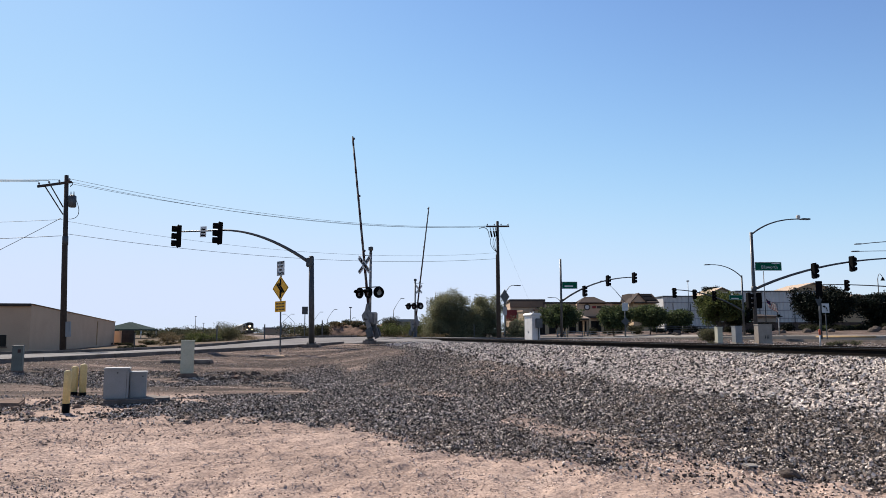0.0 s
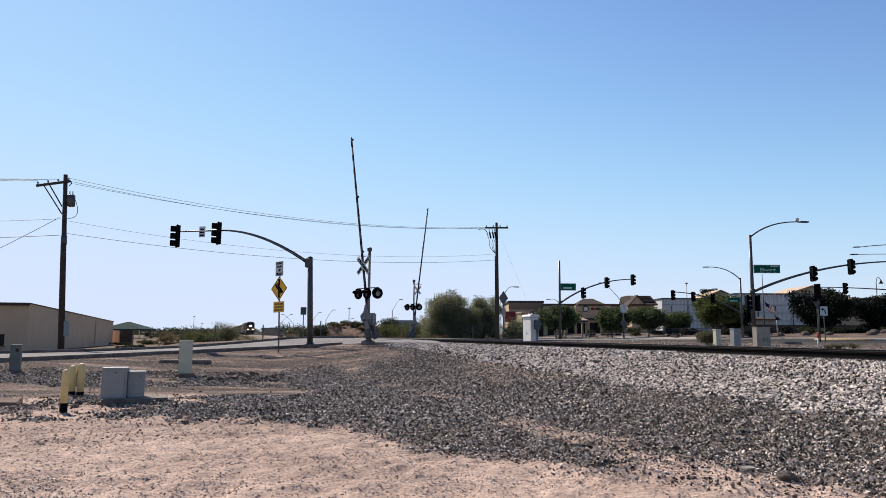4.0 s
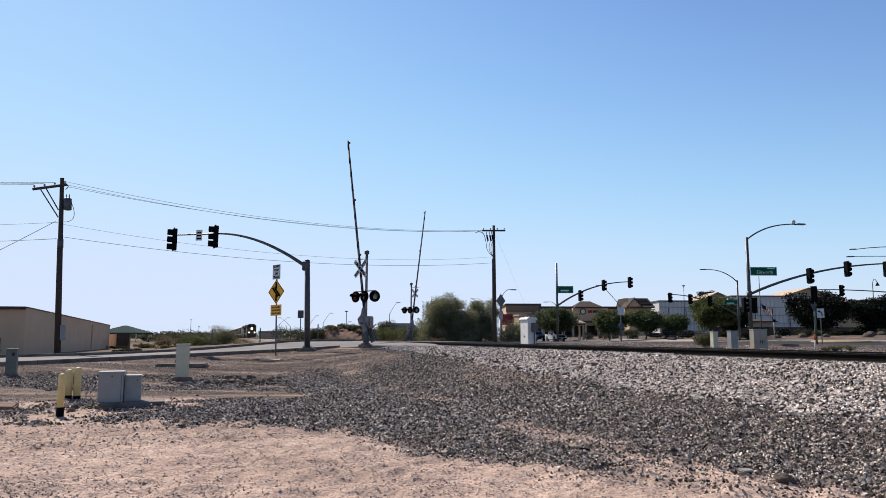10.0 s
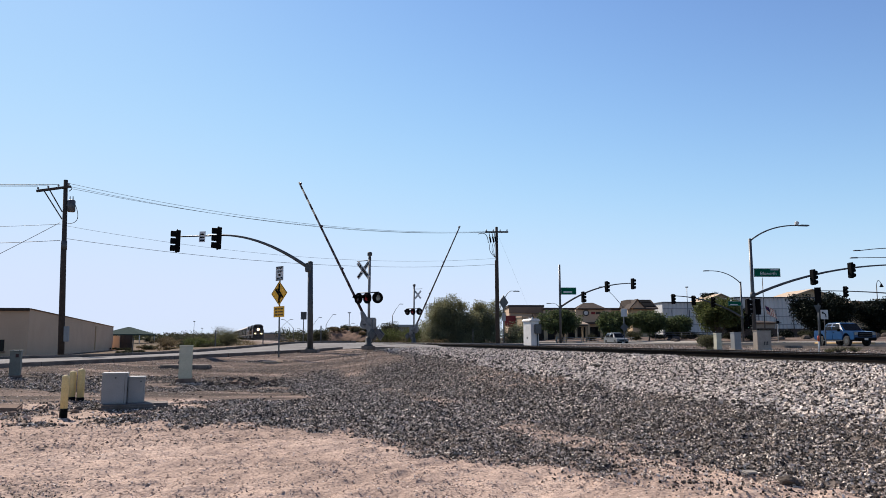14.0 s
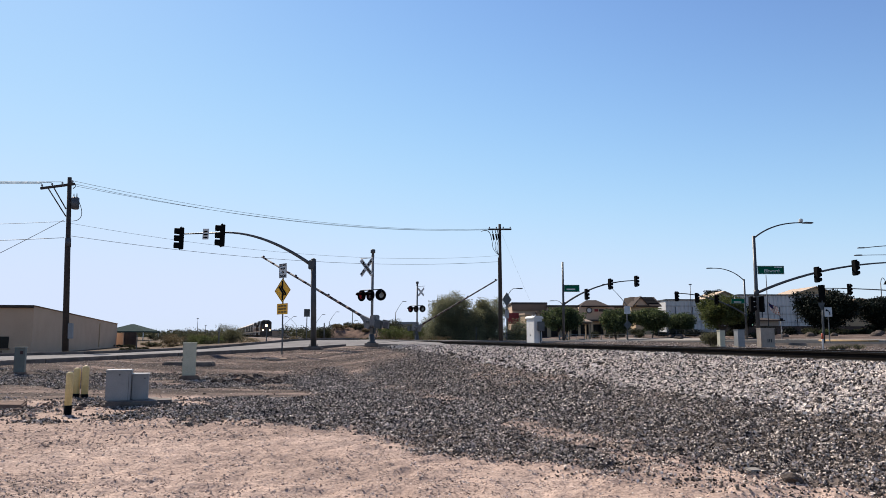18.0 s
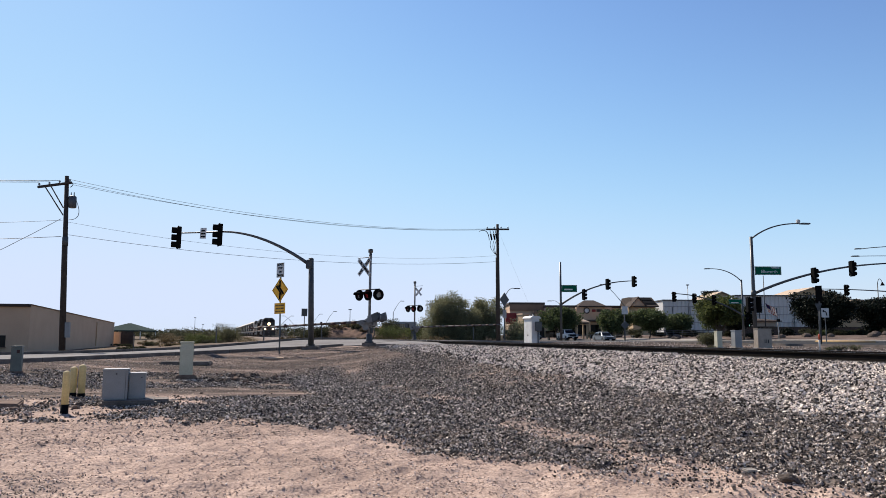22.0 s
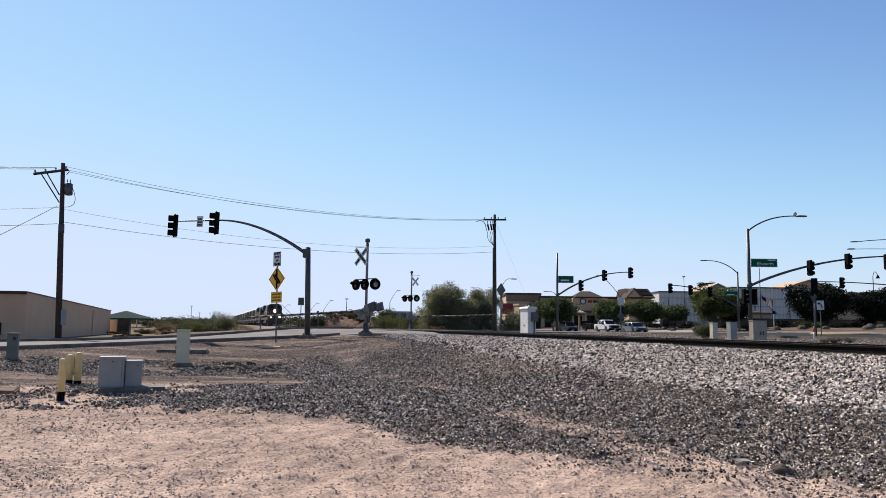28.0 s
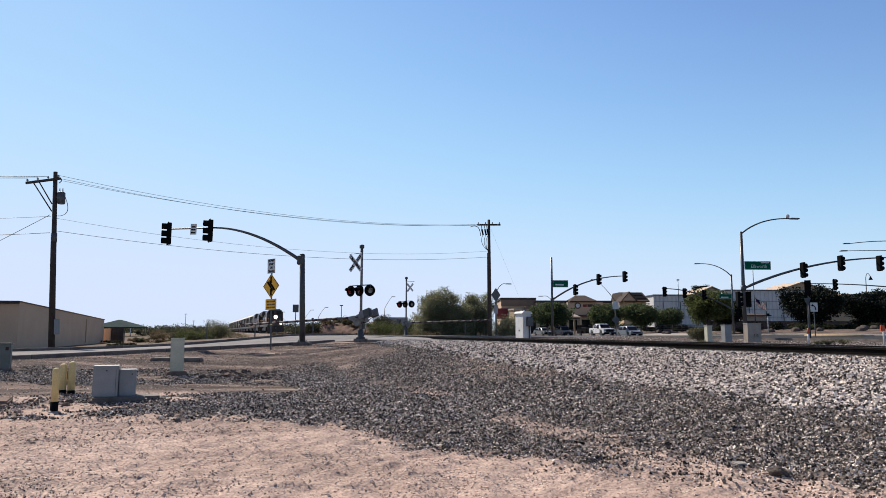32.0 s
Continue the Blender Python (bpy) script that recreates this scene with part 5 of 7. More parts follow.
part("roof_edge", tube([c0 + back_w + Vector((0, -0.15, 4.1)), c0 + Vector((0.05, -0.15, 4.1))], 0.17, 4), ROOF_BROWN, lbld, "dark brown roof edge")
part("parapet_cap", tube([c0 + Vector((0.05, 0, 4.17)), c1 + Vector((0.05, 0, 3.22))], 0.06, 4), STUCCO_DARK, lbld)
ux = (back_w).normalized()
def on_front(d, z):
    return c0 + ux * d + Vector((0, 0, z))
wm = Matrix.Translation(on_front(2.6, 0)) @ Matrix.Rotation(math.atan2(ux.y, ux.x), 4, 'Z')
wp = part("window", box(1.5, 0.12, 1.0, 0, 0, 0.5, 0.01, None, wm), GLASS_DARK, lbld, "dark window")
part("sill", box(1.7, 0.25, 0.1, 0, 0.05, 0.4, 0.01, None, wm), STUCCO_DARK, wp)
part("planter_wall", box(3.2, 0.4, 0.5, 1.0, 0.9, -0.2, 0.02, None, wm), STUCCO_DARK, lbld)
rz = math.atan2(way.y, way.x)
for d, sx, z0, h, mt, nm, lab in ((11.5, 0.9, 0.9, 1.5, BOX_GREY, "electric_panel", "grey electric panel"), (27.5, 0.15, 0.2, 2.9, STUCCO_PEACH, "pilaster", "")):
    mm = Matrix.Translation(c0 + way * d) @ Matrix.Rotation(rz, 4, 'Z')
    part(nm, box(sx, 0.16, h, 0, -0.02, z0, 0.004, None, mm), mt, lbld, lab)
low = thing("garden_wall", pose(-46.0, 101.2, ground_at(-45.6, 101.2) - 0.1), "low tan block wall beside the warehouse", "wall", "boundary walls")
part("wall", box(1.0, 0.3, 2.1, 0, 0, 0, 0.01), STUCCO, low)
part("gate_panel", box(1.7, 0.12, 2.15, 1.35, 0.05, 0.02, 0.01), ROOF_BROWN, low, "dark brown gate")

cn = thing("shade_canopy", pose(-57.0, 130, 0.7), "green fabric shade canopy on posts", "canopy")
hip_roof(cn, -3.7, 3.7, -3.6, 3.6, 1.65, 1.3, 0.0, ROOF_GREEN, 0.08)
for ax in (-3.4, 3.4):
    for ay in (-3.3, 3.3):
        part("post", tube([(ax, ay, 0), (ax, ay, 1.6)], 0.09, 8), WHITE, cn)

# shops beyond the street
shop = thing("shop_building", Matrix(), "low tan and brown stucco shops with dark cornices", "building", "buildings")
block(shop, 16.3, 24.5, 172, 186, 0.9, 9.6, STUCCO, "wall", "tan stucco wall", ROOF_BROWN)
part("parapet", box(8.4, 0.3, 1.5, 20.4, 171.8, 7.8, 0.02), STUCCO_DARK, shop, "brown parapet band")
entry = pose(19.1, 168.6, 0.9, 0, 0, TRACK_TURN)
part("entry_tower", box(1.7, 3.4, 5.7, 0, 0, 0, 0.03, None, entry), STUCCO_PEACH, shop, "peach stucco tower")
part("entry_cap", box(2.0, 3.7, 0.4, 0, 0, 5.7, 0.05, None, entry), STUCCO, shop)
part("entry_wing", box(2.6, 2.4, 4.8, 2.3, 0.6, 0, 0.03, None, entry), STUCCO, shop, "tan stucco wall")
block(shop, 24.5, 44.0, 171, 190, 0.9, 8.9, STUCCO, "wall", "tan stucco wall", ROOF_BROWN)
block(shop, 22.0, 30.0, 169.5, 171, 0.9, 7.4, STUCCO_PEACH, "wall", "peach stucco wall", STUCCO_DARK)
hip_roof(shop, 32.6, 38.4, 168.5, 176, 8.9, 1.5, 0.4, ROOF_BROWN, 0.4)
block(shop, 31.8, 40.2, 168.9, 171.2, 4.5, 8.6, STUCCO, "wall")
for k, wd in enumerate((0.9, 1.3, 0.7, 0.8)):
    part("sign_letters", box(wd, 0.1, 0.6, (35.9, 37.2, 38.4, 39.3)[k], 168.84, 7.5, 0.02), ROOF_BROWN if k else RED, shop, "dark letters too small to read")
disc = part("sign_disc", tube([(34.2, 168.9, 7.8), (34.2, 168.75, 7.8)], 0.75, 18), ROOF_BROWN, shop, "round brown sign")
part("sign_face", tube([(34.2, 168.75, 7.8), (34.2, 168.7, 7.8)], 0.5, 18), WHITE, disc, "pale round face")
part("arcade_shade", box(16, 3.2, 0.4, 36, 169.2, 5.2), ROOF_BROWN, shop, "dark arcade roof")
part("arcade_opening", box(15.5, 0.1, 3.9, 36, 170.9, 1.2), GLASS_DARK, shop, "dark shop windows")
for k in range(6):
    part("arcade_post", box(0.5, 0.5, 4.4, 28.6 + k * 3.0, 168.0, 0.9), STUCCO_PEACH, shop)
for k in range(3):
    part("door_opening", box(1.6, 0.1, 3.2, 23.4 + k * 2.6, 169.4, 1.0), GLASS_DARK, shop)
part("red_sign", box(2.6, 0.3, 2.6, 16.5, 171.6, 4.6, 0.02), RED, shop, "dark red wall panel")
tower = thing("shop_building", Matrix(), "tan stucco corner shop with gable roof and dark roof panels", "building", "buildings")
block(tower, 42.8, 47.9, 160, 172, 0.9, 8.7, STUCCO_PEACH, "wall", "tan stucco wall")
SIDE = Matrix(((0, 1, 0, 0), (1, 0, 0, 0), (0, 0, 1, 0), (0, 0, 0, 1)))
part("roof", prism([(158.9, 8.55), (164.5, 10.75), (170.5, 10.75), (173, 8.55), (173, 8.3), (158.9, 8.3)], 5.4, Matrix.Translation((45.7, 0, 0)) @ SIDE), ROOF_BROWN, tower, "brown pitched roof")
part("gable_wall", prism([(42.2, 8.6), (45.4, 8.6), (43.8, 10.3)], 1.2, pose(0, 159.6, 0)), STUCCO, tower, "pale gable wall")
gable_roof(tower, 42.2, 45.4, 158.9, 164, 8.6, 1.8, 0.3, ROOF_BROWN)
for k in range(2):
    part("roof_panel", prism([(159.8 + 2.2 * k, 9.0 + 0.87 * k), (161.6 + 2.2 * k, 9.71 + 0.87 * k), (161.6 + 2.2 * k, 9.83 + 0.87 * k), (159.8 + 2.2 * k, 9.12 + 0.87 * k)], 3.2 - 0.4 * k, Matrix.Translation((46.4, 0, 0)) @ SIDE), BLACK, tower, "dark roof panel")

gz = thing("gazebo", pose(26.0, 140, 0.95), "small open shelter with a pyramid roof", "shelter")
hip_roof(gz, -2.2, 2.2, -2, 2, 3.6, 1.1, 0.2, ROOF_TAN, 0.05)
part("eave_band", box(4.6, 4.2, 0.3, 0, 0, 3.2), ROOF_BROWN, gz)
for ax in (-2, 2):
    for ay in (-1.8, 1.8):
        part("post", box(0.3, 0.3, 3.4, ax, ay, 0), STUCCO_PEACH, gz)


def corrugated_wall(x0, x1, y, z0, z1, step=0.9, deep=0.14):
    x = x0
    bm = bmesh.new()
    front = []
    while x <= x1:
        for dx, dy in ((0, 0), (step * 0.4, 0), (step * 0.5, -deep), (step * 0.9, -deep)):
            front.append((x + dx, y + dy))
        x += step
    lo = [bm.verts.new((px, py, z0)) for px, py in front]
    hi = [bm.verts.new((px, py, z1)) for px, py in front]
    for i in range(len(front) - 1):
        bm.faces.new((lo[i], lo[i + 1], hi[i + 1], hi[i]))
    return bm


wh = thing("storage_building", Matrix(), "large white corrugated metal storage building", "building", "buildings")
for x0, x1, y0, z1 in ((59.0, 78.0, 190, 11.3), (78.0, 100.0, 189, 12.6)):
    part("cladding", corrugated_wall(x0, x1, y0 - 0.05, 0.9, z1, 1.1), CORRUGATED, wh, "white corrugated cladding")
    part("wall", box(x1 - x0, 18, z1 - 0.95, (x0 + x1) / 2, y0 + 9.2, 0.9), CORRUGATED, wh)
    part("roof", box(x1 - x0 + 0.6, 19, 0.3, (x0 + x1) / 2, y0 + 9, z1, 0.03), GALV, wh)
    for k in range(4):
        part("band", box(x1 - x0, 0.2, 0.16, (x0 + x1) / 2, y0 - 0.25, 3.4 + 2.1 * k), SILVER, wh)
for k in range(9):
    part("downpipe", tube([(61 + k * 4.6, 188.5, 0.9), (61 + k * 4.6, 188.5, 9.5)], 0.11, 6), DARK_STEEL, wh)
for cx, hw, z, rise, y, gr in ((80.5, 5.0, 12.4, 2.2, 205, 0), (107.0, 9.2, 13.0, 3.0, 205, 0), (124.0, 8.0, 10.4, 2.6, 212, 0)):
    hs = thing("house", Matrix(), "tan stucco house with a pale sunlit gable roof", "building", "houses behind the storage building")
    part("wall", prism([(cx - hw, 0.9), (cx + hw, 0.9), (cx + hw, z), (cx, z + rise), (cx - hw, z)], 14, pose(0, y + 7, 0)), STUCCO_PEACH, hs)
    gable_roof(hs, cx - hw, cx + hw, y, y + 14, z, rise, 0.8, ROOF_TAN)
ow = thing("office_block", Matrix(), "low tan building beside the storage building", "building", "buildings")
part("wall", box(4.0, 8, 4.2, 66.3, 150, 0.9), BOX_TAN, ow)
hip_roof(ow, 64.3, 68.3, 146, 154, 5.1, 0.5, 0.9, ROOF_BROWN)
part("door_opening", box(1.2, 0.1, 2.4, 66.6, 145.97, 1.0), GLASS_DARK, ow)
fl = thing("far_building", Matrix(), "long low dark-roofed building far beyond the road", "building", "far buildings")
part("wall", box(10, 10, 5.6, -16.5, 300, 0.8), BOX_TAN, fl)
part("roof", box(11, 12, 1.0, -16.5, 300, 6.4), BOX_GREY, fl)
fl2 = thing("far_building", Matrix(), "long low grey building far beyond the road", "building", "far buildings")
part("wall", box(9, 8, 2.9, -75, 320, 0.8), STUCCO, fl2)
part("roof", box(9.6, 9, 0.5, -75, 320, 3.7), BOX_GREY, fl2)

bw = thing("boundary_wall", Matrix(), "low brown block wall across the street", "wall", "boundary walls")
part("wall", box(9.5, 0.3, 1.9, 50.5, 119, 1.5, 0.02), BROKEN, bw)
part("coping", box(9.7, 0.4, 0.1, 50.5, 119, 3.4, 0.02), BROKEN, bw)
bw2 = thing("boundary_wall", Matrix(), "low brown block wall before the storage building", "wall", "boundary walls")
part("wall", box(24.0, 0.3, 2.0, 71, 128, 1.5, 0.02), BROKEN, bw2)
part("coping", box(24.2, 0.4, 0.1, 71, 128, 3.5, 0.02), BROKEN, bw2)
# flag on its pole
fp = thing("flagpole", pose(54.4, 120, 1.0), "tall thin flagpole with a hanging striped flag", "flagpole")
part("pole", tube([(0, 0, 0), (0, 0, 11.1)], [0.1, 0.06], 10), DARK_STEEL, fp)
FLAG_WHITE = leaf_mat("white_flag_cloth", (0.8, 0.8, 0.8), (0.72, 0.72, 0.72), 0.6)
FLAG_RED = leaf_mat("red_flag_cloth", (0.42, 0.03, 0.04), (0.36, 0.03, 0.035), 0.6)
FLAG_BLUE = leaf_mat("blue_flag_cloth", (0.05, 0.06, 0.18), (0.04, 0.05, 0.15), 0.6)


def flag_strip(u0, u1, v0, v1, out, bm=None):
    """A folded strip of the hanging cloth, u along the stripes and v across them, in metres."""
    bm = bm or bmesh.new()
    rows = []
    for k in range(9):
        u = u0 + (u1 - u0) * k / 8
        wave = 0.1 * math.sin(u * 4.2)
        rows.append([bm.verts.new((0.12 + 0.95 * u + 0.3 * (1.25 - v), wave + side * out, 6.5 - 0.6 * u - 1.15 * (1.25 - v) - 0.06 * math.sin(u * 3.0))) for side in (-1, 1) for v in (v0, v1)])
    for a, c in zip(rows, rows[1:]):
        for p, q in ((0, 1), (1, 3), (3, 2), (2, 0)):
            bm.faces.new((a[p], a[q], c[q], c[p]))
    bm.faces.new([rows[0][k] for k in (0, 2, 3, 1)])
    bm.faces.new([rows[-1][k] for k in (0, 1, 3, 2)])
    bmesh.ops.recalc_face_normals(bm, faces=bm.faces)
    return bm


fg = part("flag", flag_strip(0, 1.75, 0, 1.25, 0.012), FLAG_WHITE, fp, "drooping red and white striped flag")
for k in range(7):
    part("stripe", flag_strip(0, 1.74, 0.004 + k * 0.192, 0.004 + k * 0.192 + 0.094, 0.018), FLAG_RED, fg)
part("canton", flag_strip(0.01, 0.75, 0.58, 1.24, 0.024), FLAG_BLUE, fg)
hk = thing("street_lamp", pose(86.0, 140, 1.0), "tall lamp post with a hooked top", "street lamp", "street lamps")
part("post", tube([(0, 0, 0), (0, 0, 11.3)], [0.12, 0.08], 10), DARK_STEEL, hk)
part("hook", tube(arc((0, 0, 11.2), (0.3, 0, 13.2), (1.0, 0, 11.6), 10), 0.06, 8), DARK_STEEL, hk)
part("shade", tube([(1.0, 0, 11.7), (1.0, 0, 11.3), (1.0, 0, 11.0)], [0.1, 0.25, 0.42], 12), BLACK, hk)
tall = thing("floodlight_pole", pose(65.7, 190, 1.0), "slender floodlight pole behind the storage building", "street lamp", "street lamps")
part("post", tube([(0, 0, 0), (0, 0, 14.5)], [0.12, 0.08], 8), GALV, tall)
part("lamp_head", box(0.75, 0.4, 0.3, 0, 0, 14.4, 0.05), SILVER, tall)
# lamps far along the crossing road
for x, y, h, dx in ((-10.4, 150, 8.2, 1.5), (-27.6, 170, 6.6, 1.6), (-33.6, 185, 6.4, 1.7), (-43.0, 190, 6.0, 2.6), (-39.5, 190, 6.0, -2.6), (-25.4, 190, 5.0, 1.4), (0.6, 190, 5.4, -1.5)):
    street_lamp(x, y, 0.9, h - 2.5, dx, 0, 2.3, "distant grey street lamp with a slanted bracket", "distant street lamps", straight=True)
for x, y, h in ((-20.8, 160, 6.6), (-91, 262, 7.0), (-88, 262, 4.5)):
    ob = thing("distant_mast", pose(x, y, 0.9), "thin dark mast on the horizon", "mast", "distant masts")
    part("mast", tube([(0, 0, 0), (0, 0, h)], [0.12, 0.06], 8), DARK_STEEL, ob)
    part("mast_top", box(0.7, 0.3, 0.2, 0, 0, h - 0.2), DARK_STEEL, ob)
for x, y, h in ((-10.5, 62, 1.7), (-16.0, 64, 1.6), (-19.0, 60, 1.5), (3.4, 78, 1.6), (-30.2, 70, 1.7)):
    ob = thing("delineator_post", pose(x, y, ground_at(x, y)), "slim pale marker post in the dirt", "marker post", "marker posts")
    part("post", box(0.1, 0.05, h, 0, 0, -0.1, 0.01), GALV, ob)

# railings, boulders and the pavement beyond the street
for x0, x1, y in ((20.5, 34.5, 128), (36.5, 48.5, 122)):
    fe = thing("railing", Matrix(), "low pale metal railing in front of the shops" if x0 < 30 else "low dark metal railing in front of the shops", "railing", "railings")
    zf = ground_at((x0 + x1) / 2, y)
    for zz in (0.35, 0.75, 1.1):
        part("rail_bar", tube([(x0, y, zf + zz), (x1, y, zf + zz)], 0.04, 6), SILVER if x0 < 30 else DARK_STEEL, fe)
    xx = x0
    while xx <= x1:
        part("post", tube([(xx, y, zf - 0.1), (xx, y, zf + 1.15)], 0.05, 6), SILVER if x0 < 30 else DARK_STEEL, fe)
        xx += 1.5
bo_rng = random.Random(3)
for k in range(16):
    bxx, byy = bo_rng.uniform(46, 78), bo_rng.uniform(92, 104)
    bm = bmesh.new()
    bmesh.ops.create_icosphere(bm, subdivisions=2, radius=bo_rng.uniform(0.35, 0.7))
    for vv in bm.verts:
        vv.co *= 1 + 0.25 * noise.noise(vv.co * 1.7 + Vector((k, 0, 0)))
        vv.co.z *= 0.7
    solid("boulder", bm, BROKEN, pose(bxx, byy, ground_at(bxx, byy) + 0.15, 0, 0, k * 40), "rounded tan landscape boulder", "boulder", "landscape boulders")
DRIVE = [float(v) for v in range(88, 118, 3)]
ribbon("pavement", along(STREET_N1 + 0.3, SS, 1.42), along(STREET_N1 + 2.2, SS, 1.46), 0.4, CONCRETE, "pale concrete pavement along the street", "pavement")
ribbon("driveway", along(STREET_N1 + 2.25, DRIVE, 1.48), along(STREET_N1 + 6.2, DRIVE, 1.72), 0.5, CONCRETE, "pale concrete driveway across the street", "pavement")
ribbon("kerb_street", along(STREET_N1 + 0.05, SS, 1.41), along(STREET_N1 + 0.28, SS, 1.41), 0.4, CONCRETE, "pale concrete kerb along the street", "kerb")
ribbon("kerb_corner", along(STREET_N0 - 0.25, SS[2:22], 1.17), along(STREET_N0 - 0.05, SS[2:22], 1.17), 0.4, KERB, "concrete kerb on the near side of the street", "kerb")
mi = thing("median_kerb", Matrix(), "raised traffic island with yellow-painted kerb", "traffic island")
p0, p1 = from_line(60.0, 52.5), from_line(60.0, 59.5)
part("kerb", tube([(*p0, 1.28), (*from_line(60.0, 56), 1.28), (*p1, 1.28)], [0.12, 0.14, 0.12], 6), KERB_YELLOW, mi, "yellow-painted kerb")
part("infill", prism([(-3.4, 0), (3.4, 0), (3.4, 0.2), (-3.4, 0.2)], 1.4, Matrix.Translation((*from_line(60.8, 56), 1.15)) @ Matrix.Rotation(radians(90 + TRACK_TURN), 4, 'Z')), CONCRETE, mi)
ps = thing("pedestrian_signal", pose(42.4, 90, ground_at(42.4, 90)), "short grey post with a small walk signal and push button", "crossing light")
part("post", tube([(0, 0, 0), (0, 0, 2.7)], 0.06, 10), SILVER, ps)
part("signal_box", box(0.34, 0.25, 0.36, 0, -0.1, 2.35, 0.03), BLACK, ps)
part("button_box", box(0.14, 0.12, 0.3, 0, -0.08, 1.0, 0.02), SILVER, ps)

# a low bank of bare earth beyond the crossing
def bank_top(x, y):
    t = (x + 21.0) / 17.0
    a = min(max((y - 104 - 3 * math.sin(t * 5)) / 12, 0.0), 1.0)
    lift = (2.1 + 0.5 * noise.noise(Vector((x * 0.4, 0, 0)))) * math.sin(math.pi * a) ** 0.8 * max(0.0, min(1, 5 * t, 5 * (1 - t)))
    return 0.75 + lift + (0.22 * noise.noise(Vector((x * 0.9, y * 0.9, 3))) + 0.16 * noise.noise(Vector((x * 2.3, y * 2.3, 7)))) * min(1.0, lift)


bank_bm = bmesh.new()
cols = []
for i in range(69):
    t = i / 68
    ring = []
    for j in range(17):
        bx_, yy = -21.0 + 17.0 * t, 104 + 12 * j / 16 + 3 * math.sin(t * 5)
        ring.append(bank_bm.verts.new((bx_, yy, bank_top(bx_, yy))))
    cols.append(ring)
for a, c in zip(cols, cols[1:]):
    for j in range(16):
        bank_bm.faces.new((a[j], c[j], c[j + 1], a[j + 1])).smooth = True
solid("earth_bank", bank_bm, EARTH, Matrix(), "low bank of bare reddish earth beyond the road", "earth bank", "", "structure")
BANK_PLANTS = [(-20 + k * 1.05 + bo_rng.uniform(-0.4, 0.4), 110 + bo_rng.uniform(0, 4)) for k in range(16)] + [(-18.5 + k * 1.3, 106.4 + bo_rng.uniform(0, 4.4) + 3 * math.sin((2.5 + k * 1.3) / 3.4)) for k in range(10)]


# ---- plants ----
def leaves(clumps, per, spread, size, rng, flat=1.0):
    """Many small leaf blades scattered round clump centres."""
    c = np.repeat(np.array(clumps), per, 0)
    p = c + np.clip(rng.normal(0, spread, c.shape), -1.7 * spread, 1.7 * spread) * np.array([1, 1, flat])
    k = len(p)
    a = rng.normal(0, 1, (k, 3))
    a /= np.linalg.norm(a, axis=1)[:, None]
    b = np.cross(a, rng.normal(0, 1, (k, 3)))
    b /= np.linalg.norm(b, axis=1)[:, None] + 1e-9
    s = size * rng.uniform(0.6, 1.4, (k, 1))
    v = np.stack([p - a * s, p + b * s * 0.45, p + a * s, p - b * s * 0.45], 1).reshape(-1, 3)
    f = np.arange(4 * k).reshape(-1, 4)
    return v, f


def tree(name, x, y, z, height, rx, ry, trunk_h, material, label, seed, count=7000, size=0.11, clumps=46, category="tree", group="", droop=0.0, spread=None, low=0.0):
    rng = np.random.default_rng(seed)
    rnd = random.Random(seed)
    ob = thing(name, pose(x, y, z), label, category, group)
    bm = bmesh.new()
    crown_h = height - trunk_h
    pts = []
    while len(pts) < clumps:
        v = rng.uniform(-1, 1, 3)
        r = np.linalg.norm(v)
        if r > 1 or r < 0.35:
            continue
        uneven = 0.78 + 0.32 * math.sin(3.1 * v[0] + seed) * math.cos(2.3 * v[1] + 1.7 * v[2] + seed)
        zc = trunk_h + crown_h * (0.5 + 0.5 * v[2] * uneven) * 0.97
        wide = 1.0 if v[2] > -0.3 else 1.0 - low * 0.3
        pts.append((v[0] * rx * uneven * wide, v[1] * ry * uneven * wide, zc))
    if trunk_h < 0.3:
        for k in range(44):
            a, r = rng.uniform(0, 6.28), math.sqrt(rng.uniform(0.1, 1))
            pts.append((math.cos(a) * r * rx * 0.92, math.sin(a) * r * ry * 0.92, rng.uniform(0.25, 0.4 * height)))
    stems = 3 if trunk_h < height * 0.25 else 1
    for s in range(stems):
        a = rnd.uniform(0, 6.28)
        base = Vector((0.25 * math.cos(a), 0.25 * math.sin(a), -0.2)) if stems > 1 else Vector((0, 0, -0.2))
        fork = Vector((base.x * 3 + rnd.uniform(-0.3, 0.3), base.y * 3, max(trunk_h, height * 0.22)))
        tube([base, base.lerp(fork, 0.5) + Vector((rnd.uniform(-0.1, 0.1), 0, 0)), fork], [0.035 * height * 0.75, 0.028 * height * 0.75, 0.022 * height * 0.75], 8, bm)
        for k in range(7):
            tip = Vector(pts[(s * 7 + k) % len(pts)])
            mid = fork.lerp(tip, 0.5) + Vector((rnd.uniform(-0.3, 0.3), rnd.uniform(-0.3, 0.3), 0.1 * height * 0.3))
            tube([fork, mid, tip], [0.017 * height * 0.75, 0.01 * height * 0.75, 0.02], 6, bm)
    part("trunk", bm, BARK, ob, "brown trunk and limbs")
    v, f = leaves(pts, count // len(pts), spread or 0.2 * min(rx, crown_h), size, rng, 0.8)
    v[:, 2] = np.maximum(v[:, 2], 0.05)
    me = soup("crown", v.tolist(), f.tolist(), material)
    cr = new("crown", me)
    cr.parent = ob
    return ob


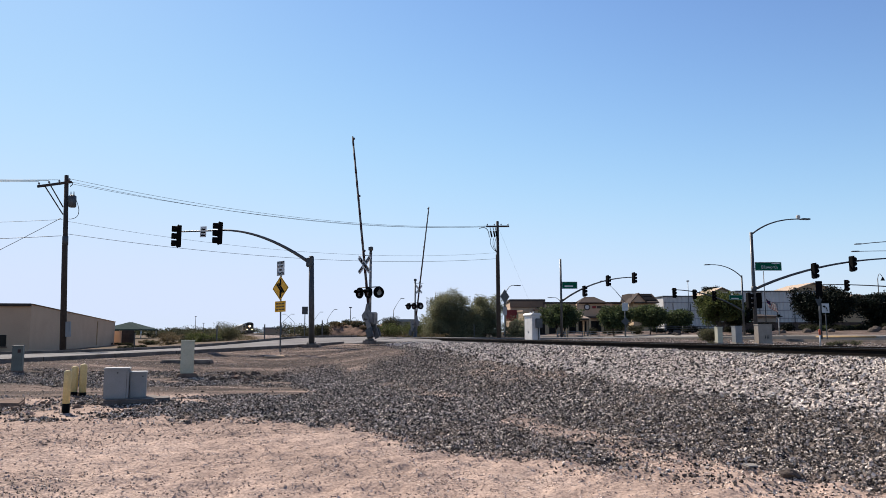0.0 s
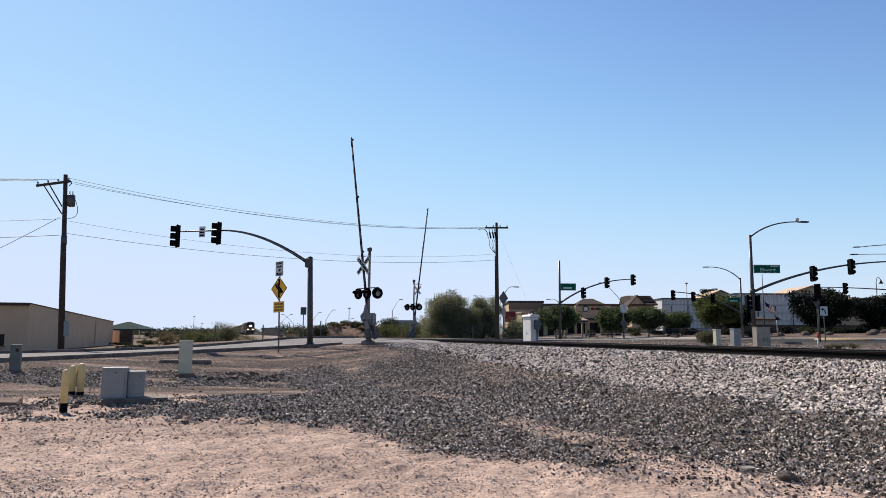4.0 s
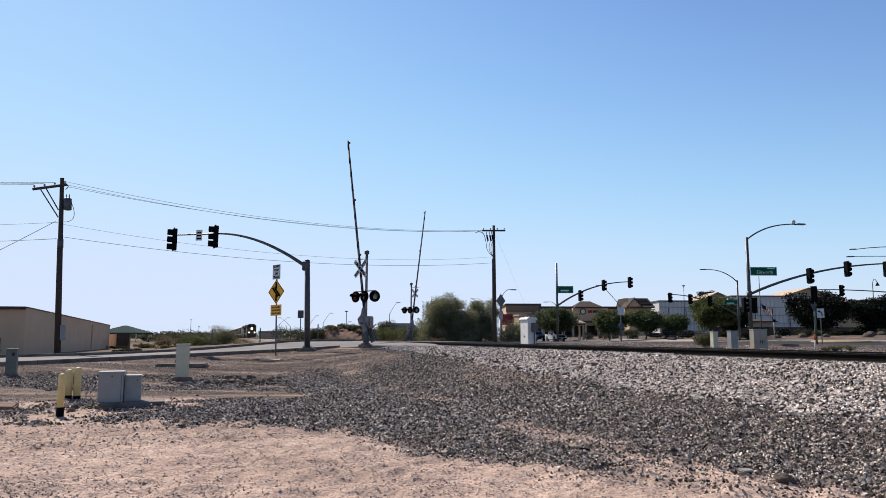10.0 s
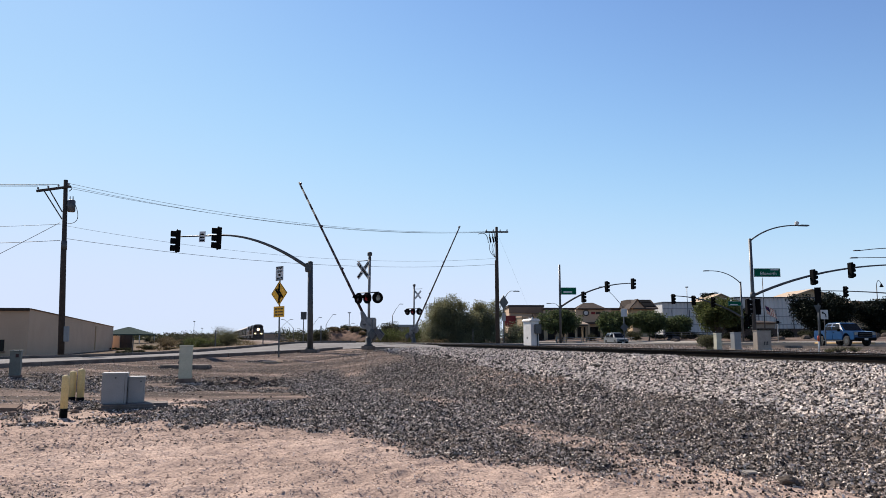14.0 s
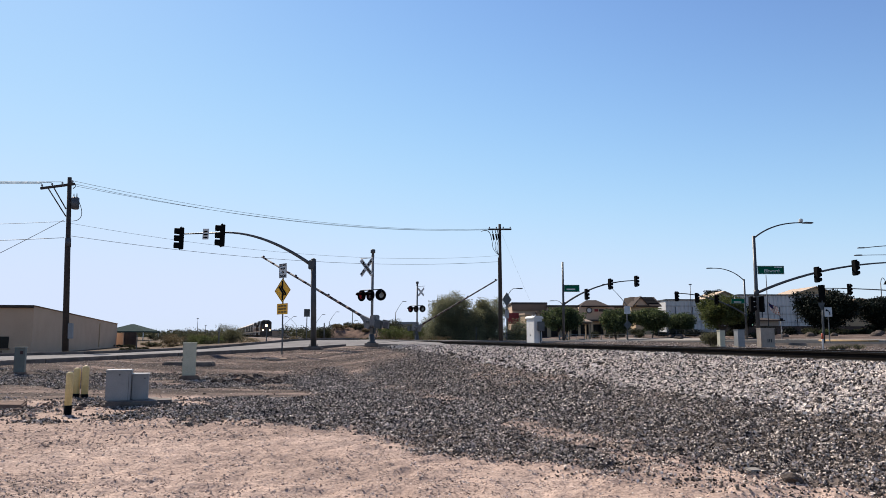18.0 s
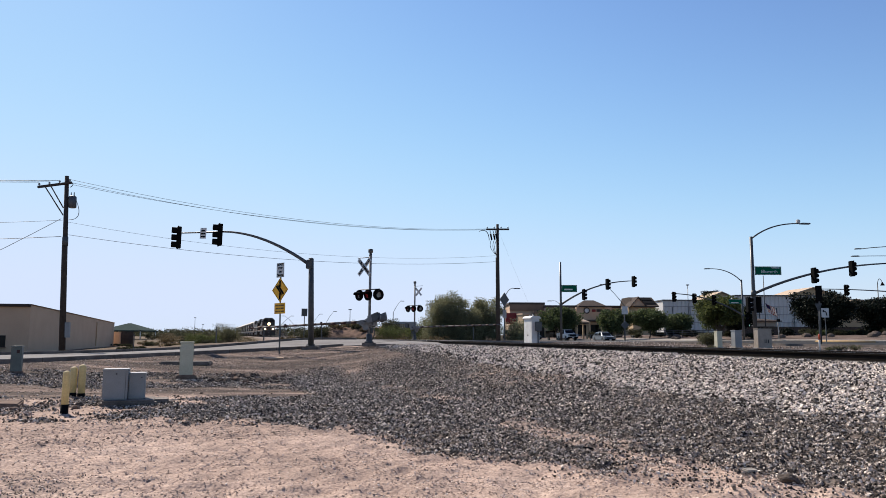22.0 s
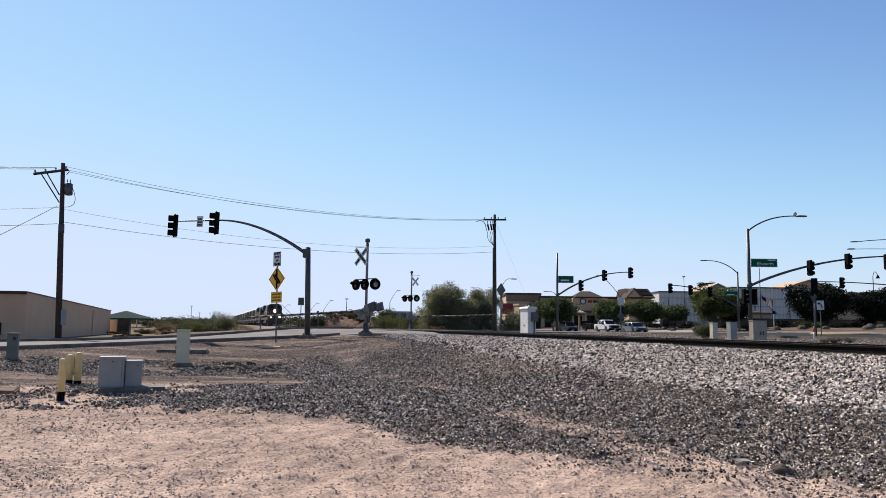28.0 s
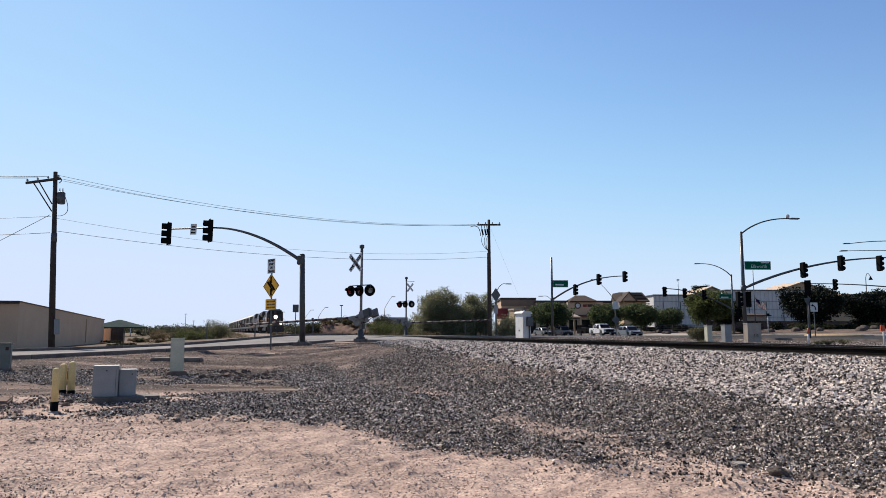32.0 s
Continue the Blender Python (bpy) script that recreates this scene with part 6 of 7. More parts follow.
def shrub(x, y, h, w, material, label, seed, count=1500, size=0.07, name="shrub", group="desert shrubs", z=None):
    rng = np.random.default_rng(seed)
    z = ground_at(x, y) if z is None else z
    ob = thing(name, pose(x, y, z), label, "shrub", group)
    bm = bmesh.new()
    pts = []
    for k in range(14):
        a, r = rng.uniform(0, 6.28), math.sqrt(rng.uniform(0, 1))
        top = Vector((math.cos(a) * r * w * 0.42, math.sin(a) * r * w * 0.42, h * (0.35 + 0.5 * rng.uniform(0, 1) * (1.1 - r * 0.5))))
        tube([(0, 0, -0.1), top * 0.5 + Vector((0, 0, 0.05)), top], [0.03, 0.02, 0.008], 5, bm)
        pts.append(tuple(top))
    part("stem_cluster", bm, BARK, ob)
    v, f = leaves(pts, count // 14, 0.15 * min(w, h * 1.5), size, rng, 0.8)
    v[:, 2] = np.maximum(v[:, 2], 0.02)
    cr = new("crown", soup("crown", v.tolist(), f.tolist(), material))
    cr.parent = ob
    return ob


tree("mesquite_tree", 0.1, 85, 0.95, 6.35, 2.75, 2.6, 0.25, LEAF_MESQUITE, "wide grey-green mesquite tree with low branches", 3, 52000, 0.075, 120, group="mesquite trees", spread=0.36)
tree("mesquite_tree", 4.9, 87, 0.95, 6.45, 2.6, 2.6, 0.25, LEAF_MESQUITE, "wide grey-green mesquite tree with low branches", 8, 48000, 0.075, 110, group="mesquite trees", spread=0.36)
tree("mesquite_tree", 2.5, 84.5, 0.95, 4.4, 2.2, 1.9, 0.2, LEAF_MESQUITE, "low grey-green mesquite between two taller ones", 19, 25000, 0.075, 70, group="mesquite trees", spread=0.38)
tree("mesquite_tree", -2.2, 88, 0.95, 2.6, 1.8, 1.8, 0.1, LEAF_MESQUITE, "low grey-green mesquite bush", 9, 5000, 0.1, 30, group="mesquite trees", spread=0.4)
tree("mesquite_tree", 8.6, 84, 0.95, 2.8, 1.5, 1.5, 0.1, LEAF_MESQUITE, "low grey-green mesquite bush beside the pole", 12, 4500, 0.1, 30, group="mesquite trees", spread=0.4)
for x, y, h, rx, th, mt, sd, lab in ((21.2, 130, 6.7, 4.2, 1.6, LEAF_GREEN, 21, "round green street tree"), (30.0, 125, 5.4, 2.9, 1.8, LEAF_GREEN, 22, "round green street tree"),
                                     (36.2, 125, 5.2, 3.1, 1.8, LEAF_GREEN, 23, "round green street tree"), (42.8, 130, 4.0, 2.3, 1.0, LEAF_GREEN, 24, "small green street tree"),
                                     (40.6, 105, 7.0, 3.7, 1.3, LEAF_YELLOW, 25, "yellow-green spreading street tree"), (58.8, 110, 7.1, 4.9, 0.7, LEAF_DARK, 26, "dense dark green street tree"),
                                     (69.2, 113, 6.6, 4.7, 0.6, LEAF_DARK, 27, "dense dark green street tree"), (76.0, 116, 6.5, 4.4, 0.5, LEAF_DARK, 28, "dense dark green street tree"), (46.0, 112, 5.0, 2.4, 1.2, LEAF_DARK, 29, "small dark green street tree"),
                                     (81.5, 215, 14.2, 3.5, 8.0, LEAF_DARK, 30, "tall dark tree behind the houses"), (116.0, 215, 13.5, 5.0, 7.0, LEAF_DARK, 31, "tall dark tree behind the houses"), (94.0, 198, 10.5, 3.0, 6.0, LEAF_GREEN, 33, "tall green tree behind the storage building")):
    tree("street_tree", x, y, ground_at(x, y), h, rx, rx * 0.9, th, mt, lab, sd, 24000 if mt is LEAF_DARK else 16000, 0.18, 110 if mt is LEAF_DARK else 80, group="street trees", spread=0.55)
shrub(19.2, 51.5, 1.12, 1.35, LEAF_OLIVE, "rounded grey-green bush beside the cabinets", 41, 2600, 0.06, "bush")
for k, (x, y, h) in enumerate(((22.2, 40.0, 0.35), (21.2, 39.2, 0.22), (24.0, 41.5, 0.3), (15.8, 42.0, 0.25))):
    shrub(x, y, h, h * 2.6, LEAF_OLIVE, "small grey-green weed in the gravel", 60 + k, 420, 0.035, "weed", "weeds in the gravel")
rs = random.Random(5)
# brush on the far side of the crossing road
for k in range(46):
    px = rs.uniform(-0.46, -0.305)
    y = rs.uniform(72, 160)
    x = px * y
    if x < -36 - (y - 62) * 0.27 + 1.5:
        continue
    u, w = to_road(x, y)
    if w < ROAD_W + 2.5 or to_line(x, y)[0] > 8:
        continue
    dry = rs.random() < 0.25
    shrub(x, y, rs.uniform(0.35, 0.8) * y / 95, rs.uniform(1.8, 3.8), LEAF_DRY if dry else LEAF_BRUSH, "dry brown desert shrub" if dry else "low green desert shrub", 100 + k, 1700, 0.065)
for k, (x, y, h, w, mt) in enumerate(((-25.3, 84, 3.0, 3.2, LEAF_OLIVE), (-24.6, 82, 2.2, 2.4, LEAF_OLIVE), (-28.0, 85, 0.9, 3.0, LEAF_BRUSH), (-31.0, 88, 0.8, 3.2, LEAF_BRUSH), (-13.4, 80, 1.5, 2.2, LEAF_BRUSH), (-15.0, 82, 1.2, 2.6, LEAF_BRUSH), (-18.5, 84, 0.6, 2.8, LEAF_BRUSH),
                                        (-6.2, 84, 1.7, 3.6, LEAF_YELLOW), (-4.2, 82, 1.9, 3.2, LEAF_YELLOW), (-7.2, 98, 3.2, 2.6, LEAF_BRUSH), (-27.6, 80, 1.45, 3.0, LEAF_YELLOW), (-25.7, 78, 1.2, 2.8, LEAF_YELLOW), (-8.2, 90, 0.5, 2.6, LEAF_DRY), (-10.4, 92, 0.4, 2.8, LEAF_DRY), (-13.6, 96, 0.45, 3.2, LEAF_DRY), (-21, 98, 0.6, 3.2, LEAF_DRY), (-6.5, 100, 0.9, 3.4, LEAF_DRY))):
    shrub(x, y, h, w, mt, "dry brown desert shrub" if mt is LEAF_DRY else "green desert shrub beyond the road", 200 + k, 4200, 0.062)
for k in range(20):
    x, y = bo_rng.uniform(44, 84), bo_rng.uniform(103, 109)
    shrub(x, y, bo_rng.uniform(0.5, 0.9), bo_rng.uniform(1.2, 2.0), LEAF_BRUSH if k % 4 else LEAF_GREEN, "low green shrub under the street trees", 500 + k, 1100, 0.1, group="planted shrubs")
# dark shrubs added to fill the shaded zone below the tree crowns
for k in range(20):
    x, y = bo_rng.uniform(46, 80), bo_rng.uniform(111, 117)
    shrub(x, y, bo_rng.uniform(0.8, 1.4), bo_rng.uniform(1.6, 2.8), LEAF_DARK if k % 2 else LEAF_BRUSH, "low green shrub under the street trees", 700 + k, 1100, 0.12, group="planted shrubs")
for k in range(26):
    x, y = bo_rng.uniform(15, 50), bo_rng.uniform(122, 146)
    if to_line(x, y)[0] < STREET_N1 + 4:
        continue
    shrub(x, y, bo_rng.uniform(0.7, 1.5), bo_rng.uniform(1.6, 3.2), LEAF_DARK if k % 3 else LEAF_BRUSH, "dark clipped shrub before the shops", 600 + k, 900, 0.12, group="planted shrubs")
for k in range(18):
    bxx, byy = bo_rng.uniform(30, 50), bo_rng.uniform(112, 126)
    if to_line(bxx, byy)[0] < STREET_N1 + 4:
        continue
    bm = bmesh.new()
    bmesh.ops.create_icosphere(bm, subdivisions=2, radius=bo_rng.uniform(0.35, 0.8))
    for vv in bm.verts:
        vv.co *= 1 + 0.25 * noise.noise(vv.co * 1.7 + Vector((k, 4, 0)))
        vv.co.z *= 0.7
    solid("boulder", bm, BROKEN, pose(bxx, byy, ground_at(bxx, byy) + 0.15, 0, 0, k * 40), "rounded tan landscape boulder", "boulder", "landscape boulders")
for k, (x, y) in enumerate(BANK_PLANTS):
    shrub(x, y, bo_rng.uniform(0.5, 1.0), bo_rng.uniform(1.0, 2.0), (LEAF_DRY, LEAF_BRUSH, LEAF_BRUSH)[k % 3], "dry brown desert shrub" if k % 3 == 0 else "low green desert shrub", 400 + k, 900, 0.08, z=bank_top(x, y))
# woods along the horizon
rng = np.random.default_rng(77)
pts = []
for k in range(900):
    y = rng.uniform(230, 420)
    ang = rng.uniform(-0.5, 0.02)
    x = ang * y
    n_, s_ = to_line(x, y)
    if abs(n_ - TRACK_N) < 12:
        continue
    pts.append((x, y, 0.9 + rng.uniform(0.2, 2.6) * rng.uniform(0.3, 1.0) * (1.0 + 0.75 * float(soft(ang, -0.3, -0.24)))))
for k in range(260):
    y = rng.uniform(715, 790)
    pts.append((rng.uniform(-0.36, -0.2) * y, y, 1.5 + rng.uniform(0, 7.5) * rng.uniform(0.4, 1.0)))
v, f = leaves(pts, 84, 1.3, 0.32, rng, 0.5)
v[:, 2] = np.maximum(v[:, 2], 0.8)
tagged(new("far_woods", soup("far_woods", v.tolist(), f.tolist(), LEAF_BRUSH)), "low dark brush and trees along the horizon", "trees", kind="stuff")
pts = []
for k in range(500):
    y = rng.uniform(75, 230)
    x = y * rng.uniform(-0.4, 0.0)
    n_, s_ = to_line(x, y)
    u_, w_ = to_road(x, y)
    if w_ < ROAD_W + 4 or abs(n_ - TRACK_N) < 6 or x < -36 - (y - 62) * 0.27 + 2:
        continue
    pts.append((x, y, ground_at(x, y) + 0.15))
v, f = leaves(pts, 60, 0.45, 0.1, rng, 0.4)
tagged(new("dry_grass", soup("dry_grass", v.tolist(), f.tolist(), LEAF_DRY)), "tufts of dry straw-coloured grass and weeds", "grass", kind="stuff")


# ---- vehicles ----
def wheel(parent, x, y, r, wd):
    w = part("wheel", tube([(x - wd / 2, y, r), (x - wd / 2 + 0.03, y, r), (x + wd / 2 - 0.03, y, r), (x + wd / 2, y, r)], [r * 0.93, r, r, r * 0.93], 22), RUBBER, parent, "black tyre")
    part("rim", tube([(x - wd / 2 - 0.012, y, r), (x + wd / 2 + 0.012, y, r)], r * 0.5, 16), DARK_STEEL, w, "dark metal rim")
    return w


def shell(sections, bm=None):
    """A closed hull through cross-sections (y, half width low, half width high, z low, z high)."""
    bm = bm or bmesh.new()
    rings = []
    for y, wl_, wh_, z0, z1 in sections:
        zm = z0 + (z1 - z0) * 0.55
        rings.append([bm.verts.new(v) for v in ((-wl_ * 0.92, y, z0), (-wl_, y, z0 + (zm - z0) * 0.4), (-wl_, y, zm), (-wh_, y, z1 - 0.03), (-wh_ * 0.9, y, z1), (wh_ * 0.9, y, z1), (wh_, y, z1 - 0.03), (wl_, y, zm), (wl_, y, z0 + (zm - z0) * 0.4), (wl_ * 0.92, y, z0))])
    for a, b in zip(rings, rings[1:]):
        for k in range(10):
            bm.faces.new((a[k], a[(k + 1) % 10], b[(k + 1) % 10], b[k])).smooth = True
    bm.faces.new(rings[0])
    bm.faces.new(rings[-1][::-1])
    bmesh.ops.recalc_face_normals(bm, faces=bm.faces)
    return bm


def side_glass(ob, sx, low, high, steps):
    """A side window that follows the cab's lean; steps are heights and half widths."""
    bm = bmesh.new()
    rows = []
    for k, (z, x) in enumerate(steps):
        f = k / (len(steps) - 1)
        y0, y1 = low[0] + (high[0] - low[0]) * f, low[1] + (high[1] - low[1]) * f
        rows.append([bm.verts.new(v) for v in ((sx * x, y0, z), (sx * x, y1, z), (sx * (x - 0.05), y1, z), (sx * (x - 0.05), y0, z))])
    for a, b in zip(rows, rows[1:]):
        for k in range(4):
            bm.faces.new((a[k], a[(k + 1) % 4], b[(k + 1) % 4], b[k]))
    bm.faces.new(rows[0])
    bm.faces.new(rows[-1])
    bmesh.ops.recalc_face_normals(bm, faces=bm.faces)
    part("side_window", bm, GLASS_DARK, ob, "dark side window")


def car_paint(name, c):
    m = mat(name, c, 0.3, tuple(v * 0.93 for v in c), scale=1.5, spec=0.3)
    m.node_tree.nodes["Principled BSDF"].inputs["Coat Weight"].default_value = 0.25
    return m


PAINT_WHITE = car_paint("white_car_paint", (0.88, 0.88, 0.86))
PAINT_BLUE = car_paint("blue_car_paint", (0.003, 0.055, 0.17))
PAINT_SILVER = car_paint("silver_car_paint", (0.25, 0.262, 0.262))
LOCO_LOAD = mat("dark_tarpaulin", (0.03, 0.03, 0.032), 0.8, (0.045, 0.043, 0.04), scale=3)
PAINT_DARK = car_paint("dark_car_paint", (0.045, 0.047, 0.05))
PAINT_GREY = car_paint("grey_car_paint", (0.2, 0.23, 0.25))


ACROSS = Matrix(((0, 1, 0, 0), (1, 0, 0, 0), (0, 0, 1, 0), (0, 0, 0, 1)))


def lower_body(ob, paint, top, sill, ends, axles, arch, width):
    """A body pressed from its side outline, with open wheel arches over a dark underside."""
    ring = [(ends[1], sill + 0.12), *top[::-1], (ends[0], sill + 0.12), (ends[0] + 0.1, sill)]
    for y in axles:
        ring += [(y + arch * math.cos(a), sill + (arch + 0.04) * math.sin(a)) for a in (math.pi * (1 - i / 10) for i in range(11))]
    ring.append((ends[1] - 0.1, sill))
    part("body", prism(ring, width, ACROSS, None, 0.025), paint, ob)
    part("underside", box(width - 0.5, ends[1] - ends[0] - 0.5, 0.42, 0, (ends[0] + ends[1]) / 2, sill - 0.08), BLACK, ob, "dark underside")


def front_parts(ob, y, w, z, grille_h, lamp_z):
    grille = part("grille", box(w * 1.3, 0.05, grille_h, 0, y, z, 0.02), BLACK, ob, "black grille")
    for k in range(2):
        part("grille_bar", box(w * 1.22, 0.03, 0.03, 0, y - 0.025, z + grille_h * (0.3 + 0.35 * k)), DARK_STEEL, grille)
    bumper = part("bumper", box(w * 1.96, 0.2, 0.26, 0, y + 0.0, z - 0.31, 0.05), BLACK, ob, "dark bumper")
    part("number_plate", box(0.32, 0.012, 0.16, 0, y - 0.107, z - 0.27), WHITE, bumper)
    for sx in (-1, 1):
        part("headlight", box(w * 0.3, 0.1, 0.22, sx * w * 0.8, y + 0.03, lamp_z, 0.03), LENS_CLEAR, ob, "clear headlight")
        part("mirror", box(0.24, 0.12, 0.22, sx * (w + 0.14), y + 1.75, 1.22, 0.03), BLACK, ob)


def pickup(paint, label):
    """A crew-cab pickup, nose towards -y."""
    ob = thing("pickup_truck", Matrix(), label, "pickup truck", "vehicles on the street")
    lower_body(ob, paint, [(-2.8, 0.75), (-2.78, 1.1), (-2.66, 1.19), (-1.35, 1.28), (1.1, 1.3), (2.45, 1.33), (2.53, 1.25)], 0.52, (-2.8, 2.55), (-1.78, 1.6), 0.5, 1.96)
    cab = part("cab", shell([(-1.42, 0.94, 0.86, 1.2, 1.3), (-0.72, 0.94, 0.74, 1.2, 1.93), (-0.3, 0.94, 0.75, 1.2, 1.98), (0.75, 0.94, 0.75, 1.2, 1.97), (1.0, 0.94, 0.77, 1.2, 1.88), (1.15, 0.94, 0.86, 1.2, 1.3)]), paint, ob)
    cab.data.shade_flat()
    part("windshield", prism([(-1.36, 1.34), (-0.8, 1.88), (-0.74, 1.88), (-1.3, 1.34)], 1.46, Matrix(((0, 1, 0, 0), (1, 0, 0, -0.07), (0, 0, 1, 0), (0, 0, 0, 1)))), GLASS_DARK, ob, "dark windshield")
    for sx in (-1, 1):
        for y0, y1 in ((-0.85, -0.02), (0.08, 0.85)):
            side_glass(ob, sx, (y0 - 0.2 if y0 < -0.5 else y0, y1), (y0 + 0.12, y1), ((1.36, 0.955), (1.6, 0.95), (1.86, 0.82)))
        for y in (-0.02, 0.98):
            part("door_seam", box(0.012, 0.018, 0.72, sx * 0.984, y, 0.58), BLACK, ob)
        for y in (-0.2, 0.8):
            part("door_handle", box(0.03, 0.18, 0.035, sx * 0.99, y, 1.12, 0.008), BLACK, ob)
        part("side_step", box(0.16, 2.6, 0.07, sx * 0.96, -0.1, 0.4, 0.02), DARK_STEEL, ob, "dark side step")
        part("tail_light", box(0.08, 0.06, 0.4, sx * 0.9, 2.54, 0.85, 0.01), RED, ob)
    # a black sheet on the closed body stands in for shade inside the bed
    part("bed_shade_sheet", box(1.6, 1.2, 0.02, 0, 1.82, 1.325), BLACK, ob, "black sheet standing in for the shaded cargo bed")
    front_parts(ob, -2.82, 0.97, 0.76, 0.4, 0.92)
    for x in (-0.84, 0.84):
        for y in (-1.78, 1.6):
            wheel(ob, x, y, 0.42, 0.28)
    return ob


def wagon(paint, label, tall=1.7, length=4.6, category="car", name="car"):
    """A car or sport-utility, nose towards -y."""
    ob = thing(name, Matrix(), label, category, "vehicles on the street")
    L = length / 2
    h = tall
    belt = 0.98 if h > 1.6 else 0.92
    lower_body(ob, paint, [(-L, 0.6), (-L + 0.04, belt - 0.2), (-L + 0.3, belt - 0.1), (-L + 1.25, belt), (L - 0.25, belt + 0.04), (L - 0.02, belt - 0.1)], 0.3, (-L, L), (-L + 0.85, L - 0.85), 0.37, 1.8)
    cabin = part("cabin", shell([(-L + 1.05, 0.85, 0.8, belt - 0.1, belt), (-L + 1.85, 0.86, 0.63, belt - 0.1, h - 0.05), (-0.0, 0.86, 0.65, belt - 0.1, h), (L - 0.8, 0.86, 0.64, belt - 0.1, h - 0.06), (L - 0.12, 0.85, 0.76, belt - 0.1, belt + 0.02)]), paint, ob)
    cabin.data.shade_flat()
    part("windshield", prism([(-L + 1.16, belt + 0.05), (-L + 1.75, h - 0.13), (-L + 1.82, h - 0.13), (-L + 1.24, belt + 0.05)], 1.24, Matrix(((0, 1, 0, 0), (1, 0, 0, -0.08), (0, 0, 1, 0), (0, 0, 0, 1)))), GLASS_DARK, ob, "dark windshield")
    for sx in (-1, 1):
        for y0, y1 in ((-L + 1.5, 0.1), (0.18, L - 0.75)):
            side_glass(ob, sx, (y0, y1), (y0 + 0.3, y1 - 0.12), ((belt + 0.04, 0.868), (belt + (h - belt) * 0.5, 0.868), (h - 0.12, 0.715)))
        for y in (0.14, L - 1.3):
            part("door_handle", box(0.03, 0.16, 0.03, sx * 0.905, y - 0.2, belt - 0.12, 0.008), BLACK, ob)
        part("tail_light", box(0.2, 0.06, 0.2, sx * 0.66, L, 0.66, 0.01), RED, ob)
    front_parts(ob, -L, 0.85, 0.5, 0.2, 0.62)
    for x in (-0.78, 0.78):
        for y in (-L + 0.85, L - 0.85):
            wheel(ob, x, y, 0.33, 0.22)
    return ob


white_truck = pickup(PAINT_WHITE, "white crew-cab pickup truck driving along the street")
blue_truck = pickup(PAINT_BLUE, "blue crew-cab pickup truck driving along the street")
silver_suv = wagon(PAINT_SILVER, "silver sport-utility car driving along the street", 1.75, 4.8, "car", "sport_utility_car")
grey_car = wagon(PAINT_GREY, "grey car waiting at the crossing street", 1.55, 4.7)
white_truck_b = pickup(PAINT_WHITE, "white pickup truck waiting at the lights")
silver_car = wagon(PAINT_SILVER, "silver car waiting behind the pickup truck", 1.5, 4.7)
dark_car = wagon(PAINT_DARK, "dark sport-utility car waiting behind the trailer", 1.75, 4.6, "car", "sport_utility_car")

trailer = thing("utility_trailer", Matrix(), "black open utility trailer hitched behind the white pickup truck", "trailer", "vehicles on the street")
part("deck", box(2.0, 3.6, 0.14, 0, 0.2, 0.55, 0.02), BLACK, trailer)
part("tongue", tube([(0, -1.6, 0.6), (0, -2.7, 0.6)], 0.06, 8), BLACK, trailer)
for sx in (-1, 1):
    part("side_board", box(0.05, 3.6, 0.55, sx * 0.98, 0.2, 0.69, 0.01), BLACK, trailer)
    for z in (1.35, 1.8):
        part("top_rail", tube([(sx * 0.98, -1.6, z), (sx * 0.98, 2.0, z)], 0.04, 6), BLACK, trailer)
    for k in range(5):
        part("stake", tube([(sx * 0.98, -1.6 + 0.9 * k, 0.6), (sx * 0.98, -1.6 + 0.9 * k, 1.8)], 0.04, 6), BLACK, trailer)
    part("fender", prism([(-0.85, 0.55), (0.85, 0.55), (0.6, 0.85), (-0.6, 0.85)], 0.28, pose(sx * 1.14, 0.3, 0, 0, 0, 90)), BLACK, trailer)
    wheel(trailer, sx * 1.14, 0.3, 0.34, 0.22)
part("ramp_gate", box(1.95, 0.05, 1.2, 0, 2.02, 0.62, 0.01), BLACK, trailer, "raised mesh ramp gate")
part("load", box(1.5, 2.4, 0.75, 0, 0.0, 0.69, 0.06), LOCO_LOAD, trailer, "dark covered load")


# ---- the train ----
LOCO_DARK = mat("dark_locomotive_paint", (0.04, 0.025, 0.019), 0.45, (0.02, 0.014, 0.012), scale=1.5)
LOCO_GREY = mat("grimy_grey_paint", (0.08, 0.075, 0.07), 0.55, (0.05, 0.048, 0.045), scale=1.2)
LOCO_YELLOW = mat("grimy_yellow_paint", (0.3, 0.15, 0.05), 0.6, (0.17, 0.09, 0.04), scale=1.2)
CAR_GREY = mat("pale_hopper_paint", (0.85, 0.8, 0.73), 0.7, (0.62, 0.58, 0.52), scale=0.8)


def bogie(ob, y):
    b = part("bogie", box(2.3, 3.6, 0.5, 0, y, 0.4, 0.06), LOCO_DARK, ob, "dark wheel truck")
    for dy in (-1.35, 0, 1.35):
        for sx in (-0.72, 0.72):
            part("train_wheel", tube([(sx - 0.07, y + dy, 0.5), (sx + 0.07, y + dy, 0.5)], 0.5, 18), STEEL_RAIL, b)
    return b


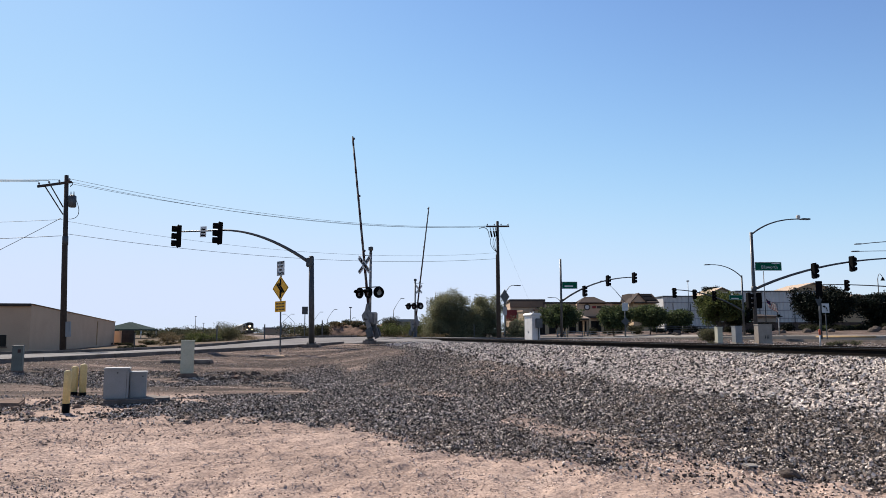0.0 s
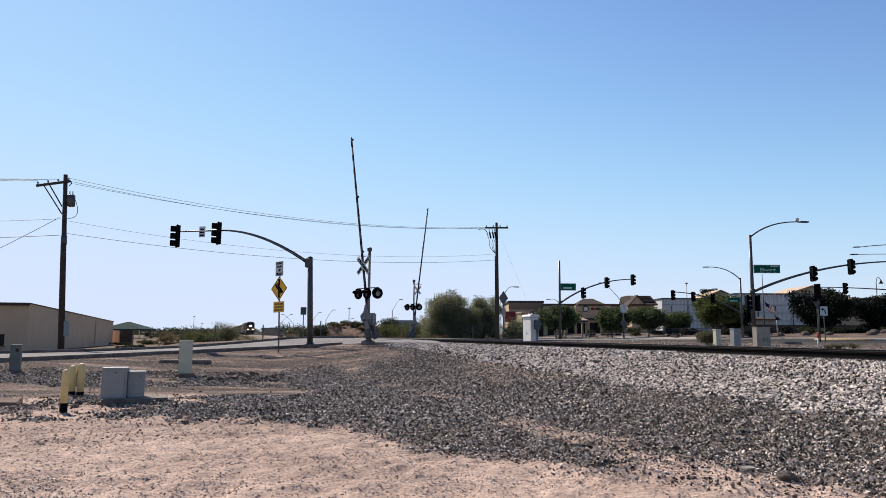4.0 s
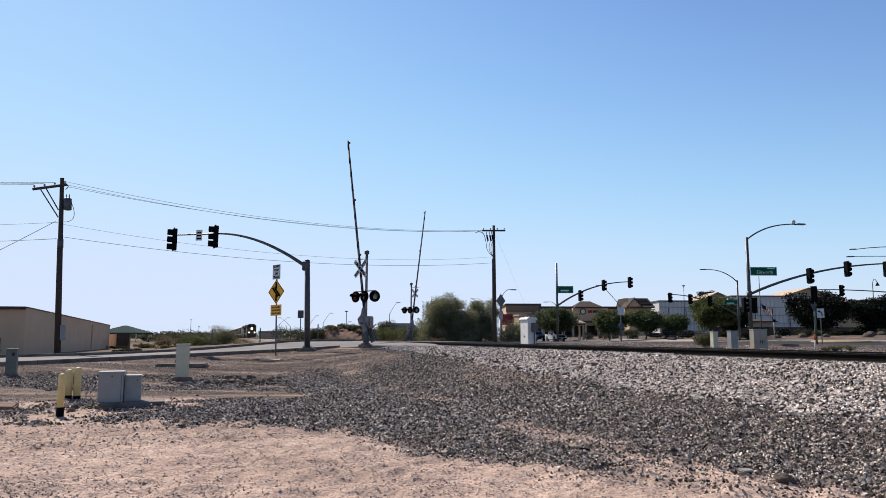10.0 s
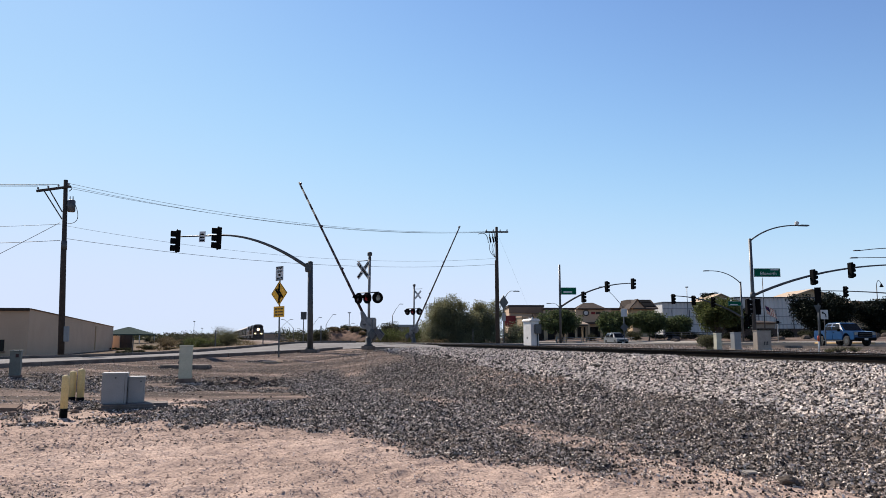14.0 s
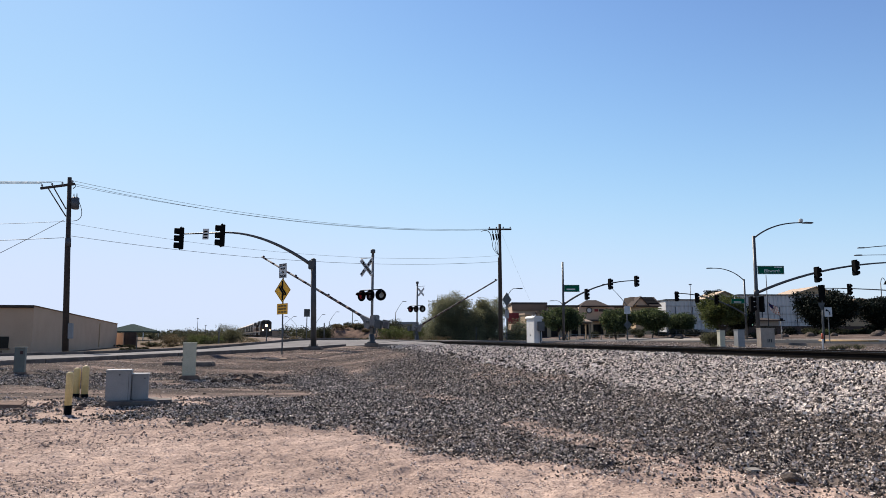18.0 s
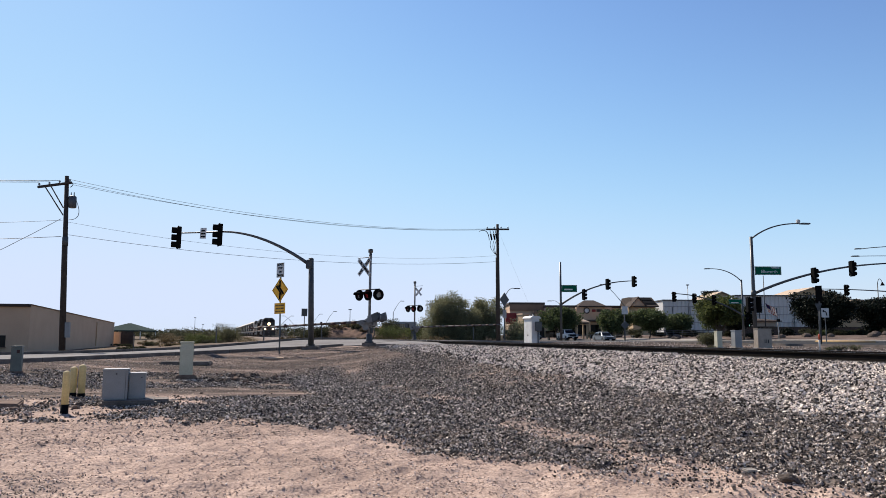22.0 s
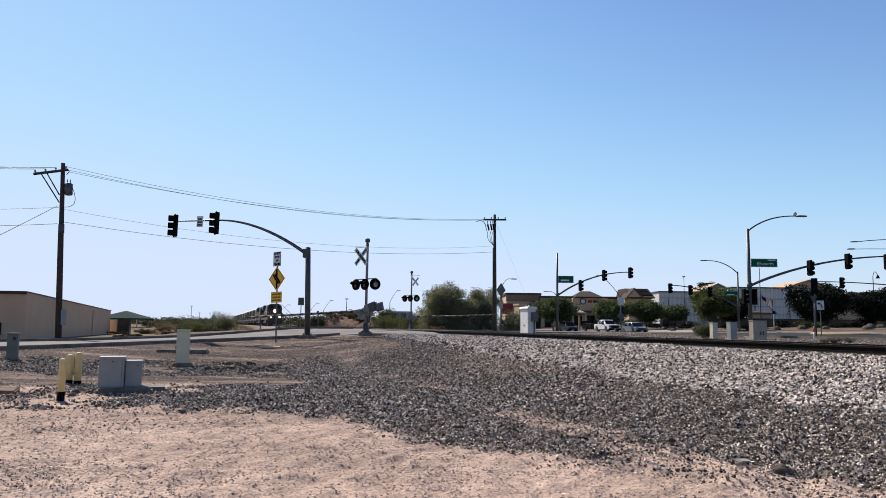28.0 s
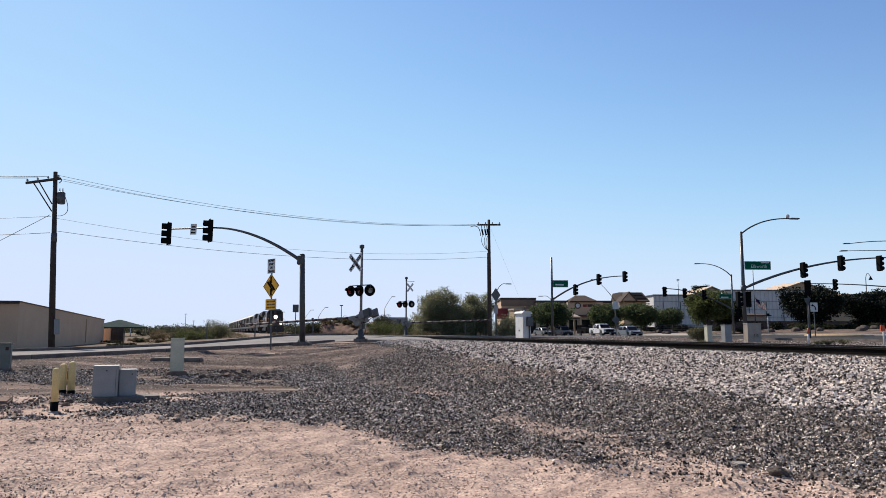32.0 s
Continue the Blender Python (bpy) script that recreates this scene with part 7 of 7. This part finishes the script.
def locomotive(lit, label):
    ob = thing("locomotive", Matrix(), label, "locomotive", "locomotives")
    part("underframe", box(3.0, 21.5, 0.45, 0, 11.0, 1.15, 0.04), LOCO_GREY, ob)
    part("fuel_tank", box(2.6, 6.0, 0.8, 0, 11.0, 0.4, 0.1), LOCO_DARK, ob)
    part("pilot", prism([(-1.5, 0.15), (1.5, 0.15), (1.5, 1.3), (-1.5, 1.3)], 0.35, pose(0, 0.3, 0), None, 0.03), LOCO_DARK, ob, "black pilot plate")
    part("nose", shell([(0.9, 0.75, 0.6, 1.55, 2.9), (1.2, 1.0, 0.8, 1.55, 3.2), (2.6, 1.05, 0.85, 1.55, 3.35)]), LOCO_DARK, ob, "dark short nose")
    part("cab", prism([(-1.52, 1.55), (1.52, 1.55), (1.52, 3.75), (1.3, 4.2), (0.75, 4.5), (-0.75, 4.5), (-1.3, 4.2), (-1.52, 3.75)], 2.6, pose(0, 3.6, 0), None, 0.06), LOCO_DARK, ob, "dark cab")
    part("cab_roof", prism([(-1.36, 4.22), (1.36, 4.22), (0.8, 4.56), (-0.8, 4.56)], 2.9, pose(0, 3.6, 0), None, 0.03), LOCO_GREY, ob)
    part("number_board", box(1.1, 0.08, 0.28, 0, 2.26, 4.22, 0.02), BLACK, ob)
    for sx in (-1, 1):
        part("grab_rail", tube([(sx * 1.35, 0.35, 1.5), (sx * 1.35, 0.35, 2.6), (sx * 1.3, 2.2, 2.75)], 0.035, 6), LOCO_YELLOW, ob)
        part("step_well", box(0.5, 0.5, 1.1, sx * 1.3, 0.75, 0.3, 0.03), BLACK, ob)
    for sx in (-0.72, 0.72):
        part("cab_window", box(0.9, 0.06, 0.6, sx, 2.28, 3.55, 0.04), GLASS_DARK, ob)
    for sx in (-1, 1):
        part("side_window", box(0.06, 1.1, 0.6, sx * 1.53, 3.6, 3.5, 0.03), GLASS_DARK, ob)
        part("stripe", box(0.03, 2.5, 0.5, sx * 1.535, 3.6, 2.3), LOCO_YELLOW, ob)
        part("sill_stripe", box(0.03, 21.0, 0.12, sx * 1.51, 11.0, 1.4), LOCO_YELLOW, ob)
        part("handrail", tube([(sx * 1.45, 5.2, 2.55), (sx * 1.45, 21.3, 2.55)], 0.03, 6), LOCO_YELLOW, ob)
        for k in range(8):
            part("stanchion", tube([(sx * 1.45, 5.2 + k * 2.3, 1.6), (sx * 1.45, 5.2 + k * 2.3, 2.55)], 0.025, 6), LOCO_YELLOW, ob)
    # pale patches paint sunlight onto the left side of the hood
    for k in range(5):
        part("sunlit_patch", box(0.04, 1.1, 0.9, -0.965, 7.5 + 2.7 * k, 2.3 + 0.5 * (k % 2), 0.01), CAR_GREY, ob, "pale patch painted in for sunlight on the hood side")
    part("hood", box(1.9, 15.5, 2.75, 0, 12.8, 1.6, 0.1), LOCO_DARK, ob, "long dark engine hood")
    part("radiator", shell([(16.2, 1.45, 1.3, 3.4, 4.5), (21.2, 1.45, 1.3, 3.4, 4.5)]), LOCO_GREY, ob)
    part("exhaust_stack", box(0.6, 1.2, 0.35, 0, 10.5, 4.35, 0.03), LOCO_DARK, ob)
    part("horn", tube([(0.3, 7.0, 4.5), (0.3, 6.3, 4.55)], [0.05, 0.14], 10), LOCO_GREY, ob)
    glow = HEADLIGHT if lit else GLASS_DARK
    # headlight disc drawn oversize to take in the glare round it
    part("headlight", tube([(0, 1.0, 3.0), (0, 0.82, 3.0)], 0.36, 14), glow, ob, "bright round headlight")
    part("headlight_case", tube([(0, 1.2, 3.0), (0, 0.9, 3.0)], 0.46, 14), LOCO_DARK, ob)
    for sx in (-0.9, 0.9):
        part("ditch_light", tube([(sx, 0.3, 1.75), (sx, 0.05, 1.75)], 0.2, 12), glow, ob, "bright ditch light")
    part("coupler", box(0.3, 0.7, 0.3, 0, -0.1, 0.75, 0.05), DARK_STEEL, ob)
    for y in (4.2, 17.8):
        bogie(ob, y)
    return ob


def hopper(label):
    ob = thing("hopper_car", Matrix(), label, "hopper car", "freight cars")
    part("body", shell([(0.4, 1.5, 1.45, 2.4, 4.2), (1.6, 1.55, 1.45, 1.3, 4.4), (14.6, 1.55, 1.45, 1.3, 4.4), (15.8, 1.5, 1.45, 2.4, 4.2)]), CAR_GREY, ob, "pale grey hopper body")
    part("underframe", box(2.6, 16.0, 0.3, 0, 8.1, 1.0, 0.03), LOCO_DARK, ob)
    for sx in (-1, 1):
        for k in range(9):
            part("rib", box(0.12, 0.14, 2.5, sx * 1.56, 2.0 + k * 1.53, 1.5), LOCO_GREY, ob)
    part("roof_walk", box(0.7, 15, 0.1, 0, 8.1, 4.42), LOCO_GREY, ob)
    for y in (2.2, 14.0):
        bogie(ob, y)
    return ob


loco = locomotive(True, "dark freight locomotive with bright headlights on the railway")
loco_b = locomotive(False, "dark second freight locomotive coupled behind the first")
cars = [hopper("pale grey covered hopper car in a freight train")]
for k in range(11):
    cars.append(copy_thing(cars[0], Matrix()))
TRAIN = [(loco, 0.0), (loco_b, 22.6)] + [(c, 45.4 + 16.9 * k) for k, c in enumerate(cars)]


def train_pose(front, back):
    """front: metres of the nose from the camera along +Y."""
    s = (front - ST * TRACK_N) / CT + back
    return pose(*from_line(TRACK_N, s), RAIL_TOP_Z, 0, 0, TRACK_TURN)


LANE_TURN = 11.0                       # the traffic lane on the street, near the crossing


def lane_x(y):
    """The lane runs 11 degrees left of +Y up to y = 130, and beyond that parallel to the line."""
    near, far = math.tan(radians(LANE_TURN)), math.tan(radians(TRACK_TURN))
    return 26.4 - near * (min(y, 130) - 105) - far * max(y - 130, 0)


def lane_pose(y):
    x = lane_x(y)
    n, s = to_line(x, y)
    turn = math.degrees(math.atan2(lane_x(y - 4) - lane_x(y + 4), 8.0))
    street = 1.04 + (min(max(n, STREET_N0), STREET_N1) - STREET_N0) * 0.25 / (STREET_N1 - STREET_N0)
    return pose(x, y, street - float(street_drop(s)), 0, 0, turn - 5.0 * float(1 - soft(y, 82, 104)))


# a fly
fly = thing("fly", Matrix(), "tiny dark fly crossing the air near the eye", "insect")
part("body", tube([(0, -0.0016, 0), (0, -0.0009, 0.0002), (0, 0.0008, 0.0002), (0, 0.002, 0)], [0.0003, 0.0007, 0.0008, 0.0002], 8), BLACK, fly)
for sx in (-1, 1):
    part("wing", box(0.0022, 0.0012, 0.0002, sx * 0.0013, 0.0003, 0.0006, 0, None, pose(0, 0, 0, 0, -sx * 25, 0)), GALV, fly)


# ---- what moves ----
ARM_NEAR = [(0, 81.7), (7, 81.2), (12.2, 81.0), (12.4, 80.4), (12.7, 78), (13, 72), (13.3, 65.3), (13.6, 60), (14, 55.3), (14.5, 51.2), (15.5, 43.5), (16.5, 35.5), (17, 31.5), (17.5, 27.5), (18, 23.4), (18.5, 19.2), (19, 15.2), (19.5, 11), (20, 7.2), (20.6, 2.5), (21, 0), (21.5, -1.8), (32, -2)]
ARM_FAR = [(0, 80), (12.2, 80), (12.4, 79), (12.7, 75), (13, 69.5), (13.6, 60), (14, 55.5), (14.5, 50), (15.5, 41), (16.5, 32), (17, 28.5), (17.5, 24.5), (18, 20.5), (18.5, 16.5), (19, 12.8), (19.5, 9), (20, 5.8), (20.6, 2.4), (21, 0.8), (32, 0.8)]


def arm_rows(table, turn):
    return [(t, pose(*PIVOT, 0, 0, turn) @ pose(0, 0, 0, 0, -a, 0)) for t, a in table]


def motions():
    for ob, back in TRAIN:
        walk(ob, [(t, train_pose(y, back)) for t, y in ((0, 282), (6, 254), (13, 222), (19, 191.5), (24, 167.5), (28, 150), (32, 137))])
    walk(arm_near, arm_rows(ARM_NEAR, 180))
    walk(arm_far, arm_rows(ARM_FAR, 170))
    # the traffic: seconds and metres ahead of the camera, on one lane of the cross street
    def drive(ob, table, behind=0.0):
        ts, ys = [t for t, y in table], [y for t, y in table]
        slope = np.gradient(np.array(ys, float), np.array(ts, float))
        rows = []
        for k in range(len(ts) - 1):
            span = ts[k + 1] - ts[k]
            steps = max(1, int(span / 0.7))
            for i in range(steps):
                f = i / steps
                y = ys[k] + (ys[k + 1] - ys[k]) * f if ys[k] == ys[k + 1] else (2 * f ** 3 - 3 * f * f + 1) * ys[k] + (f ** 3 - 2 * f * f + f) * span * slope[k] + (3 * f * f - 2 * f ** 3) * ys[k + 1] + (f ** 3 - f * f) * span * slope[k + 1]
                rows.append((ts[k] + span * f, lane_pose(y + behind)))
        walk(ob, rows + [(ts[-1], lane_pose(ys[-1] + behind))])

    drive(white_truck, [(0, 312.2), (8, 169.3), (12, 90.3), (13, 70.8), (14, 52.8), (16, 18.6), (32, -253.4)])
    drive(blue_truck, [(0, 320.1), (8, 177.6), (12, 99.8), (13, 80.4), (14, 61.9), (16, 27.7), (32, -243.9)])
    drive(silver_suv, [(0, 376.4), (8, 225), (12, 149.8), (14, 106.9), (16, 64.6), (18, 28.1), (32, -223.4)])
    drive(grey_car, [(0, 399.5), (8, 285.9), (16, 184), (19, 141.9), (20, 130.4), (21, 119.4), (22, 111.4), (23, 105.8), (24, 102.4), (25, 100.5), (26.5, 99.9), (32, 99.9)])
    queue = [(0, 412.1), (8, 298.6), (16, 196.6), (19, 154.5), (20, 145.6), (21, 134.6), (22, 127), (23, 118.7), (24, 113.4), (25, 109.8), (26.5, 108.8), (32, 108.8)]
    drive(white_truck_b, queue)
    drive(trailer, queue, 5.2)
    drive(dark_car, [(0, 431), (8, 317.5), (16, 215.5), (19, 168.2), (21, 148.8), (23, 135.4), (24, 129.8), (25, 125.7), (26.5, 124.6), (32, 124.6)])
    drive(silver_car, [(0, 473.1), (16, 273.3), (25, 187.1), (28, 163.5), (30, 147.9), (31, 139.3), (32, 133.5)])
    # the flashing lamps: two added shutters of each signal open by turns
    beat, first = 0.879, 8.656
    for lamps in (lamps_near, lamps_far):
        for k, (blade, hinge) in enumerate(lamps[:2]):
            rows = [(0, 0), (7.97, 0)]
            j = -1
            while True:
                on = first + beat * (j + (0.5 if k == 0 else 0.0))
                if on > 31.6:
                    break
                if on > 7.98:
                    rows += [(on, 0), (on + 0.07, 78), (on + beat / 2 - 0.07, 78), (on + beat / 2, 0)]
                j += 1
            rows += [(31.949, 0), (31.99, 78), (32, 78)] if k == 0 else [(32, 0)]
            walk(blade, [(t, hinge @ pose(0, 0, 0, -a, 0, 0)) for t, a in rows])
    # a fly crosses close before the camera
    walk(fly, [(0, pose(2.5, -1.2, 1.9, 0, 0, 90)), (7.6, pose(1.9, 0.6, 1.85, 0, 0, 90)), (7.9, pose(0.62, 0.58, 1.77, 0, 0, 90)), (8.0, pose(-0.001, 0.6, 1.784, 0, 0, 90)), (8.1, pose(-0.62, 0.6, 1.79, 0, 0, 90)), (8.5, pose(-2.2, 0.5, 1.9, 0, 0, 90)), (32, pose(-9, -4, 2.4, 0, 0, 90))])


# ---- loose stones ----
def stones(name, xs, ys, sizes, material, label, seed, sink=0.25, half=False, ridge=False):
    """Broken stones lying at the places given, joined as one spread."""
    rng = np.random.default_rng(seed)
    k = len(xs)
    zs = land_z(xs, ys)
    if half:
        tips = np.array([[-1, 0, 0], [1, 0, 0], [0, -1, 0], [0, 1, 0], [0, 0, -1], [0, 0, 0.55]], float)
        f = np.array([[1, 3, 5], [3, 0, 5], [0, 2, 5], [2, 1, 5]])
    elif ridge:
        tips = np.array([[-1, -0.8, -0.5], [1, -0.8, -0.5], [1, 0.8, -0.5], [-1, 0.8, -0.5], [-0.55, 0.1, 0.75], [0.55, -0.1, 0.65]])
        f = np.array([[0, 1, 5], [0, 5, 4], [2, 3, 4], [2, 4, 5], [1, 2, 5], [3, 0, 4]])
    else:
        tips = np.array([[0, 1, -0.8], [-0.87, -0.5, -0.8], [0.87, -0.5, -0.8], [0, 1, 0.8], [-0.87, -0.5, 0.8], [0.87, -0.5, 0.8]])
        f = np.array([[0, 2, 1], [3, 4, 5], [0, 1, 4], [0, 4, 3], [1, 2, 5], [1, 5, 4], [2, 0, 3], [2, 3, 5]])
    v = tips[None] * rng.uniform(0.6, 1.05, (k, 6, 1)) + rng.uniform(-0.28, 0.28, (k, 6, 3))
    v *= rng.uniform(0.6, 1.05, (k, 1, 3)) * sizes[:, None, None] * 0.74
    q = rng.normal(0, 1, (k, 4)) * ((1, 0.12, 0.12, 1) if half else (1, 0.55, 0.55, 1) if ridge else (1, 1, 1, 1))
    q /= np.linalg.norm(q, axis=1)[:, None]
    w, a, b, c = q.T
    turn = np.stack([1 - 2 * (b * b + c * c), 2 * (a * b - c * w), 2 * (a * c + b * w), 2 * (a * b + c * w), 1 - 2 * (a * a + c * c), 2 * (b * c - a * w), 2 * (a * c - b * w), 2 * (b * c + a * w), 1 - 2 * (a * a + b * b)], 1).reshape(k, 3, 3)
    v = np.einsum('kij,kvj->kvi', turn, v)
    v += np.stack([xs, ys, zs + sizes * (0.5 - sink)], 1)[:, None]
    sides = len(f)
    faces = (np.arange(k)[:, None, None] * 6 + f[None]).reshape(-1)
    me = bpy.data.meshes.new(name)
    me.vertices.add(k * 6)
    me.vertices.foreach_set("co", v.reshape(-1).astype(np.float32))
    me.loops.add(k * sides * 3)
    me.loops.foreach_set("vertex_index", faces.astype(np.int32))
    me.polygons.add(k * sides)
    me.polygons.foreach_set("loop_start", np.arange(0, k * sides * 3, 3, dtype=np.int32))
    me.update(calc_edges=True)
    me.shade_flat()
    me.materials.append(material)
    return tagged(new(name, me), label, "stones", kind="stuff")


rng = np.random.default_rng(11)


def scatter(count, n0, n1, s0, s1, keep, near=0.0):
    """Random places in a stretch of the plan, denser at small s, thinned by keep(x, y)."""
    n = rng.uniform(n0, n1, count)
    t = rng.uniform(0, 1, count)
    s = s0 + (s1 - s0) * t ** (1 + near)
    x, y = from_line(n, s)
    ok = rng.uniform(0, 1, count) < keep(x, y)
    return x[ok], y[ok]


x, y = scatter(52000, 8.0, 11.75, 16, 46, ballast_cover, 0.2)
stones("ballast", x, y, rng.uniform(0.038, 0.08, len(x)), STONE_PALE, "pale pinkish broken ballast stones along the track", 21, 0.1)
x, y = scatter(60000, 8.0, 11.75, 2, 17, ballast_cover, 0.15)
stones("ballast", x, y, rng.uniform(0.028, 0.054, len(x)), STONE_PALE, "pale pinkish broken ballast stones along the track", 1, 0.1)
x, y = scatter(11000, 13.5, 15.6, 2, 60, ballast_cover, 0.5)
stones("ballast", x, y, rng.uniform(0.045, 0.09, len(x)), STONE_PALE, "pale pinkish broken ballast stones along the track", 2, 0.2, ridge=True)
x, y = scatter(9000, TRACK_N - 0.68, TRACK_N + 0.68, 2, 46, ballast_cover, 0.5)
stones("ballast", x, y, rng.uniform(0.04, 0.07, len(x)), STONE_PALE, "pale pinkish broken ballast stones along the track", 3, 0.5, ridge=True)
bare = lambda x, y: np.clip((gravel_cover(x, y) - 0.2) * 1.6, 0, 1) * (1 - ballast_cover(x, y)) * (np.abs(x) < 0.66 * y + 1)
x, y = scatter(205000, -6, 9.8, 4, 14, bare, 0.4)
fine = 0.5 + 0.5 * soft(np.hypot((x + 4.9) * 0.8, y - 7.7), 1.8, 2.8)
stones("gravel", x, y, rng.uniform(0.014, 0.03, len(x)) * rng.uniform(0.8, 1.4, len(x)) * fine, STONE_DARK, "dark grey gravel spread over the dirt", 4, 0.25)
x, y = scatter(215000, -15, 9.8, 12.5, 38, bare, 0.5)
stones("gravel", x, y, rng.uniform(0.023, 0.045, len(x)) * rng.uniform(0.8, 1.4, len(x)), STONE_DARK, "dark grey gravel spread over the dirt", 8, 0.2, ridge=True)
clear = lambda x, y: ~on_apron(x, y) * (1 - 0.75 * gravel_cover(x, y)) * (to_road(x, y)[1] < -0.3) * (np.abs(x) < 0.68 * y + 1)
patchy = lambda x, y: clear(x, y) * (0.35 + 0.65 * soft(clods(x, y, 0.9, 31) + clods(x, y, 0.33, 32), -0.25, 0.35))
x, y = scatter(160000, -9, 7, 5, 15, patchy, 0.5)
stones("crumbs", x, y, rng.uniform(0.008, 0.021, len(x)) * rng.uniform(0.6, 2.0, len(x)), CLOD, "tan crumbs and clods of dry dirt", 9, 0.45, True)
x, y = scatter(45000, -16, 9, 12, 42, clear, 0.3)
stones("crumbs", x, y, rng.uniform(0.014, 0.035, len(x)) * rng.uniform(0.7, 2.0, len(x)), STONE_TAN, "scattered tan and brown pebbles on the dirt", 5, 0.5, True)
x, y = rng.uniform(-10.8, -4.5, 170), rng.uniform(13.4, 19.5, 170)
stones("clods", x, y, rng.uniform(0.025, 0.06, 170) * rng.uniform(0.7, 1.6, 170), CLOD, "pinkish clods of dry earth round the bollards", 16, 0.35, ridge=True)
x, y = scatter(2400, -16, 7, 4, 26, patchy, 0.9)
stones("pebbles", x, y, rng.uniform(0.005, 0.014, len(x)), STONE_DARK, "scattered dark pebbles on the dirt", 6, 0.4)
x, y = scatter(30000, -16, 9, 27, 44, clear, 0.0)
stones("rubble", x, y, rng.uniform(0.02, 0.065, len(x)), STONE_TAN, "coarse dark gravel and rubble beside the road", 14, 0.4, True)
x, y = scatter(24000, -14, 9, 22, 44, patchy, 0.0)
stones("rubble", x, y, rng.uniform(0.02, 0.05, len(x)), STONE_DARK, "coarse dark gravel and rubble beside the road", 15, 0.3, True)
x, y = scatter(14000, 15.2, 42, 4, 70, lambda x, y: (to_road(x, y)[1] < -1) * 0.8, 0.3)
stones("gravel", x, y, rng.uniform(0.025, 0.07, len(x)), STONE_DARK, "brown gravel between the track and the street", 7)


motions()
